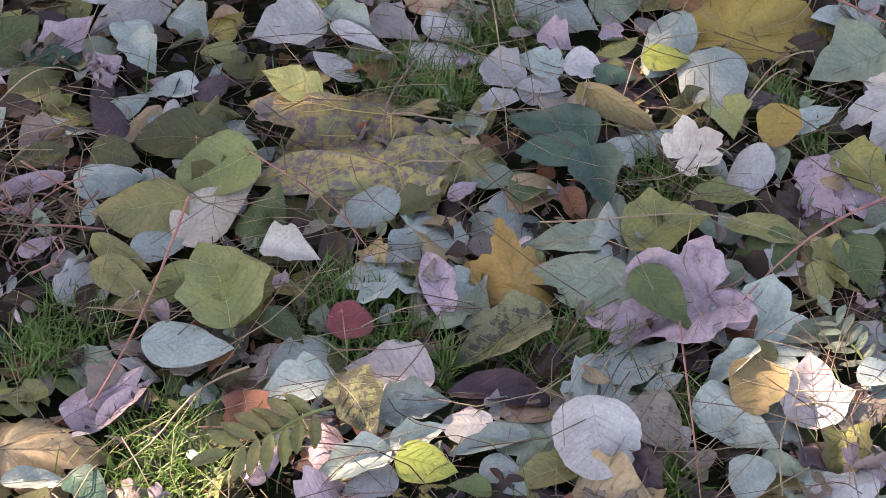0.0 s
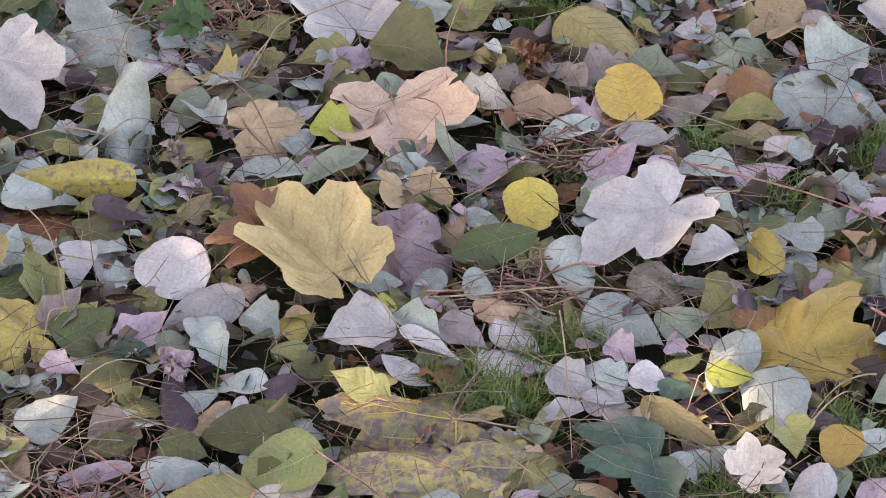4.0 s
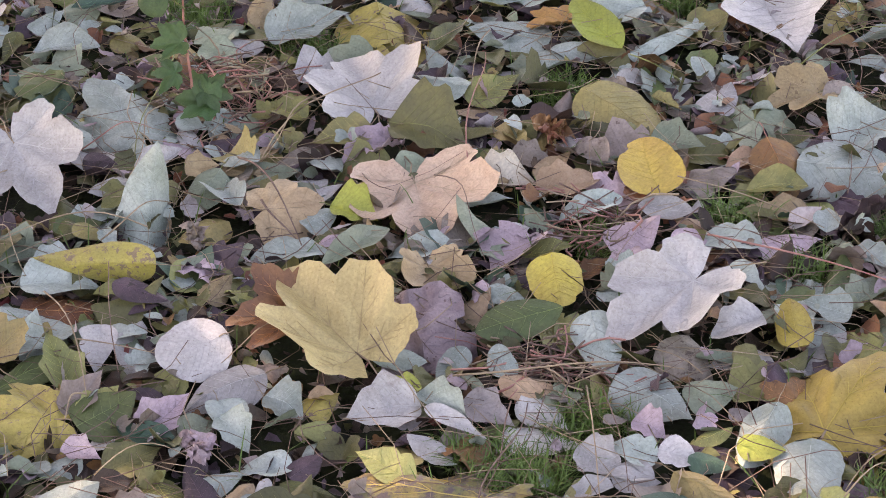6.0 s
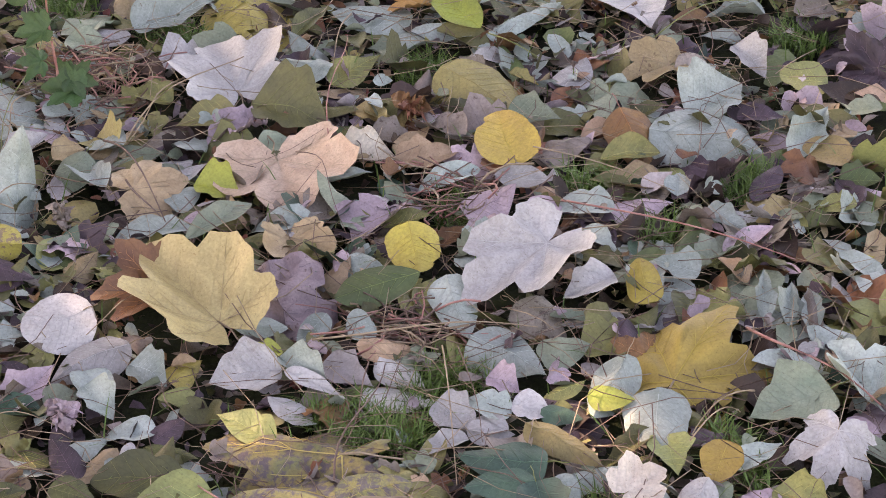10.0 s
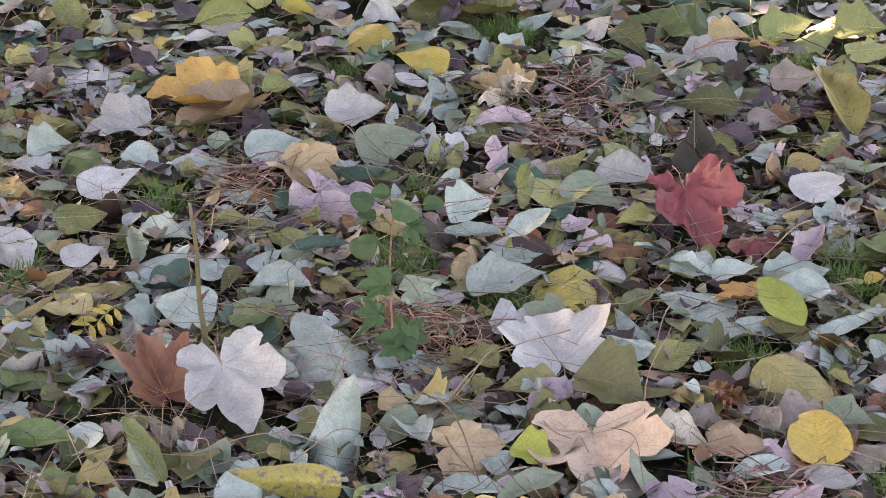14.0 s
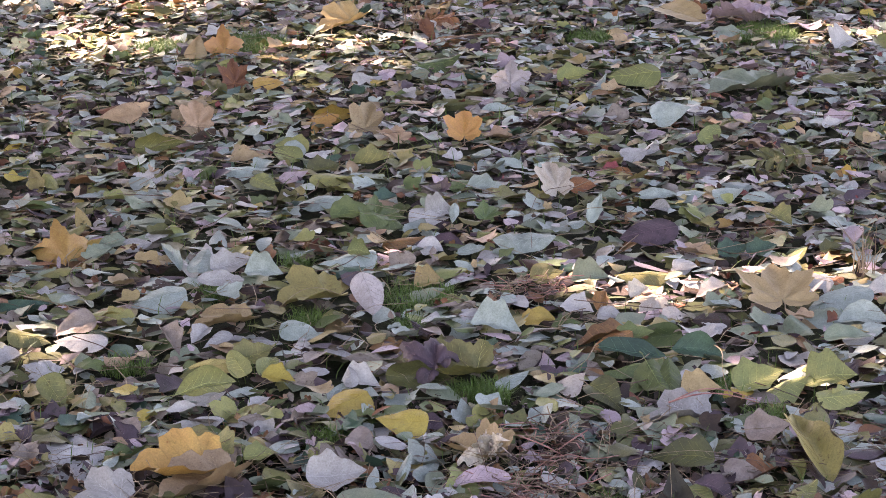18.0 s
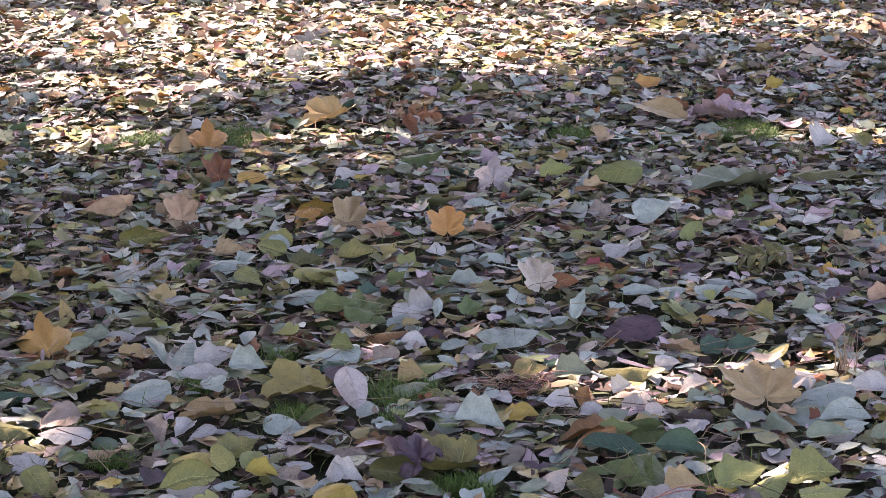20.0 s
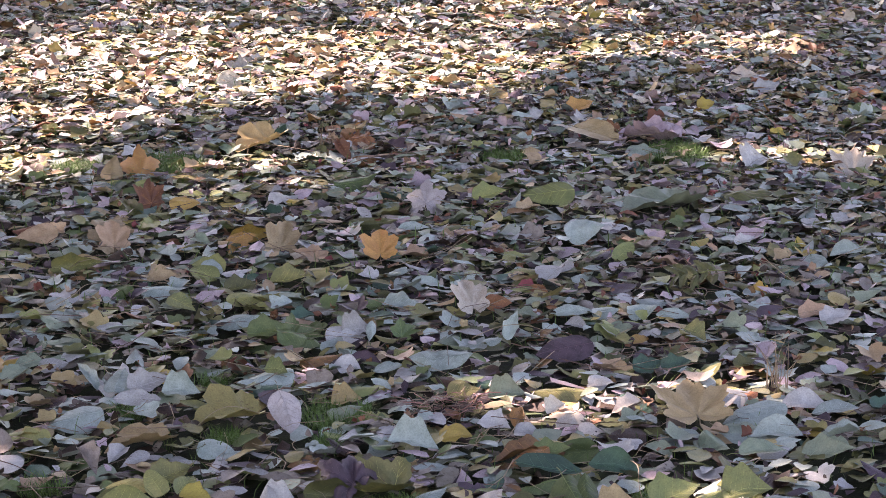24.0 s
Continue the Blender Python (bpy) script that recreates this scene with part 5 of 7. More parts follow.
leaf("ovate", "p", pose(0.222, 1.801, 0.039, -9, 15, -129), 0.092, 0.77)
# grey-brown leaf laid in for a grey shadow, its shade given as colour
leaf("ovate", "n", pose(0.277, 1.870, 0.032, -10, 14, -136), 0.071, 0.84)
leaf("ovate", "pg", pose(0.292, 1.780, 0.020, 8, 15, -72), 0.058, 0.83)
leaf("maple", "y", pose(0.420, 1.713, 0.031, 16, 6, -36), 0.146, 0.79)
leaf("maple", "r", pose(0.408, 1.773, 0.017, 7, -15, 52), 0.048, 1.30)
leaf("ovate", "p", pose(0.377, 1.740, 0.047, -16, -5, 151), 0.098, 0.49)
leaf("ovate", "fg", pose(0.327, 1.681, 0.041, 0, 17, -102), 0.048, 0.69)
leaf("round", "p", pose(0.398, 1.674, 0.043, -11, 1, 169), 0.068, 1.00)
leaf("ovate", "w", pose(0.103, 1.741, 0.017, 0, 2, -107), 0.083, 0.51)
leaf("ovate", "w", pose(0.125, 1.787, 0.029, -11, 13, -137), 0.064, 0.67)
leaf("ovate", "wk", pose(0.067, 1.783, 0.028, -10, 14, -129), 0.063, 0.66)
leaf("ovate", "pg", pose(0.129, 1.783, 0.024, 1, 5, -83), 0.062, 0.65)
leaf("ovate", "w", pose(0.246, 1.661, 0.020, 0, -2, 78), 0.064, 0.52)
leaf("ovate", "w", pose(0.177, 1.703, 0.029, -10, 14, -135), 0.054, 0.86)
leaf("ovate", "w", pose(0.204, 1.647, 0.023, -7, -16, 107), 0.055, 0.42)
leaf("ovate", "k", pose(0.232, 1.735, 0.033, -8, 15, -127), 0.038, 0.86)
leaf("ovate", "w", pose(0.253, 1.696, 0.027, -4, 17, -113), 0.047, 0.83)
leaf("sycamore", "w", pose(-0.434, 2.251, 0.067, -19, 6, -154), 0.116, 0.79)
leaf("sycamore", "w", pose(-0.811, 3.324, 0.020, 0, -2, 106), 0.165, 0.93)
leaf("sycamore", "oy", pose(-0.603, 3.194, 0.029, 1, -11, 94), 0.115, 0.97)
leaf("ovate", "y", pose(-0.360, 3.553, 0.038, -10, -14, 134), 0.111, 0.86)
leaf("ovate", "y", pose(-0.238, 3.407, 0.039, 4, -32, 87), 0.094, 0.77)
leaf("sycamore", "w", pose(-0.714, 3.072, 0.027, 0, -11, 103), 0.088, 0.95)
leaf("ovate", "p", pose(-0.529, 3.002, 0.033, 3, 32, -75), 0.098, 0.73)
leaf("ovate", "p", pose(-0.711, 2.961, 0.033, -10, 14, -113), 0.079, 0.66)
leaf("elliptic", "p", pose(-0.640, 2.936, 0.026, 4, 29, -70), 0.116, 0.44)
leaf("ovate", "p", pose(-0.857, 2.941, 0.030, 8, 22, -53), 0.072, 0.72)
leaf("ovate", "g", pose(-0.794, 2.939, 0.034, -10, 14, -113), 0.090, 0.86)
leaf("ovate", "w", pose(-0.746, 2.821, 0.021, 9, 14, -42), 0.111, 0.64)
leaf("ovate", "o", pose(-0.757, 2.708, 0.036, 1, 32, -74), 0.076, 0.69)
leaf("elliptic", "lg", pose(-0.554, 3.315, 0.020, 2, -1, 29), 0.120, 0.41)
leaf("ovate", "lg", pose(-0.540, 3.250, 0.032, 1, 23, -79), 0.060, 0.66)
leaf("ovate", "w", pose(-0.422, 3.153, 0.038, 3, 32, -77), 0.101, 0.74)
leaf("sycamore", "t", pose(-0.444, 2.931, 0.035, -11, 13, -121), 0.093, 0.72)
leaf("sycamore", "k", pose(-0.389, 2.842, 0.040, -9, 14, -116), 0.120, 0.72)
leaf("ovate", "d", pose(-0.451, 2.818, 0.018, 8, 15, -52), 0.064, 0.68)
leaf("sycamore", "t", pose(-0.561, 3.165, 0.023, -1, -2, 136), 0.126, 0.72)
leaf("ovate", "pg", pose(-0.358, 3.035, 0.034, 7, 28, -70), 0.107, 0.85)
leaf("ovate", "n", pose(-0.374, 3.340, 0.034, -8, 15, -114), 0.061, 0.86)
leaf("sycamore", "a", pose(0.153, 2.859, 0.062, -19, 7, -162), 0.121, 0.77)
leaf("round", "w", pose(0.349, 2.925, 0.032, 8, 0, -6), 0.085, 0.99)
leaf("ovate", "dy", pose(0.440, 3.214, 0.017, 21, -9, 15), 0.187, 0.44)
leaf("ovate", "lg", pose(-0.045, 2.874, 0.018, 2, 0, -9), 0.136, 0.82)
leaf("ovate", "pg", pose(-0.031, 2.931, 0.035, -8, 15, -119), 0.109, 0.69)
leaf("ovate", "p", pose(-0.188, 2.799, 0.018, 12, 12, -39), 0.087, 0.73)
leaf("elliptic", "lg", pose(-0.087, 2.865, 0.018, 29, 3, -3), 0.090, 0.28)
leaf("ovate", "n", pose(0.307, 3.379, 0.033, 9, 28, -77), 0.083, 0.76)
leaf("ovate", "n", pose(0.263, 3.246, 0.031, -2, 32, -99), 0.068, 0.70)
leaf("sycamore", "w", pose(0.229, 3.491, 0.018, 0, -2, 96), 0.103, 0.72)
leaf("ovate", "dy", pose(0.316, 3.046, 0.034, 5, 32, -86), 0.057, 0.78)
leaf("elliptic", "w", pose(0.014, 2.957, 0.027, 7, 25, -74), 0.099, 0.55)
leaf("ovate", "w", pose(-0.717, 2.585, 0.026, 8, 15, -46), 0.068, 0.70)
leaf("ovate", "p", pose(-0.616, 2.558, 0.020, 9, 14, -44), 0.101, 0.62)
leaf("ovate", "p", pose(-0.478, 2.466, 0.037, 5, -25, 89), 0.087, 0.86)
leaf("maple", "ru", pose(-0.502, 2.228, 0.033, 19, -6, 28), 0.110, 0.72)
leaf("ovate", "dy", pose(-0.709, 2.488, 0.024, 1, 2, -54), 0.124, 0.66)
leaf("ovate", "dy", pose(-0.742, 2.527, 0.023, 8, 15, -46), 0.062, 0.47)
leaf("elliptic", "g", pose(-0.690, 2.109, 0.030, -4, 17, -87), 0.100, 0.42)
leaf("strip", "lg", pose(-0.468, 2.048, 0.017, 16, -7, 35), 0.111, 0.24)
leaf("maple", "dy", pose(-0.424, 1.874, 0.029, 14, -10, 50), 0.107, 0.77)
leaf("maple", "ys", pose(-0.340, 1.771, 0.030, 7, -15, 76), 0.104, 0.72)
leaf("ovate", "n", pose(-0.332, 1.780, 0.024, 13, 11, -30), 0.066, 0.57)
leaf("ovate", "g", pose(-0.319, 1.760, 0.027, 8, 15, -52), 0.071, 0.85)
leaf("ovate", "lg", pose(-0.319, 1.780, 0.019, 11, 13, -40), 0.057, 0.55)
leaf("sycamore", "s", pose(0.078, 1.620, 0.034, 1, -2, 74), 0.144, 0.72)
leaf("sycamore", "s", pose(0.079, 1.544, 0.035, 0, -2, 87), 0.138, 0.72)
leaf("ovate", "s", pose(0.070, 1.544, 0.037, 6, 16, -73), 0.076, 0.78)
leaf("elliptic", "og", pose(-0.065, 1.599, 0.028, 4, -17, 81), 0.102, 0.53)
leaf("round", "lg", pose(-0.058, 1.562, 0.044, -6, -16, 113), 0.071, 0.91)
leaf("ovate", "cr", pose(-0.125, 1.474, 0.021, 11, 13, -48), 0.099, 0.54)
leaf("ovate", "g", pose(-0.061, 1.469, 0.022, 15, 9, -29), 0.064, 0.66)
leaf("ovate", "o", pose(-0.112, 1.511, 0.039, 1, -17, 93), 0.090, 0.74)
leaf("ovate", "o", pose(-0.199, 1.475, 0.038, -12, 12, -129), 0.067, 0.39)
leaf("ovate", "w", pose(0.027, 1.763, 0.036, -9, 14, -125), 0.075, 0.28)
leaf("elliptic", "pg", pose(0.064, 1.542, 0.017, 0, -2, 98), 0.077, 0.36)
leaf("ovate", "p", pose(0.078, 1.508, 0.035, -8, -15, 116), 0.069, 0.58)
leaf("ovate", "b", pose(-0.023, 1.489, 0.024, -6, 16, -110), 0.054, 0.53)
leaf("ovate", "v", pose(-0.178, 1.618, 0.025, 16, -6, 26), 0.059, 0.56)
leaf("strip", "t", pose(-0.178, 1.617, 0.022, 12, 12, -39), 0.058, 0.36)
leaf("ovate", "n", pose(-0.275, 1.617, 0.022, 1, 17, -78), 0.053, 0.70)
leaf("elliptic", "og", pose(-0.277, 1.591, 0.025, 1, 17, -78), 0.053, 0.48)
leaf("ovate", "d", pose(0.274, 1.579, 0.042, 2, -17, 77), 0.092, 0.68)
leaf("ovate", "d", pose(0.259, 1.556, 0.039, -1, -8, 92), 0.070, 0.64)
leaf("ovate", "d", pose(0.257, 1.540, 0.050, -16, 5, -174), 0.075, 0.65)
leaf("ovate", "d", pose(0.263, 1.571, 0.027, -14, 10, -155), 0.047, 0.61)
leaf("ovate", "dy", pose(0.259, 1.635, 0.047, -8, 15, -129), 0.088, 0.43)
leaf("ovate", "og", pose(0.386, 1.632, 0.029, -12, -12, 123), 0.064, 0.51)
leaf("ovate", "lg", pose(0.398, 1.625, 0.029, -5, 1, -180), 0.063, 0.69)
leaf("ovate", "pg", pose(0.572, 1.667, 0.041, -10, -14, 108), 0.093, 0.86)
leaf("round", "y", pose(0.449, 1.584, 0.044, -17, -3, 153), 0.043, 0.97)
leaf("sycamore", "cr", pose(0.344, 1.533, 0.036, 11, 13, -60), 0.046, 0.89)
leaf("elliptic", "p", pose(0.276, 1.573, 0.018, 5, 16, -84), 0.081, 0.35)
leaf("ovate", "w", pose(0.203, 1.658, 0.027, 1, 17, -94), 0.049, 0.68)
leaf("ovate", "w", pose(0.423, 1.540, 0.041, -16, -7, 142), 0.079, 0.48)
leaf("sycamore", "k", pose(0.486, 1.477, 0.011, 14, -10, 19), 0.073, 1.11)
leaf("ovate", "pg", pose(0.437, 1.552, 0.027, -17, 4, 176), 0.037, 0.64)
leaf("ovate", "o", pose(0.485, 1.533, 0.027, -9, 15, -140), 0.068, 0.61)
leaf("ovate", "dy", pose(0.501, 1.535, 0.029, -6, 16, -129), 0.047, 0.81)
leaf("ovate", "o", pose(0.275, 1.443, 0.025, 6, 16, -82), 0.084, 0.70)
leaf("elliptic", "o", pose(0.369, 1.451, 0.026, 0, 8, -107), 0.080, 0.42)
leaf("sycamore", "p", pose(0.170, 1.454, 0.011, 17, 0, -7), 0.063, 0.89)
leaf("maple", "oy", pose(0.175, 1.380, 0.028, 16, -5, 9), 0.077, 0.72)
leaf("ovate", "pg", pose(0.277, 1.375, 0.026, 2, -17, 72), 0.096, 0.64)
leaf("ovate", "pg", pose(0.261, 1.435, 0.024, 0, -2, 81), 0.078, 0.49)
leaf("ovate", "k", pose(0.124, 1.510, 0.021, 11, 13, -55), 0.036, 0.53)
leaf("ovate", "ru", pose(0.231, 1.510, 0.029, -15, 7, -164), 0.050, 0.52)
leaf("ovate", "lg", pose(-0.077, 1.347, 0.035, 17, -4, 16), 0.090, 0.85)
leaf("ovate", "lg", pose(-0.075, 1.360, 0.023, 14, 9, -29), 0.073, 0.55)
leaf("ovate", "dy", pose(-0.074, 1.441, 0.031, -10, 14, -126), 0.083, 0.28)
leaf("ovate", "o", pose(-0.198, 1.437, 0.039, -12, 12, -130), 0.084, 0.43)
leaf("strip", "dy", pose(-0.180, 1.394, 0.025, -7, 16, -108), 0.052, 0.35)
leaf("ovate", "p", pose(-0.153, 1.333, 0.043, -4, 17, -99), 0.080, 0.57)
leaf("ovate", "k", pose(-0.191, 1.257, 0.019, 10, 13, -44), 0.073, 0.28)
leaf("ovate", "k", pose(-0.219, 1.270, 0.019, 7, 16, -58), 0.080, 0.51)
leaf("sycamore", "t", pose(-0.264, 1.231, 0.031, -4, 17, -93), 0.084, 0.72)
leaf("ovate", "p", pose(-0.265, 1.197, 0.030, -4, 17, -93), 0.063, 0.35)
leaf("round", "a", pose(0.011, 1.354, 0.035, -5, 16, -110), 0.036, 1.02)
leaf("ovate", "pg", pose(-0.009, 1.370, 0.023, -12, 12, -134), 0.029, 0.78)
leaf("ovate", "wk", pose(0.093, 1.280, 0.027, 4, -17, 74), 0.078, 0.78)
leaf("ovate", "p", pose(0.005, 1.289, 0.031, -3, -17, 101), 0.063, 0.70)
leaf("ovate", "ru", pose(-0.068, 1.275, 0.035, -17, -1, 179), 0.049, 0.83)
leaf("ovate", "os", pose(0.009, 1.271, 0.048, -15, 8, -154), 0.065, 0.69)
leaf("ovate", "p", pose(0.041, 1.239, 0.025, 5, 16, -75), 0.067, 0.50)
leaf("ovate", "p", pose(0.051, 1.202, 0.032, -6, -16, 109), 0.071, 0.57)
leaf("ovate", "w", pose(0.054, 1.184, 0.023, -6, -16, 110), 0.048, 0.63)
leaf("ovate", "p", pose(0.051, 1.209, 0.025, 6, 16, -72), 0.053, 0.51)
leaf("ovate", "fg", pose(0.054, 1.191, 0.037, -5, 16, -112), 0.053, 0.74)
leaf("ovate", "k", pose(-0.068, 1.189, 0.019, 12, 12, -44), 0.045, 0.52)
leaf("round", "w", pose(0.217, 1.216, 0.054, -17, 2, 176), 0.066, 1.13, stalk=(0.242, 1.281, 0.045))
leaf("sycamore", "k", pose(0.339, 1.355, 0.030, -10, -14, 113), 0.094, 0.86)
leaf("ovate", "k", pose(0.346, 1.367, 0.014, 9, -15, 45), 0.067, 0.69)
leaf("ovate", "k", pose(0.267, 1.345, 0.018, 0, -2, 89), 0.045, 0.65)
leaf("ovate", "g", pose(0.274, 1.374, 0.052, -12, 12, -149), 0.082, 0.51)
leaf("ovate", "os", pose(0.199, 1.347, 0.033, -9, -14, 116), 0.103, 0.58)
leaf("ovate", "b", pose(0.196, 1.311, 0.032, -16, -5, 155), 0.051, 0.52)
leaf("elliptic", "v", pose(0.101, 1.268, 0.024, -1, 17, -100), 0.092, 0.28)
leaf("round", "o", pose(0.379, 1.290, 0.027, -9, -14, 108), 0.051, 0.67)
leaf("round", "dy", pose(0.363, 1.256, 0.045, -17, 0, 162), 0.046, 1.08)
leaf("ovate", "p", pose(0.312, 1.242, 0.039, -10, 14, -143), 0.086, 0.54)
leaf("ovate", "p", pose(0.369, 1.289, 0.038, -13, -11, 127), 0.070, 0.40)
leaf("ovate", "wk", pose(0.404, 1.206, 0.016, 17, -4, -6), 0.072, 0.84)
leaf("elliptic", "pg", pose(0.389, 1.311, 0.019, 5, 16, -89), 0.090, 0.31)
leaf("ovate", "p", pose(0.388, 1.359, 0.032, -15, 8, -169), 0.042, 0.74)
leaf("ovate", "p", pose(0.347, 1.168, 0.033, -17, -3, 153), 0.045, 0.84)
leaf("ovate", "w", pose(0.441, 1.136, 0.030, -6, -16, 92), 0.066, 0.47)
leaf("ovate", "p", pose(0.167, 1.212, 0.026, -5, -16, 101), 0.071, 0.31)
leaf("ovate", "p", pose(0.126, 1.191, 0.026, -11, 13, -139), 0.049, 0.66)
leaf("ovate", "o", pose(0.216, 1.183, 0.028, -7, -16, 106), 0.085, 0.39)
leaf("ovate", "v", pose(0.241, 1.177, 0.034, -13, 11, -151), 0.048, 0.51)
leaf("ovate", "n", pose(0.255, 1.240, 0.032, -12, 13, -146), 0.066, 0.75)
leaf("ovate", "n", pose(0.421, 1.207, 0.023, 10, 14, -73), 0.052, 0.58)
leaf("ovate", "p", pose(-0.335, 1.607, 0.037, 10, 14, -45), 0.068, 0.76)
leaf("ovate", "og", pose(-0.204, 1.605, 0.029, -8, 15, -114), 0.049, 0.86)
leaf("ovate", "p", pose(-0.220, 1.555, 0.030, 0, 17, -83), 0.066, 0.63)
leaf("ovate", "p", pose(-0.157, 1.570, 0.024, -10, 14, -121), 0.034, 0.65)
leaf("strip", "k", pose(-0.296, 1.547, 0.026, 1, 17, -77), 0.071, 0.31)
leaf("ovate", "lg", pose(-0.314, 1.444, 0.023, 14, 9, -23), 0.067, 0.63)
leaf("ovate", "k", pose(-0.329, 1.729, 0.029, -10, 14, -118), 0.044, 0.64)
leaf("ovate", "v", pose(-0.107, 1.677, 0.020, 11, 13, -48), 0.043, 0.70)
leaf("ovate", "pg", pose(0.147, 1.543, 0.018, 0, 2, -100), 0.056, 0.64)
leaf("ovate", "p", pose(0.456, 1.573, 0.024, 12, 12, -61), 0.060, 0.49)
leaf("ovate", "w", pose(-0.763, 4.269, 0.039, 10, 30, -61), 0.094, 0.67)
leaf("ovate", "p", pose(-0.790, 4.262, 0.033, 25, 7, -5), 0.087, 0.65)
leaf("ovate", "w", pose(-0.783, 4.270, 0.028, 13, -11, 49), 0.095, 0.31)
leaf("elliptic", "w", pose(-0.780, 4.186, 0.042, -2, 38, -84), 0.101, 0.42)
leaf("ovate", "p", pose(-0.829, 4.283, 0.029, 24, -11, 33), 0.097, 0.28)
leaf("ovate", "p", pose(-0.688, 4.252, 0.038, -1, 29, -84), 0.083, 0.67)
leaf("ovate", "p", pose(-0.789, 4.123, 0.038, -5, -22, 116), 0.118, 0.68)
leaf("sycamore", "dy", pose(-0.495, 4.125, 0.027, 0, -2, 109), 0.117, 0.94)
leaf("sycamore", "t", pose(-0.562, 5.572, 0.020, 41, 6, -2), 0.097, 0.72)
leaf("sycamore", "t", pose(-1.016, 5.601, 0.022, 41, -3, 14), 0.087, 0.79)
leaf("maple", "oy", pose(-1.104, 4.399, 0.020, 38, -6, 21), 0.124, 0.72)
leaf("ovate", "oy", pose(-1.044, 4.548, 0.028, -3, -4, 139), 0.117, 0.62)
leaf("ovate", "p", pose(-0.869, 5.110, 0.029, 0, 20, -80), 0.104, 0.68)
leaf("elliptic", "p", pose(-0.543, 4.855, 0.034, -4, -26, 106), 0.113, 0.42)
leaf("ovate", "g", pose(-0.555, 4.694, 0.035, 2, 20, -78), 0.107, 0.69)
leaf("ovate", "o", pose(-0.646, 5.038, 0.026, 1, 14, -78), 0.111, 0.68)
leaf("ovate", "p", pose(-0.422, 4.404, 0.039, -5, -16, 112), 0.130, 0.67)
leaf("ovate", "lg", pose(-0.484, 4.391, 0.045, -7, 37, -96), 0.052, 0.77)
leaf("ovate", "wk", pose(-0.426, 4.127, 0.080, -34, 8, -162), 0.111, 0.61)
leaf("ovate", "p", pose(-0.567, 3.938, 0.033, -10, 18, -111), 0.084, 0.80)
leaf("ovate", "n", pose(-0.935, 3.930, 0.038, -7, -31, 117), 0.096, 0.67)
leaf("ovate", "w", pose(-0.890, 3.824, 0.031, 2, -14, 94), 0.105, 0.64)
leaf("sycamore", "ty", pose(-0.655, 3.976, 0.026, -1, -2, 116), 0.105, 0.91)
leaf("sycamore", "cr", pose(-0.038, 4.938, 0.035, 34, -9, 14), 0.091, 0.72)
leaf("ovate", "r", pose(-0.009, 4.972, 0.042, -6, 38, -100), 0.068, 0.77)
leaf("round", "w", pose(0.125, 5.278, 0.034, 5, 22, -78), 0.061, 1.00)
leaf("elliptic", "p", pose(0.147, 4.908, 0.024, 1, 20, -89), 0.104, 0.42)
leaf("ovate", "p", pose(0.245, 4.916, 0.027, 5, 22, -80), 0.073, 0.68)
leaf("ovate", "p", pose(0.330, 4.913, 0.031, 5, 32, -85), 0.075, 0.68)
leaf("elliptic", "p", pose(0.397, 4.884, 0.029, 2, 32, -92), 0.084, 0.43)
leaf("ovate", "p", pose(0.043, 4.678, 0.025, 34, 9, -14), 0.088, 0.40)
leaf("ovate", "p", pose(-0.006, 4.666, 0.024, 9, 14, -57), 0.045, 0.86)
leaf("ovate", "v", pose(0.236, 4.578, 0.051, -8, -22, 110), 0.138, 0.67)
leaf("round", "w", pose(0.215, 5.741, 0.028, 5, 19, -78), 0.083, 1.03)
leaf("ovate", "w", pose(0.299, 5.810, 0.028, 4, 17, -80), 0.101, 0.65)
leaf("round", "lg", pose(0.335, 5.457, 0.022, 23, 12, -29), 0.079, 0.62)
leaf("maple", "ty", pose(0.429, 4.103, 0.034, 22, -5, 7), 0.125, 0.97)
leaf("ovate", "cr", pose(0.321, 4.193, 0.036, -9, -14, 119), 0.072, 0.86)
leaf("ovate", "w", pose(-0.012, 4.067, 0.037, -9, 15, -122), 0.073, 0.86)
leaf("ovate", "d", pose(0.319, 4.452, 0.025, 11, 27, -70), 0.070, 0.80)
leaf("ovate", "d", pose(0.379, 4.446, 0.032, 11, 33, -75), 0.070, 0.67)
leaf("elliptic", "d", pose(0.185, 3.782, 0.027, 3, -23, 82), 0.132, 0.42)
leaf("elliptic", "g", pose(0.180, 3.751, 0.033, -5, -13, 110), 0.127, 0.40)
leaf("elliptic", "g", pose(0.186, 3.690, 0.060, -20, 1, 180), 0.105, 0.41)
leaf("elliptic", "d", pose(0.196, 3.796, 0.039, -3, 35, -99), 0.096, 0.53)
leaf("elliptic", "g", pose(0.175, 3.715, 0.049, -14, -9, 147), 0.121, 0.31)
leaf("elliptic", "o", pose(0.092, 4.294, 0.025, 1, 17, -89), 0.123, 0.44)
leaf("ovate", "pg", pose(0.003, 4.249, 0.026, 6, 22, -75), 0.084, 0.66)
leaf("ovate", "o", pose(-0.084, 4.252, 0.033, 8, 34, -75), 0.075, 0.73)
leaf("ovate", "p", pose(-0.194, 3.939, 0.036, -3, 14, -99), 0.104, 0.67)
leaf("elliptic", "p", pose(-0.032, 4.497, 0.049, -7, -34, 104), 0.143, 0.42)
leaf("ovate", "p", pose(0.615, 4.158, 0.043, -9, -14, 116), 0.149, 0.54)
leaf("ovate", "r", pose(0.519, 4.232, 0.020, 13, 11, -46), 0.073, 0.67)
leaf("ovate", "lg", pose(0.305, 3.617, 0.027, 9, 15, -64), 0.103, 0.84)
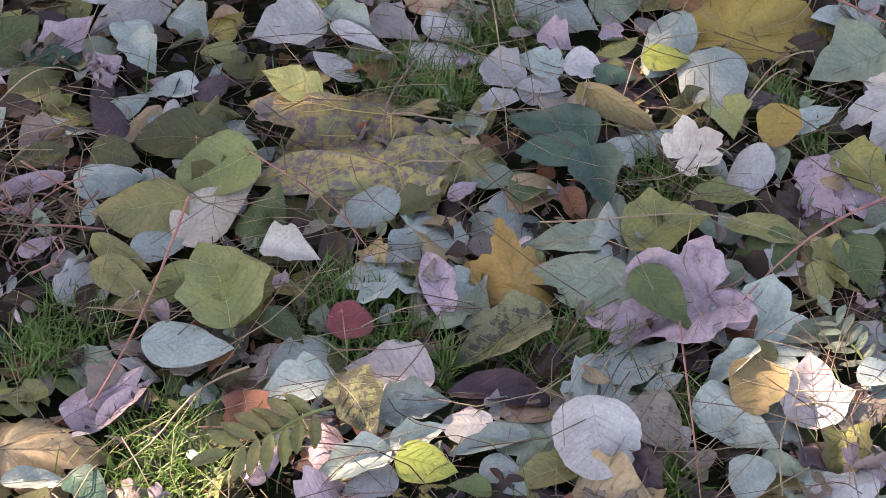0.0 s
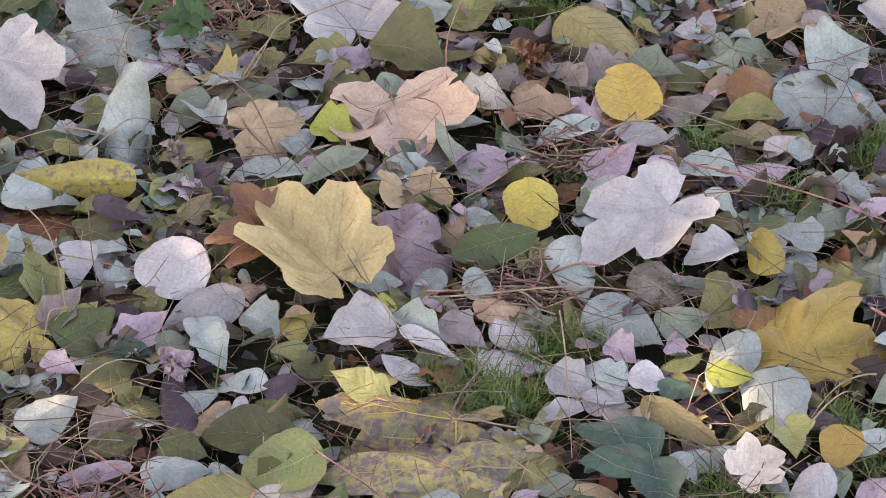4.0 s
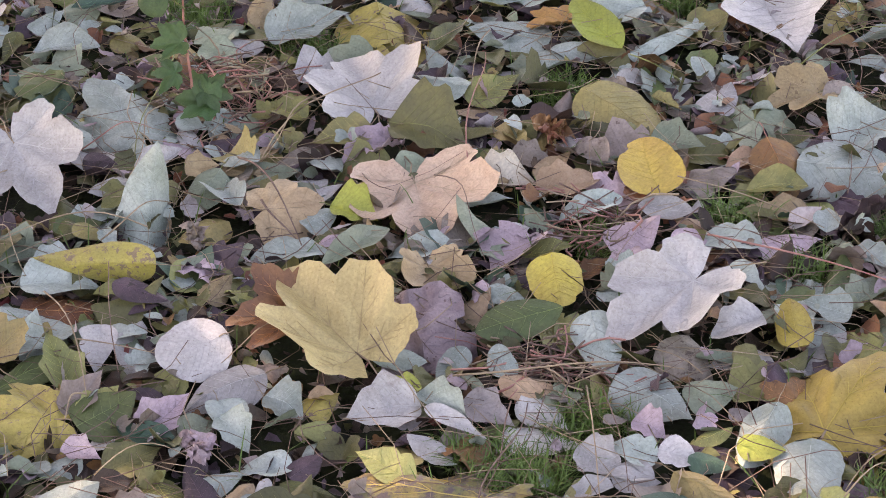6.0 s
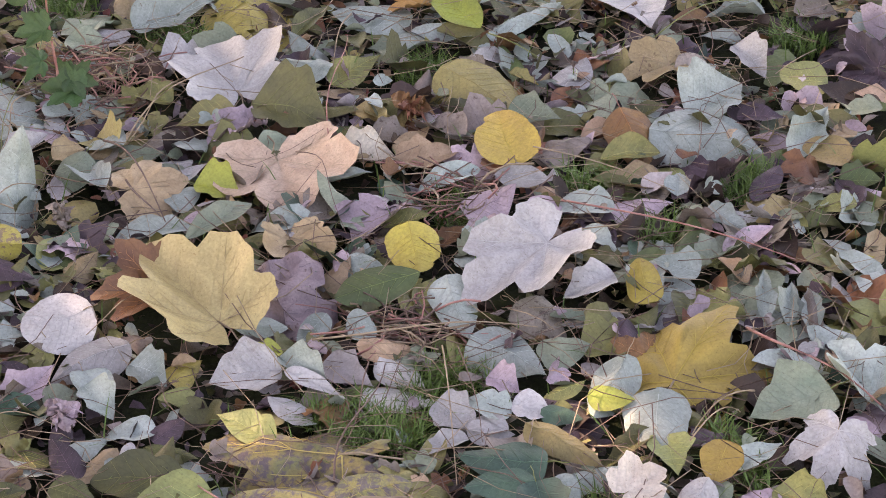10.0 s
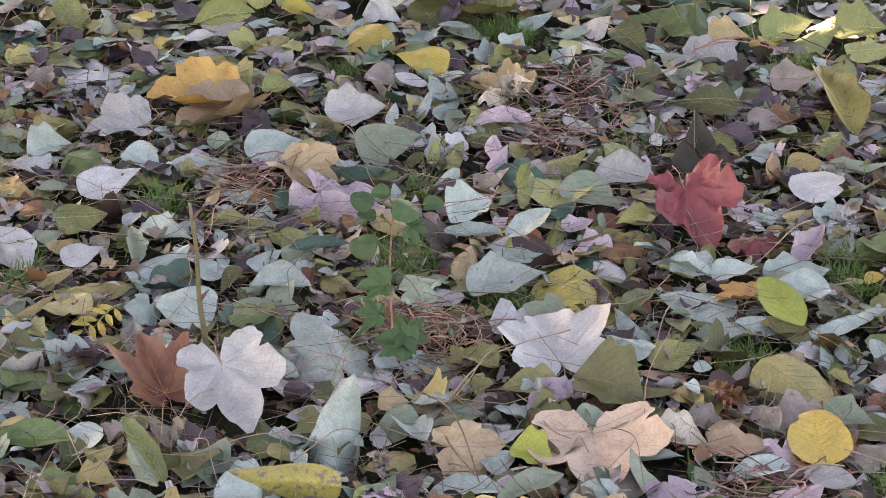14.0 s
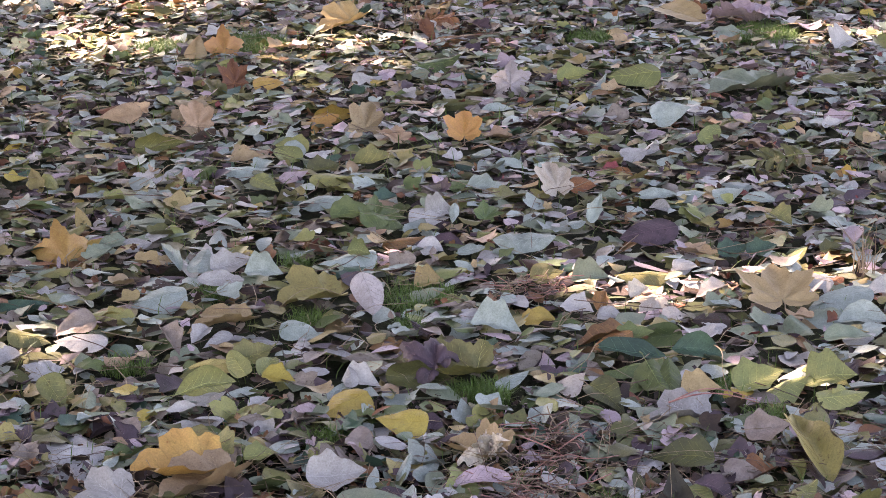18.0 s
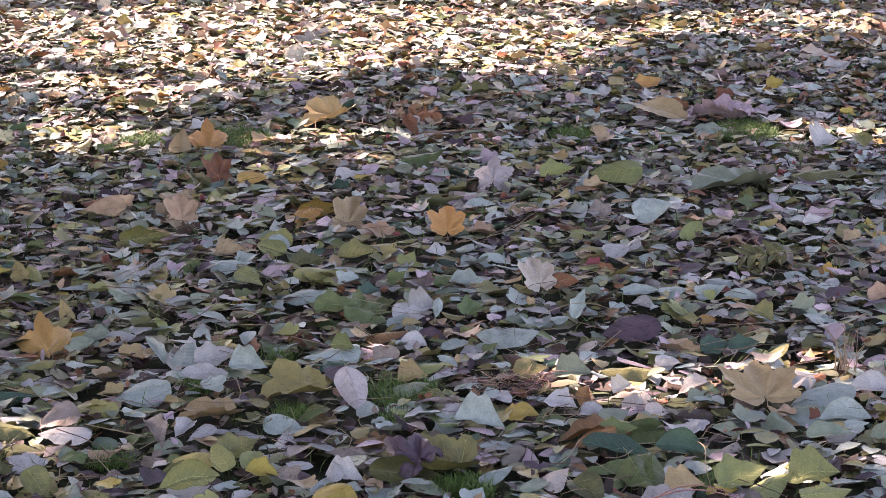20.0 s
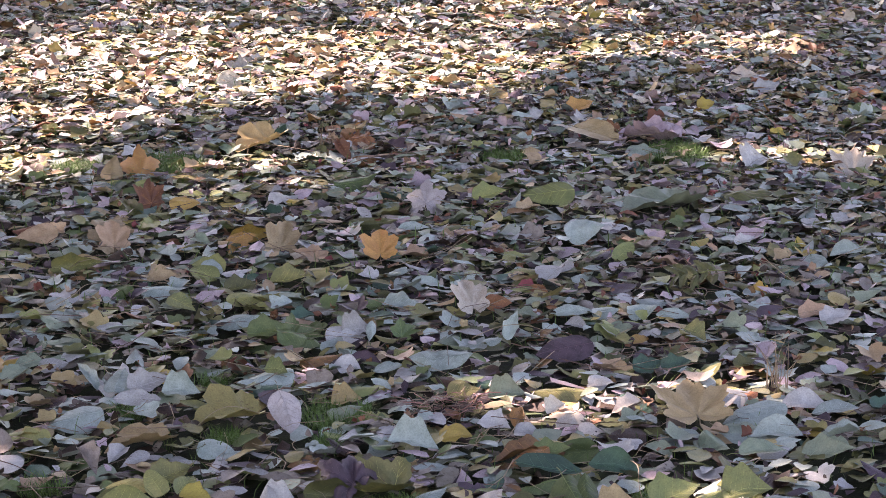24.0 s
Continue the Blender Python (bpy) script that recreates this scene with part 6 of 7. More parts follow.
leaf("ovate", "lg", pose(0.360, 3.588, 0.018, 13, 11, -47), 0.111, 0.57)
leaf("ovate", "og", pose(0.250, 3.267, 0.033, 2, -23, 83), 0.109, 0.67)
leaf("sycamore", "t", pose(-1.073, 5.695, 0.046, -6, 25, -93), 0.094, 1.02)
leaf("ovate", "ty", pose(-1.176, 6.470, 0.018, 34, 6, 1), 0.112, 0.65)
leaf("maple", "oy", pose(-1.092, 6.546, 0.021, 44, -2, 11), 0.125, 0.72)
leaf("maple", "ru", pose(-0.995, 6.110, 0.023, 44, -3, 13), 0.094, 0.72)
leaf("ovate", "oy", pose(-0.933, 6.051, 0.037, 3, 35, -77), 0.089, 0.68)
leaf("ovate", "k", pose(-0.580, 6.205, 0.026, 14, 29, -58), 0.059, 0.86)
leaf("ovate", "w", pose(-0.649, 6.093, 0.034, 11, 37, -67), 0.066, 0.71)
leaf("sycamore", "oy", pose(-0.288, 5.454, 0.033, 41, -1, 5), 0.078, 0.95)
leaf("sycamore", "ty", pose(-0.733, 6.946, 0.046, -11, -13, 136), 0.134, 0.84)
leaf("ovate", "g", pose(-0.474, 6.335, 0.027, 6, 22, -70), 0.134, 0.66)
leaf("ovate", "t", pose(-1.177, 5.648, 0.047, -2, -29, 106), 0.121, 0.68)
leaf("maple", "wk", pose(-0.188, 6.047, 0.036, 44, 2, 0), 0.104, 0.79)
leaf("ovate", "lg", pose(0.244, 6.136, 0.056, -6, -28, 101), 0.155, 0.66)
leaf("ovate", "lg", pose(-0.054, 6.140, 0.030, 7, 22, -72), 0.108, 0.69)
leaf("round", "ty", pose(0.285, 7.120, 0.050, -7, 9, -130), 0.163, 0.84)
leaf("sycamore", "k", pose(0.582, 7.073, 0.024, 1, -5, 79), 0.159, 0.91)
leaf("ovate", "y", pose(0.728, 7.627, 0.029, 14, 36, -72), 0.067, 0.86)
leaf("ovate", "w", pose(0.804, 6.599, 0.018, 7, 4, -33), 0.147, 0.71)
leaf("ovate", "p", pose(0.203, 5.667, 0.042, 12, 36, -73), 0.114, 0.79)
leaf("ovate", "p", pose(0.105, 5.728, 0.023, 5, 2, -26), 0.105, 0.69)
leaf("ovate", "oy", pose(0.275, 7.599, 0.018, 11, 13, -52), 0.108, 0.86)
leaf("sycamore", "pg", pose(0.546, 6.095, 0.023, -1, -2, 117), 0.194, 0.85)
leaf("ovate", "og", pose(0.681, 6.184, 0.024, 7, 16, -73), 0.162, 0.67)

# grass that shows between the leaves: x, y and half sizes
tuft(0.095, 1.683, 0.041, 0.057)
tuft(-0.221, 1.378, 0.047, 0.053)
tuft(-0.141, 1.235, 0.051, 0.070)
tuft(0.045, 1.364, 0.057, 0.056)
tuft(0.224, 1.323, 0.032, 0.034)
tuft(0.330, 1.526, 0.047, 0.040)
tuft(0.189, 1.766, 0.031, 0.032)
tuft(0.296, 1.245, 0.029, 0.030)
tuft(0.135, 1.671, 0.033, 0.035)
tuft(-0.249, 1.346, 0.029, 0.030)
tuft(-0.118, 1.198, 0.042, 0.031)
tuft(0.229, 2.432, 0.043, 0.046)
tuft(-0.080, 2.559, 0.026, 0.033)
tuft(0.232, 2.090, 0.026, 0.044)
tuft(0.397, 2.132, 0.040, 0.039)
tuft(0.456, 2.022, 0.032, 0.030)
tuft(0.597, 2.129, 0.027, 0.030)
tuft(0.727, 2.473, 0.044, 0.048)
tuft(0.063, 1.720, 0.023, 0.030)
tuft(0.123, 1.671, 0.039, 0.037)
tuft(0.456, 1.623, 0.022, 0.036)
tuft(0.218, 1.765, 0.035, 0.030)
tuft(-0.427, 3.384, 0.048, 0.039)
tuft(-0.169, 3.626, 0.051, 0.044)
tuft(0.074, 3.107, 0.036, 0.041)
tuft(-0.107, 2.586, 0.039, 0.052)
tuft(-0.260, 2.693, 0.048, 0.074)
tuft(0.386, 2.718, 0.032, 0.074)
tuft(-0.623, 2.833, 0.034, 0.050)
tuft(-0.769, 2.560, 0.023, 0.069)
tuft(-0.524, 4.002, 0.045, 0.070)
tuft(-0.310, 4.176, 0.082, 0.114)
tuft(-0.838, 3.736, 0.054, 0.038)
tuft(-0.749, 4.186, 0.041, 0.045)
tuft(-0.145, 3.622, 0.047, 0.053)
tuft(-0.318, 3.983, 0.034, 0.052)
tuft(-0.596, 4.391, 0.037, 0.041)
tuft(0.036, 6.821, 0.073, 0.109)
tuft(0.604, 6.876, 0.110, 0.186)
tuft(-1.029, 6.716, 0.109, 0.179)
tuft(-1.325, 6.649, 0.090, 0.131)
tuft(0.019, 1.402, 0.055, 0.036)
tuft(0.187, 1.317, 0.032, 0.047)
tuft(0.162, 1.738, 0.016, 0.041)
tuft(0.477, 1.575, 0.013, 0.058)
tuft(0.103, 1.308, 0.007, 0.030)
tuft(0.272, 1.162, 0.027, 0.018)
tuft(0.571, 2.091, 0.022, 0.024)
tuft(0.406, 2.650, 0.023, 0.013)
tuft(-0.252, 2.918, 0.036, 0.052)
tuft(-0.126, 3.581, 0.025, 0.057)
tuft(0.293, 3.649, 0.021, 0.073)
tuft(0.361, 3.517, 0.035, 0.041)
tuft(-0.233, 2.668, 0.038, 0.063)
# stalks and twigs lying across the litter
twig((-0.112, 1.507), (-0.194, 1.262), RED_STALK, 0.0022)
twig((-0.062, 1.291), (-0.173, 1.193), STRAW, 0.0016)
twig((0.305, 1.313), (0.292, 1.123), RED_STALK, 0.0015)
twig((0.516, 1.452), (0.356, 1.330), RED_STALK, 0.0020)
twig((0.200, 1.446), (0.435, 1.404), STRAW, 0.0014)
twig((0.493, 1.666), (0.420, 1.611), STRAW, 0.0016)
twig((-0.062, 1.573), (0.050, 1.424), RED_STALK, 0.0013)
twig((0.113, 1.755), (0.078, 1.624), BROWN_TWIG, 0.0012)
twig((0.355, 1.114), (0.390, 1.263), STRAW, 0.0012)
twig((-0.139, 1.378), (-0.177, 1.346), STRAW, 0.0010)
twig((0.034, 1.329), (0.139, 1.359), STRAW, 0.0010)
twig((0.016, 1.344), (0.021, 1.308), RED_STALK, 0.0012)
twig((0.385, 1.208), (0.442, 1.146), STRAW, 0.0016)
twig((-0.213, 1.555), (-0.205, 1.468), STRAW, 0.0010)
twig((-0.291, 1.659), (-0.202, 1.691), STRAW, 0.0010)
twig((0.206, 1.775), (0.215, 1.621), BROWN_TWIG, 0.0010)
twig((0.190, 1.776), (0.184, 1.557), STRAW, 0.0013)
twig((0.508, 1.775), (0.616, 1.640), RED_STALK, 0.0024)
twig((-0.146, 2.236), (0.014, 2.469), STRAW, 0.0016)
twig((0.351, 2.047), (0.591, 1.910), RED_STALK, 0.0018)
twig((0.057, 1.800), (0.294, 1.810), STRAW, 0.0016)
twig((0.095, 2.197), (0.132, 2.496), RED_STALK, 0.0013)
twig((-0.144, 2.144), (-0.104, 2.073), BROWN_TWIG, 0.0020)
twig((-0.173, 2.239), (-0.098, 2.060), BROWN_TWIG, 0.0020)
twig((0.334, 2.171), (0.485, 2.066), STRAW, 0.0013)
twig((-0.262, 2.513), (-0.292, 2.220), GREEN_STALK, 0.0013)
twig((0.414, 1.592), (0.475, 1.643), STRAW, 0.0013)
twig((0.068, 1.567), (0.130, 1.761), BROWN_TWIG, 0.0016)
twig((0.054, 2.188), (0.104, 2.014), BROWN_TWIG, 0.0010)
twig((0.522, 2.124), (0.568, 2.280), BROWN_TWIG, 0.0010)
twig((0.313, 2.466), (0.372, 2.406), GREEN_STALK, 0.0014)
twig((0.521, 2.427), (0.670, 2.536), GREEN_STALK, 0.0013)
twig((-0.096, 1.902), (-0.178, 1.844), STRAW, 0.0014)
twig((-0.371, 1.972), (-0.311, 1.795), STRAW, 0.0014)
twig((-0.310, 1.788), (-0.331, 1.725), STRAW, 0.0014)
twig((-0.442, 2.104), (-0.396, 2.014), STRAW, 0.0012)
twig((-0.269, 2.094), (-0.445, 2.080), STRAW, 0.0013)
twig((-0.319, 2.069), (-0.242, 2.154), STRAW, 0.0014)
twig((-0.268, 2.368), (-0.301, 2.206), STRAW, 0.0013)
twig((-0.359, 2.265), (-0.279, 2.325), RED_STALK, 0.0013)
twig((-0.483, 2.109), (-0.492, 2.203), STRAW, 0.0010)
twig((-0.344, 1.598), (-0.423, 1.620), STRAW, 0.0010)
twig((-0.328, 1.883), (-0.247, 1.865), STRAW, 0.0012)
twig((-0.506, 2.800), (-0.533, 2.626), RED_STALK, 0.0016)
twig((-0.078, 2.387), (-0.144, 2.248), STRAW, 0.0016)
twig((0.340, 2.817), (0.248, 2.671), STRAW, 0.0018)
twig((-0.229, 2.795), (0.145, 2.903), STRAW, 0.0012)
twig((-0.432, 2.226), (-0.470, 2.094), STRAW, 0.0012)
twig((-0.543, 3.196), (-0.543, 3.135), STRAW, 0.0014)
twig((0.140, 2.541), (0.109, 2.410), STRAW, 0.0015)
twig((0.191, 3.502), (0.340, 3.527), RED_STALK, 0.0020)
twig((-0.339, 2.957), (-0.431, 3.126), STRAW, 0.0012)
twig((-0.125, 3.166), (-0.157, 3.400), BROWN_TWIG, 0.0010)
twig((0.046, 3.388), (0.067, 3.086), STRAW, 0.0010)
twig((-0.470, 2.897), (-0.542, 2.589), STRAW, 0.0010)
twig((0.180, 3.491), (0.340, 3.516), RED_STALK, 0.0024)
twig((0.275, 3.799), (0.292, 3.542), STRAW, 0.0016)
twig((-0.838, 3.538), (-0.855, 3.450), STRAW, 0.0012)
twig((-1.042, 4.979), (-1.130, 4.743), STRAW, 0.0015)
twig((-0.050, 5.586), (-0.189, 5.301), STRAW, 0.0014)
twig((-0.036, 4.625), (0.167, 4.659), STRAW, 0.0014)
twig((0.359, 3.935), (0.289, 3.846), STRAW, 0.0014)
twig((-0.463, 4.078), (-0.582, 4.016), STRAW, 0.0012)
twig((-0.052, 4.169), (-0.164, 4.069), STRAW, 0.0012)
twig((-0.549, 7.327), (-0.506, 7.000), STRAW, 0.0020)
twig((-0.469, 6.480), (-0.184, 6.854), BROWN_TWIG, 0.0030)
twig((-0.046, 7.764), (-0.046, 8.290), STRAW, 0.0015)
twig((-0.240, 5.291), (0.019, 5.747), STRAW, 0.0015)
twig((-1.039, 4.913), (-0.970, 5.143), STRAW, 0.0015)
# a bare stem that stands upright, and a green seedling
stick((-0.476, 2.372, 0.0), (-0.490, 2.370, 0.231))
seedling(-0.235, 2.381, 0.252, (
    (-0.038, -0.004, 0.252, 0.053),
    (-0.015, -0.001, 0.258, 0.041),
    (0.022, 0.002, 0.239, 0.068),
    (0.054, 0.005, 0.245, 0.044),
    (-0.032, -0.003, 0.229, 0.041),
    (-0.038, -0.004, 0.189, 0.068),
    (-0.026, -0.003, 0.128, 0.074),
    (-0.030, -0.003, 0.091, 0.059),
    (-0.000, -0.000, 0.050, 0.089),
    (0.035, 0.003, 0.055, 0.068),
    (0.037, 0.004, 0.210, 0.053),
))
# dry grass stalks standing in the litter
straw_clump(0.623, 4.326, 0.150, 9)
straw_clump(-0.548, 6.955, 0.142, 10)
straw_clump(-0.129, 6.916, 0.085, 3)
straw_clump(0.607, 4.306, 0.147, 8)
straw_clump(0.086, 3.429, 0.052, 5)
straw_clump(-0.025, 7.750, 0.114, 6)

rng = np.random.default_rng(5)
gv, gf = [], []


def grass_blade(x, y, h, w):
    yaw, lean = rng.uniform(0, 6.28), rng.uniform(0.15, 1.25)
    ux, uy = math.cos(yaw), math.sin(yaw)
    b = len(gv)
    for k, s in enumerate((0.0, 0.4, 0.75)):
        out = lean * h * s * s
        q = w * (1 - 0.35 * s)
        gv.extend([(x + ux * out - uy * q, y + uy * out + ux * q, h * s * (1 - 0.25 * lean * s)), (x + ux * out + uy * q, y + uy * out - ux * q, h * s * (1 - 0.25 * lean * s))])
    gv.append((x + ux * lean * h, y + uy * lean * h, h * (1 - 0.25 * lean)))
    gf.extend([(b, b + 1, b + 3, b + 2), (b + 2, b + 3, b + 5, b + 4), (b + 4, b + 5, b + 6)])


for x, y, a, b in TUFTS:
    for _ in range(int(140 + 90000 * a * b)):
        r, q = math.sqrt(rng.uniform(0, 1)), rng.uniform(0, 6.28)
        grass_blade(x + a * r * math.cos(q) * 0.92, y + b * r * math.sin(q) * 0.92, rng.uniform(0.014, 0.042), rng.uniform(0.0005, 0.0011))
for _ in range(2500):
    y = rng.uniform(1.0, 5.0)
    grass_blade(rng.uniform(-1, 1) * (0.3 + 0.26 * y), y, rng.uniform(0.02, 0.055), 0.0009)
for _ in range(3500):
    y = rng.uniform(5.0, 11.0)
    grass_blade(rng.uniform(-1, 1) * (0.3 + 0.26 * y), y, rng.uniform(0.03, 0.07), 0.0014)
for _ in range(26000):
    r, q = 12.0 * math.sqrt(rng.uniform(0, 1)), rng.uniform(0, 6.283)
    x, y = r * math.cos(q), 6.5 + r * math.sin(q)
    if abs(x) > 0.4 + 0.27 * y or y < 0.9:
        grass_blade(x, y, rng.uniform(0.03, 0.07), 0.003)
grass = new("grass", mesh_of("grass", gv, gf))
grass.data.materials.append(GRASS)
tagged(grass, "short green lawn grass showing between fallen leaves", "grass", kind="stuff")

# thin dry stems strewn everywhere
sv, sf = [], []
for k in range(5200):
    near = k < 3200
    y = rng.uniform(1.0, 3.4) if near else rng.uniform(3.4, 11.0)
    x = rng.uniform(-1, 1) * (0.3 + 0.26 * y) - 0.1
    yaw, ln = rng.uniform(0, 6.28), rng.uniform(0.03, 0.17) * (1 if near else 1.2)
    a = Vector((x, y, rng.uniform(0.006, 0.042)))
    way = Vector((math.cos(yaw), math.sin(yaw), rng.uniform(-0.05, 0.25)))
    bow = Vector((-way.y, way.x, 0.3)) * rng.uniform(-0.22, 0.22) * ln
    v, f = tube([a, a + way * ln * 0.33 + bow, a + way * ln * 0.66 + bow, a + way * ln], rng.uniform(0.0003, 0.0007) * (1 if near else 1.6), 3)
    if near and k % 10 == 0:
        stem = new("dry_stalk", mesh_of("dry_stalk", v, f))
        stem.data.materials.append(STRAW if k % 2 else BROWN_TWIG)
        tagged(stem, "thin broken " + ("straw-coloured" if k % 2 else "brown") + " stalk among fallen leaves", "twig", "dry stalks")
        continue
    sf += [tuple(i + len(sv) for i in q) for q in f]
    sv += v
stems = new("dry_stems", mesh_of("dry_stems", sv, sf))
stems.data.materials.append(STRAW)
stems.data.materials.append(BROWN_TWIG)
stems.data.polygons.foreach_set("material_index", np.array([(i // 11) % 5 < 2 for i in range(len(sf))], np.int32))
tagged(stems, "thin broken dry grass stems strewn over leaves", "dry grass", kind="stuff")

# patches of matted twigs and stalks where few whole leaves lie: x, y and half sizes
bv, bf, bm = [], [], []
for px, py, pa, pb in ((-0.27, 1.52, 0.06, 0.06), (-0.18, 2.42, 0.05, 0.08), (0.23, 2.12, 0.04, 0.05), (0.16, 1.85, 0.04, 0.03), (-0.51, 2.90, 0.04, 0.07), (-0.03, 3.33, 0.06, 0.13), (-0.05, 3.15, 0.05, 0.06), (-0.21, 2.44, 0.03, 0.07), (-0.08, 4.21, 0.06, 0.08)):
    PLACED.append((px, py, pa * 0.7, pb * 0.7, 0.02))
    for _ in range(90):
        r, q = math.sqrt(rng.uniform(0, 1)), rng.uniform(0, 6.283)
        a = Vector((px + pa * r * math.cos(q), py + pb * r * math.sin(q), rng.uniform(0.008, 0.036)))
        yaw, ln = rng.uniform(0, 6.283), rng.uniform(0.02, 0.09)
        way = Vector((math.cos(yaw), math.sin(yaw), rng.uniform(-0.1, 0.35)))
        bow = Vector((-way.y, way.x, 0.4)) * rng.uniform(-0.3, 0.3) * ln
        v, f = tube([a, a + way * ln * 0.33 + bow, a + way * ln * 0.66 + bow, a + way * ln], rng.uniform(0.0005, 0.0013), 4)
        bf += [tuple(i + len(bv) for i in face) for face in f]
        bm += [int(rng.integers(0, 3))] * len(f)
        bv += v
debris = new("twig_debris", mesh_of("twig_debris", bv, bf))
for material in (BROWN_TWIG, RED_STALK, STRAW):
    debris.data.materials.append(material)
debris.data.polygons.foreach_set("material_index", np.array(bm, np.int32))
tagged(debris, "matted reddish and brown stalks and twigs on soil", "twigs", kind="stuff")

# ---- the litter between and below them ----
def scatter(name, count, zone, seed, rows, cols, z_low, z_high, weights, keep_off, label, lean=16.0, mean=0.057, rise=1.0):
    """Thousands of small leaves in one mesh. zone(rng, n) gives their places."""
    rng = np.random.default_rng(seed)
    xy = zone(rng, count)
    if keep_off:
        held = np.array(PLACED)
        ok = np.ones(len(xy), bool)
        for cx, cy, a, b, _ in held:
            q = (a * b) ** 0.5 * 0.95 + 0.012
            ok &= (xy[:, 0] - cx) ** 2 + (xy[:, 1] - cy) ** 2 > q * q
        xy = xy[ok]
    n = len(xy)
    kinds = ["ovate", "elliptic", "ovate", "elliptic", "maple", "ovate", "sycamore"]
    shapes = []
    for s in range(14):
        k = kinds[s % 7]
        v, f, u = blade(k, ("wavy", "curled", "crumpled", "curled")[s % 4], s, rows, cols)
        v = np.array(v, float)
        v[:, 0] *= WIDE[k]
        v[:, 2] *= rise
        shapes.append((v, f, np.array(u, float), 1.0 if k not in FINGERED else 0.7))
    which = rng.integers(0, len(shapes), n)
    which = np.where((which % 7 == 4) & (rng.random(n) < 0.5), 0, which)
    size = rng.lognormal(math.log(mean), 0.27, n).clip(0.006, 0.085)
    yaw = rng.uniform(0, 2 * math.pi, n)
    ax, ay = np.radians(rng.normal(0, lean, n)), np.radians(rng.normal(0, lean, n))
    z = rng.uniform(z_low, z_high, n)
    colours = list(weights)
    share = np.array([weights[c] for c in colours], float)
    tint = rng.choice(len(colours), n, p=share / share.sum())
    vs, fs, us, ms, base = [], [], [], [], 0
    for i in range(n):
        v, f, u, big = shapes[which[i]]
        c, s = math.cos(yaw[i]), math.sin(yaw[i])
        cx, sx, cy, sy = math.cos(ax[i]), math.sin(ax[i]), math.cos(ay[i]), math.sin(ay[i])
        turn = np.array([[c, -s, 0], [s, c, 0], [0, 0, 1]]) @ np.array([[cy, 0, sy], [0, 1, 0], [-sy, 0, cy]]) @ np.array([[1, 0, 0], [0, cx, -sx], [0, sx, cx]])
        p = ((v - (0, 0.5, 0)) * (size[i] * big)) @ turn.T
        p[:, 2] += max(z[i] - 0.0, 0.002 - p[:, 2].min())
        p[:, :2] += xy[i]
        vs.append(p)
        us.append(u)
        fs += [tuple(a + base for a in q) for q in f]
        ms += [tint[i]] * len(f)
        base += len(v)
    me = mesh_of(name, np.concatenate(vs), fs, np.concatenate(us))
    for c in colours:
        me.materials.append(SKIN[c])
    me.polygons.foreach_set("material_index", np.array(ms, np.int32))
    return tagged(new(name, me), label, "leaf litter", kind="stuff")


def wedge(near, far, spread):
    def zone(rng, n):
        y = np.sqrt(rng.uniform((near + 1.2) ** 2, (far + 1.2) ** 2, n)) - 1.2
        half = 0.28 + 0.27 * y
        return np.stack([rng.uniform(-1, 1, n) * half * spread - 0.12, y], 1)
    return zone


SCRAPS = {"b": 2, "v": 2, "n": 5, "k": 5, "t": 3, "wk": 4, "og": 3, "o": 3, "ru": 2, "p": 4, "pg": 3}
# bottom layer of brown and olive leaves, kept dark to paint shade into gaps
DEEP = {"b": 6, "v": 2, "n": 2, "og": 4, "ru": 2, "o": 1}
MIXED = {"p": 34, "w": 11, "pg": 18, "o": 13, "og": 13, "lg": 5, "n": 6, "v": 4, "b": 3, "k": 4, "t": 5, "dy": 5, "g": 6, "d": 4, "ru": 3, "ty": 2, "y": 1}
scatter("leaf_litter", 2000, wedge(0.9, 3.4, 1.0), 11, 8, 4, -0.012, -0.002, DEEP, False, "dark leaves matted on the soil, deepened for gap shade", 16, 0.042)
scatter("leaf_litter", 700, wedge(0.9, 1.95, 1.0), 12, 10, 6, 0.0, 0.016, MIXED, True, "mixed pale, olive and brown fallen leaves", 11, 0.066, 0.7)
DIM = {"p": 20, "w": 6, "pg": 16, "o": 13, "og": 16, "lg": 4, "n": 11, "v": 12, "b": 9, "k": 6, "t": 5, "dy": 4, "g": 8, "d": 6, "ru": 6, "ty": 2}
scatter("leaf_litter", 2100, wedge(1.9, 3.5, 1.0), 32, 10, 6, 0.0, 0.016, DIM, True, "mixed faded, dark green and purple-brown fallen leaves", 11, 0.066, 0.7)
scatter("leaf_litter", 3200, wedge(0.9, 3.5, 1.0), 19, 5, 4, 0.003, 0.02, MIXED, True, "torn pieces of pale, olive and brown leaves", 20, 0.034, 0.8)
CRUMBS = {"b": 4, "v": 3, "n": 3, "k": 1.5, "t": 0.7, "og": 2, "ru": 2, "a": 0.7}
scatter("leaf_crumbs", 14000, wedge(0.9, 3.6, 1.0), 15, 3, 2, 0.0, 0.010, CRUMBS, False, "small broken bits of brown and lilac leaves", 35, 0.014)
scatter("leaf_crumbs", 11000, wedge(3.4, 12.0, 1.0), 16, 3, 2, 0.01, 0.035, CRUMBS, True, "small broken bits of brown and lilac leaves", 35, 0.022)
scatter("leaf_scraps", 1500, wedge(0.9, 3.4, 1.0), 23, 6, 4, 0.012, 0.030, SCRAPS, False, "curled scraps and torn ends of dry leaves", 30, 0.026)
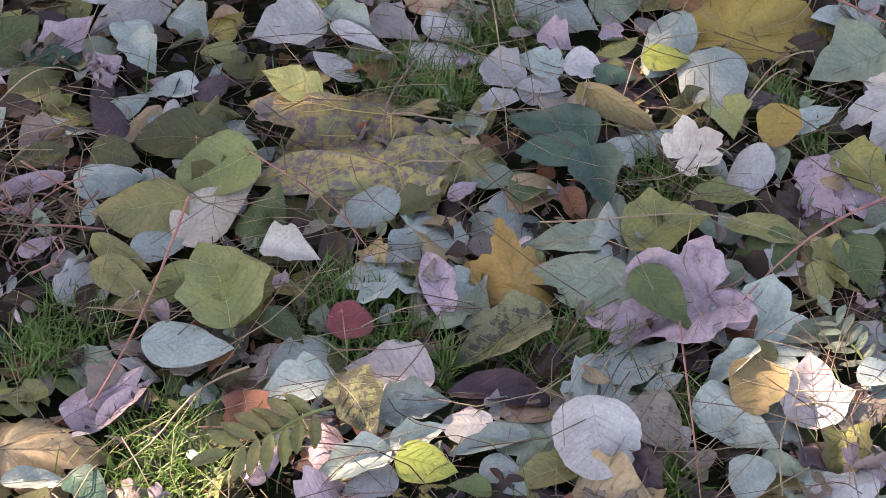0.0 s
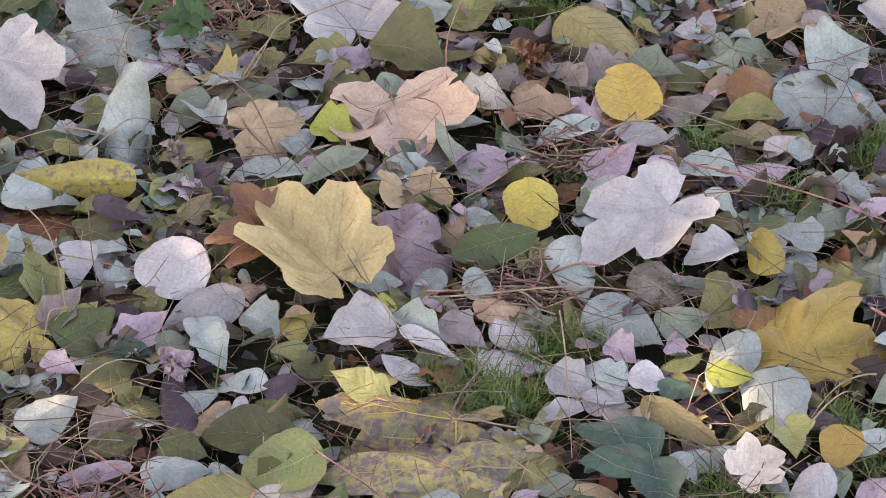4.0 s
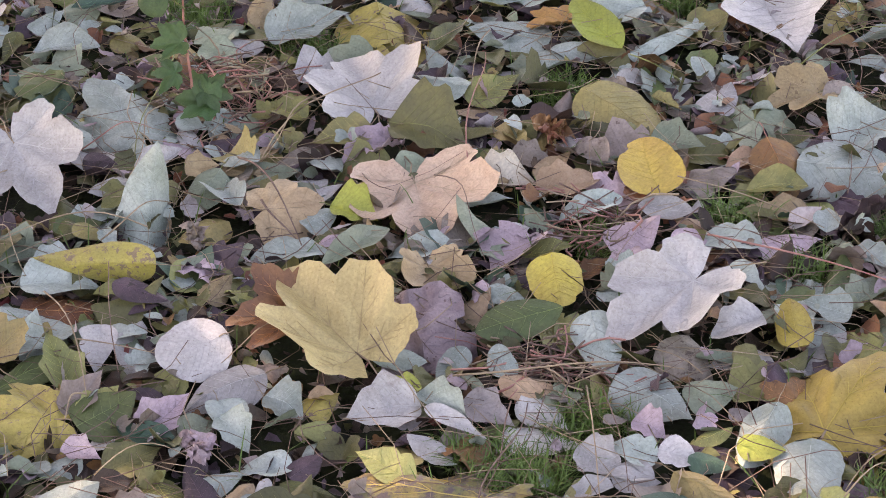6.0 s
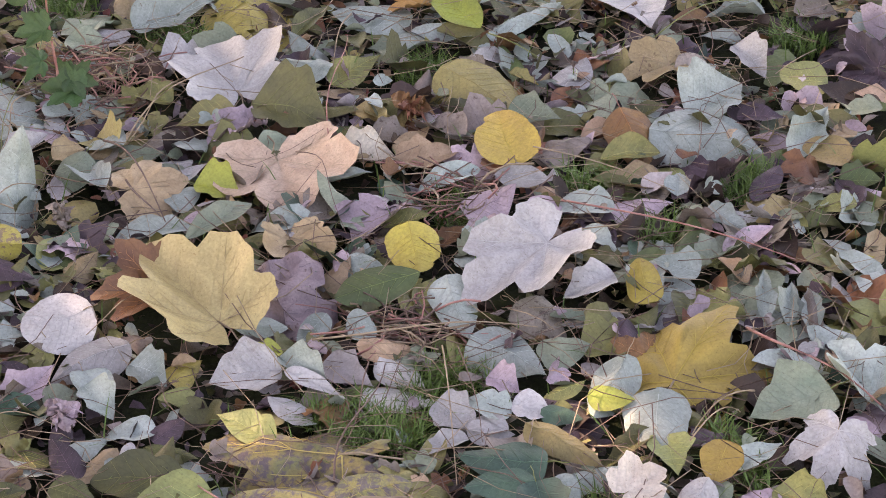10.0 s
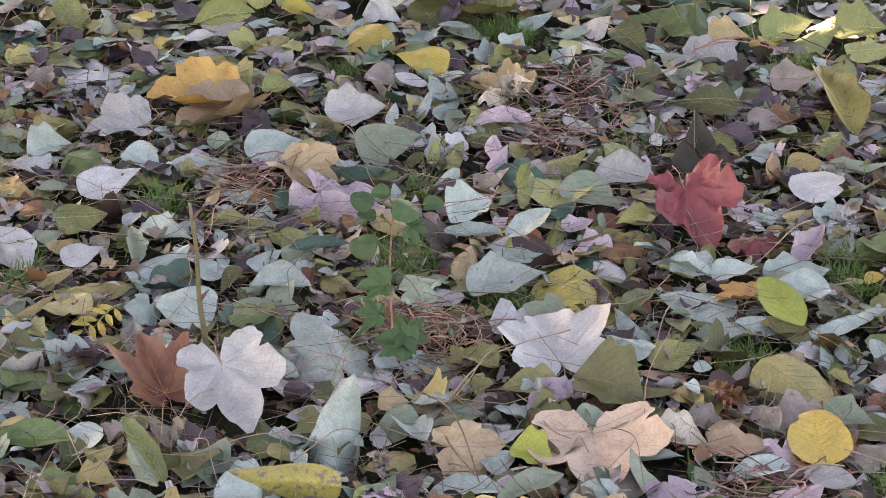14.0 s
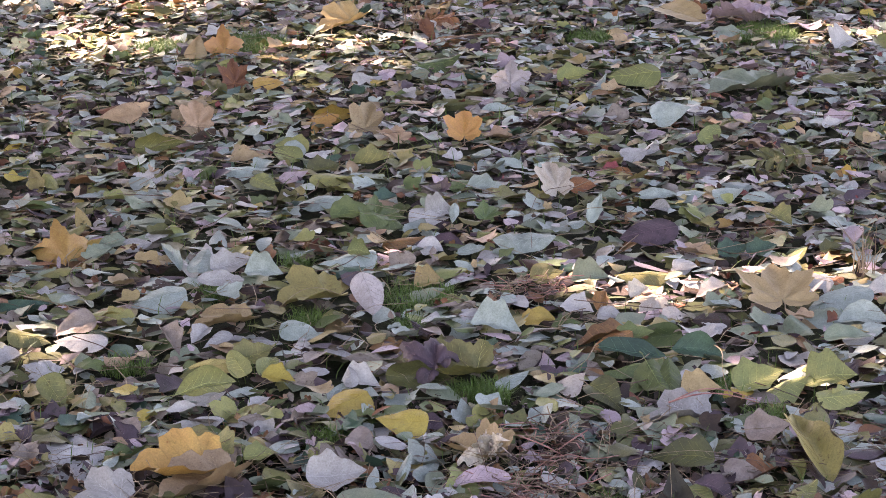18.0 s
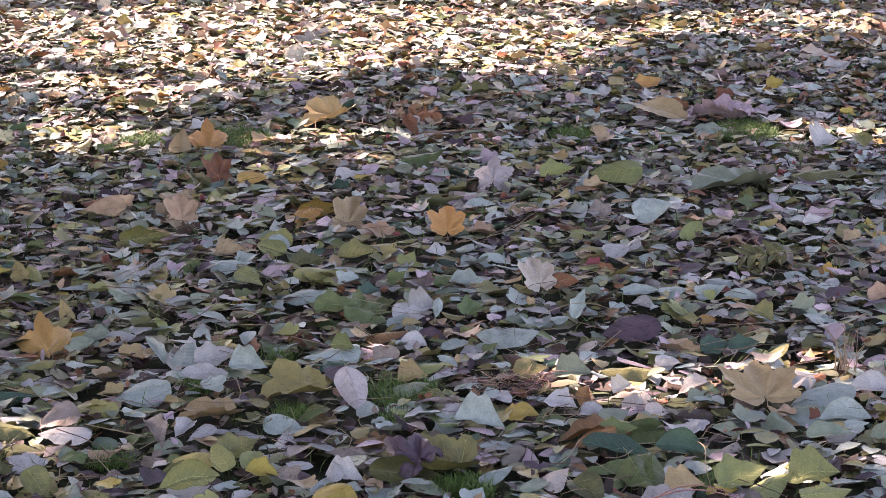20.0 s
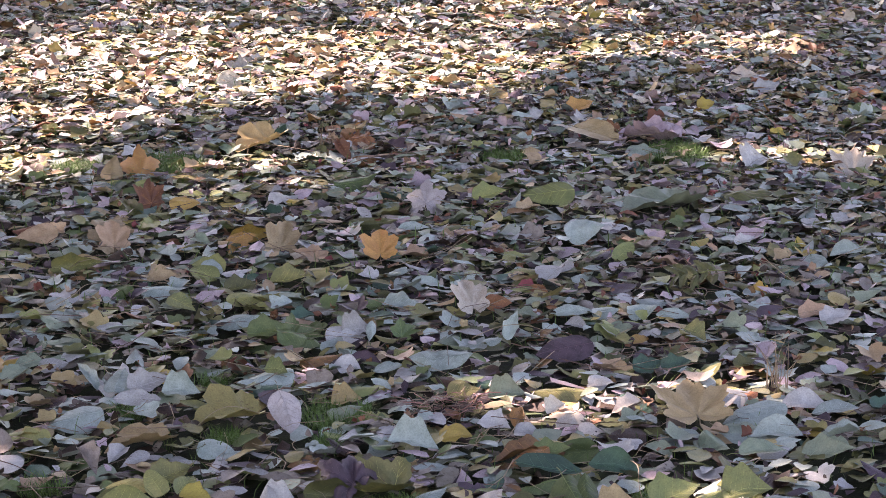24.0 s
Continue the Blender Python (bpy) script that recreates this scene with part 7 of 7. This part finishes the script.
FAR = {"p": 26, "w": 10, "pg": 15, "o": 12, "og": 11, "lg": 6, "n": 9, "v": 8, "b": 6, "k": 8, "t": 6, "dy": 5, "g": 9, "d": 6, "ru": 3, "ty": 3, "y": 2}
scatter("leaf_litter", 12000, wedge(3.3, 12.5, 1.0), 14, 4, 2, -0.008, 0.002, DEEP, False, "dark leaves matted on the soil, deepened for gap shade", 10, 0.046, 0.6)
scatter("leaf_litter", 29000, wedge(3.3, 12.5, 1.0), 13, 5, 3, 0.0, 0.03, FAR, True, "mixed fallen leaves covering the lawn farther off", 8, 0.068, 0.5)
WARM = {"t": 10, "cr": 8, "k": 9, "w": 8, "r": 4, "ru": 4, "ty": 4, "oy": 2, "p": 6, "o": 4}
scatter("leaf_litter", 5000, wedge(7.2, 12.5, 1.0), 18, 5, 3, 0.012, 0.04, WARM, True, "tan, cream and pinkish maple leaves strewn over the lawn", 12, 0.07, 0.7)


def around(rng, n):
    """Places all round the strip above: as thick as there beside it, thinning out with distance."""
    near = n * 3 // 5
    side = rng.choice([-1.0, 1.0], near)
    y = np.sqrt(rng.uniform(0.3, (12.5 + 1.2) ** 2, near)) - 1.6
    x = side * (0.26 + 0.27 * np.maximum(y, 0.0) + rng.exponential(1.1, near)) - 0.12
    r, q = 13.0 * rng.uniform(0, 1, n - near) ** 0.55, rng.uniform(0, 2 * math.pi, n - near)
    xy = np.concatenate([np.stack([x, y], 1), np.stack([r * np.cos(q), 6.5 + r * np.sin(q)], 1)])
    inside = (xy[:, 1] > 0.9) & (xy[:, 1] < 12.5) & (np.abs(xy[:, 0] + 0.12) < 0.28 + 0.27 * xy[:, 1])
    return xy[~inside]


scatter("leaf_litter", 62000, around, 17, 3, 2, -0.004, 0.012, FAR, False, "fallen leaves thinning out over the rest of the lawn", 12, 0.070)

# whole leaves that fill the gaps between the larger ones close by
rng = np.random.default_rng(41)
held = np.array([(x, y, (a * b) ** 0.5 * 0.85 + 0.008) for x, y, a, b, _ in PLACED])
spots = wedge(1.0, 2.4, 1.0)(rng, 560)
for x, y in spots:
    if ((held[:, 0] - x) ** 2 + (held[:, 1] - y) ** 2 < held[:, 2] ** 2).any():
        continue
    mix = MIXED if y < 1.95 else DIM
    share = np.array(list(mix.values()), float)
    colour = str(rng.choice(list(mix), p=share / share.sum()))
    kind = str(rng.choice(["ovate", "elliptic", "sycamore", "round"], p=[0.62, 0.24, 0.08, 0.06]))
    length = float(np.clip(rng.lognormal(math.log(0.058), 0.22), 0.035, 0.09))
    lean, side, yaw = rng.normal(0, 9), rng.normal(0, 9), rng.uniform(0, 360)
    rise = 0.012 + 0.5 * length * abs(math.sin(radians(lean))) + rng.uniform(0, 0.008)
    m = pose(x, y, rise, lean, side, yaw) @ pose(0, -0.5 * length, 0)
    leaf(kind, colour, m, length, {"ovate": 0.60, "elliptic": 0.42, "round": 0.95}.get(kind, 0.9) * rng.uniform(0.85, 1.15))

# ---- an added, unseen tree shades the lawn; gaps in its crown admit the sun ----
SUNLIT = [(-0.52, 8.77, 0.80, 0.92, 0.92), (-1.55, 8.64, 1.00, 1.53, 0.92), (-0.34, 8.65, 0.74, 0.38, 0.92), (0.87, 9.08, 0.50, 0.32, 0.8), (0.06, 10.00, 0.65, 0.41, 0.8), (-1.52, 6.69, 0.19, 0.28, 0.7), (-0.71, 6.62, 0.18, 0.30, 0.6), (1.01, 6.81, 0.32, 0.15, 0.6), (0.18, 4.21, 0.18, 0.08, 0.5), (0.48, 4.26, 0.15, 0.06, 0.5), (0.47, 3.72, 0.16, 0.09, 0.5), (0.53, 4.35, 0.05, 0.06, 0.35), (-0.97, 3.86, 0.09, 0.08, 0.25), (-0.65, 3.55, 0.09, 0.11, 0.2), (-0.25, 1.20, 0.05, 0.06, 0.2), (-0.10, 1.19, 0.07, 0.06, 0.38), (0.39, 1.17, 0.09, 0.08, 0.42), (0.07, 1.16, 0.07, 0.06, 0.25), (-0.52, 11.33, 2.93, 0.81, 0.5)]
rng = np.random.default_rng(21)
cv, cf = [], []
REACH = sun_way / sun_way.z


def in_gap(x, y, size):
    n1 = noise.noise(Vector((x * 2.2, y * 1.6, 7)))
    edge = 0.02 + size * 0.6
    for cx, cy, a, b, share in SUNLIT:
        if ((x - cx) / (a + edge)) ** 2 + ((y - cy) / (b + edge)) ** 2 < 1.0 + 0.6 * n1 and rng.random() < 1 + math.log(share) / (25.0 if y < 4.2 else 9.0):
            return True
    return False


for k in range(44000):
    if k < 8000:
        gx, gy = rng.uniform(-1.3, 1.3), rng.uniform(0.6, 4.2)
    elif k < 31000:
        r, q = math.sqrt(rng.uniform(0, 1)), rng.uniform(0, 6.283)
        r *= 1.0 + 0.25 * noise.noise(Vector((math.cos(q) * 1.3, math.sin(q) * 1.3, 9)))
        gx, gy = 4.2 * r * math.cos(q), 5.9 + 7.6 * r * math.sin(q)
    else:
        r, q = 9.5 * math.sqrt(rng.uniform(0, 1)), rng.uniform(0, 6.283)
        gx, gy = r * math.cos(q), 5.0 + r * math.sin(q)
        if r > 7.6 + 2.5 * noise.noise(Vector((math.cos(q) * 1.6, math.sin(q) * 1.6, 2))):
            continue
    size = rng.uniform(0.10, 0.19)
    if in_gap(gx, gy, size):
        continue
    # crown thinned over this strip, to brighten the ground below it
    if abs(gx) < 1.3 and 1.42 < gy < 3.0 and rng.random() < 0.87 - 0.06 * (gy - 1.42) + 0.07 * noise.noise(Vector((gx * 4.1, gy * 3.6, 4))):
        continue
    z = rng.uniform(4.2, 7.0)
    c = Vector((gx, gy, 0)) + REACH * z
    m = Euler((rng.uniform(-1.2, 1.2), rng.uniform(-1.2, 1.2), rng.uniform(0, 6.28))).to_matrix()
    b = len(cv)
    for q in ((-0.5, 0, 0), (0, -0.75, 0.1), (0.5, 0, 0), (0, 0.75, 0.1)):
        cv.append(c + m @ (Vector(q) * size * 1.3))
    cf.append((b, b + 1, b + 2, b + 3))
mid = Vector((-2.6, 8.3, 0)) + REACH * 5.6
tree = new("added_shade_tree")
tree.location = (mid.x, mid.y, 0)
tagged(tree, "broad tree added out of view to shade the lawn", "tree")
crown = part("crown", mesh_of("crown", [v - tree.location for v in cv], cf, smooth=False), CANOPY, tree)
part("trunk", mesh_of("trunk", *tube([(0.05 * math.sin(i), 0.05 * math.cos(i * 1.3), 6.2 * i / 8) for i in range(9)], [0.34 - 0.028 * i for i in range(9)], 12)), BARK, tree)
for k in range(14):
    yaw, z0 = k * 2.4, 2.6 + 0.22 * k
    ln = 4.4 if k % 2 else 6.4
    line = [(math.cos(yaw) * ln * i / 6 * 0.8, math.sin(yaw) * ln * i / 6 * 1.25, z0 + 1.5 * (i / 6) ** 0.7 + 0.08 * math.sin(i * 2 + k)) for i in range(7)]
    part("limb", mesh_of("limb", *tube(line, [0.10 - 0.014 * i for i in range(7)], 7)), BARK, tree)
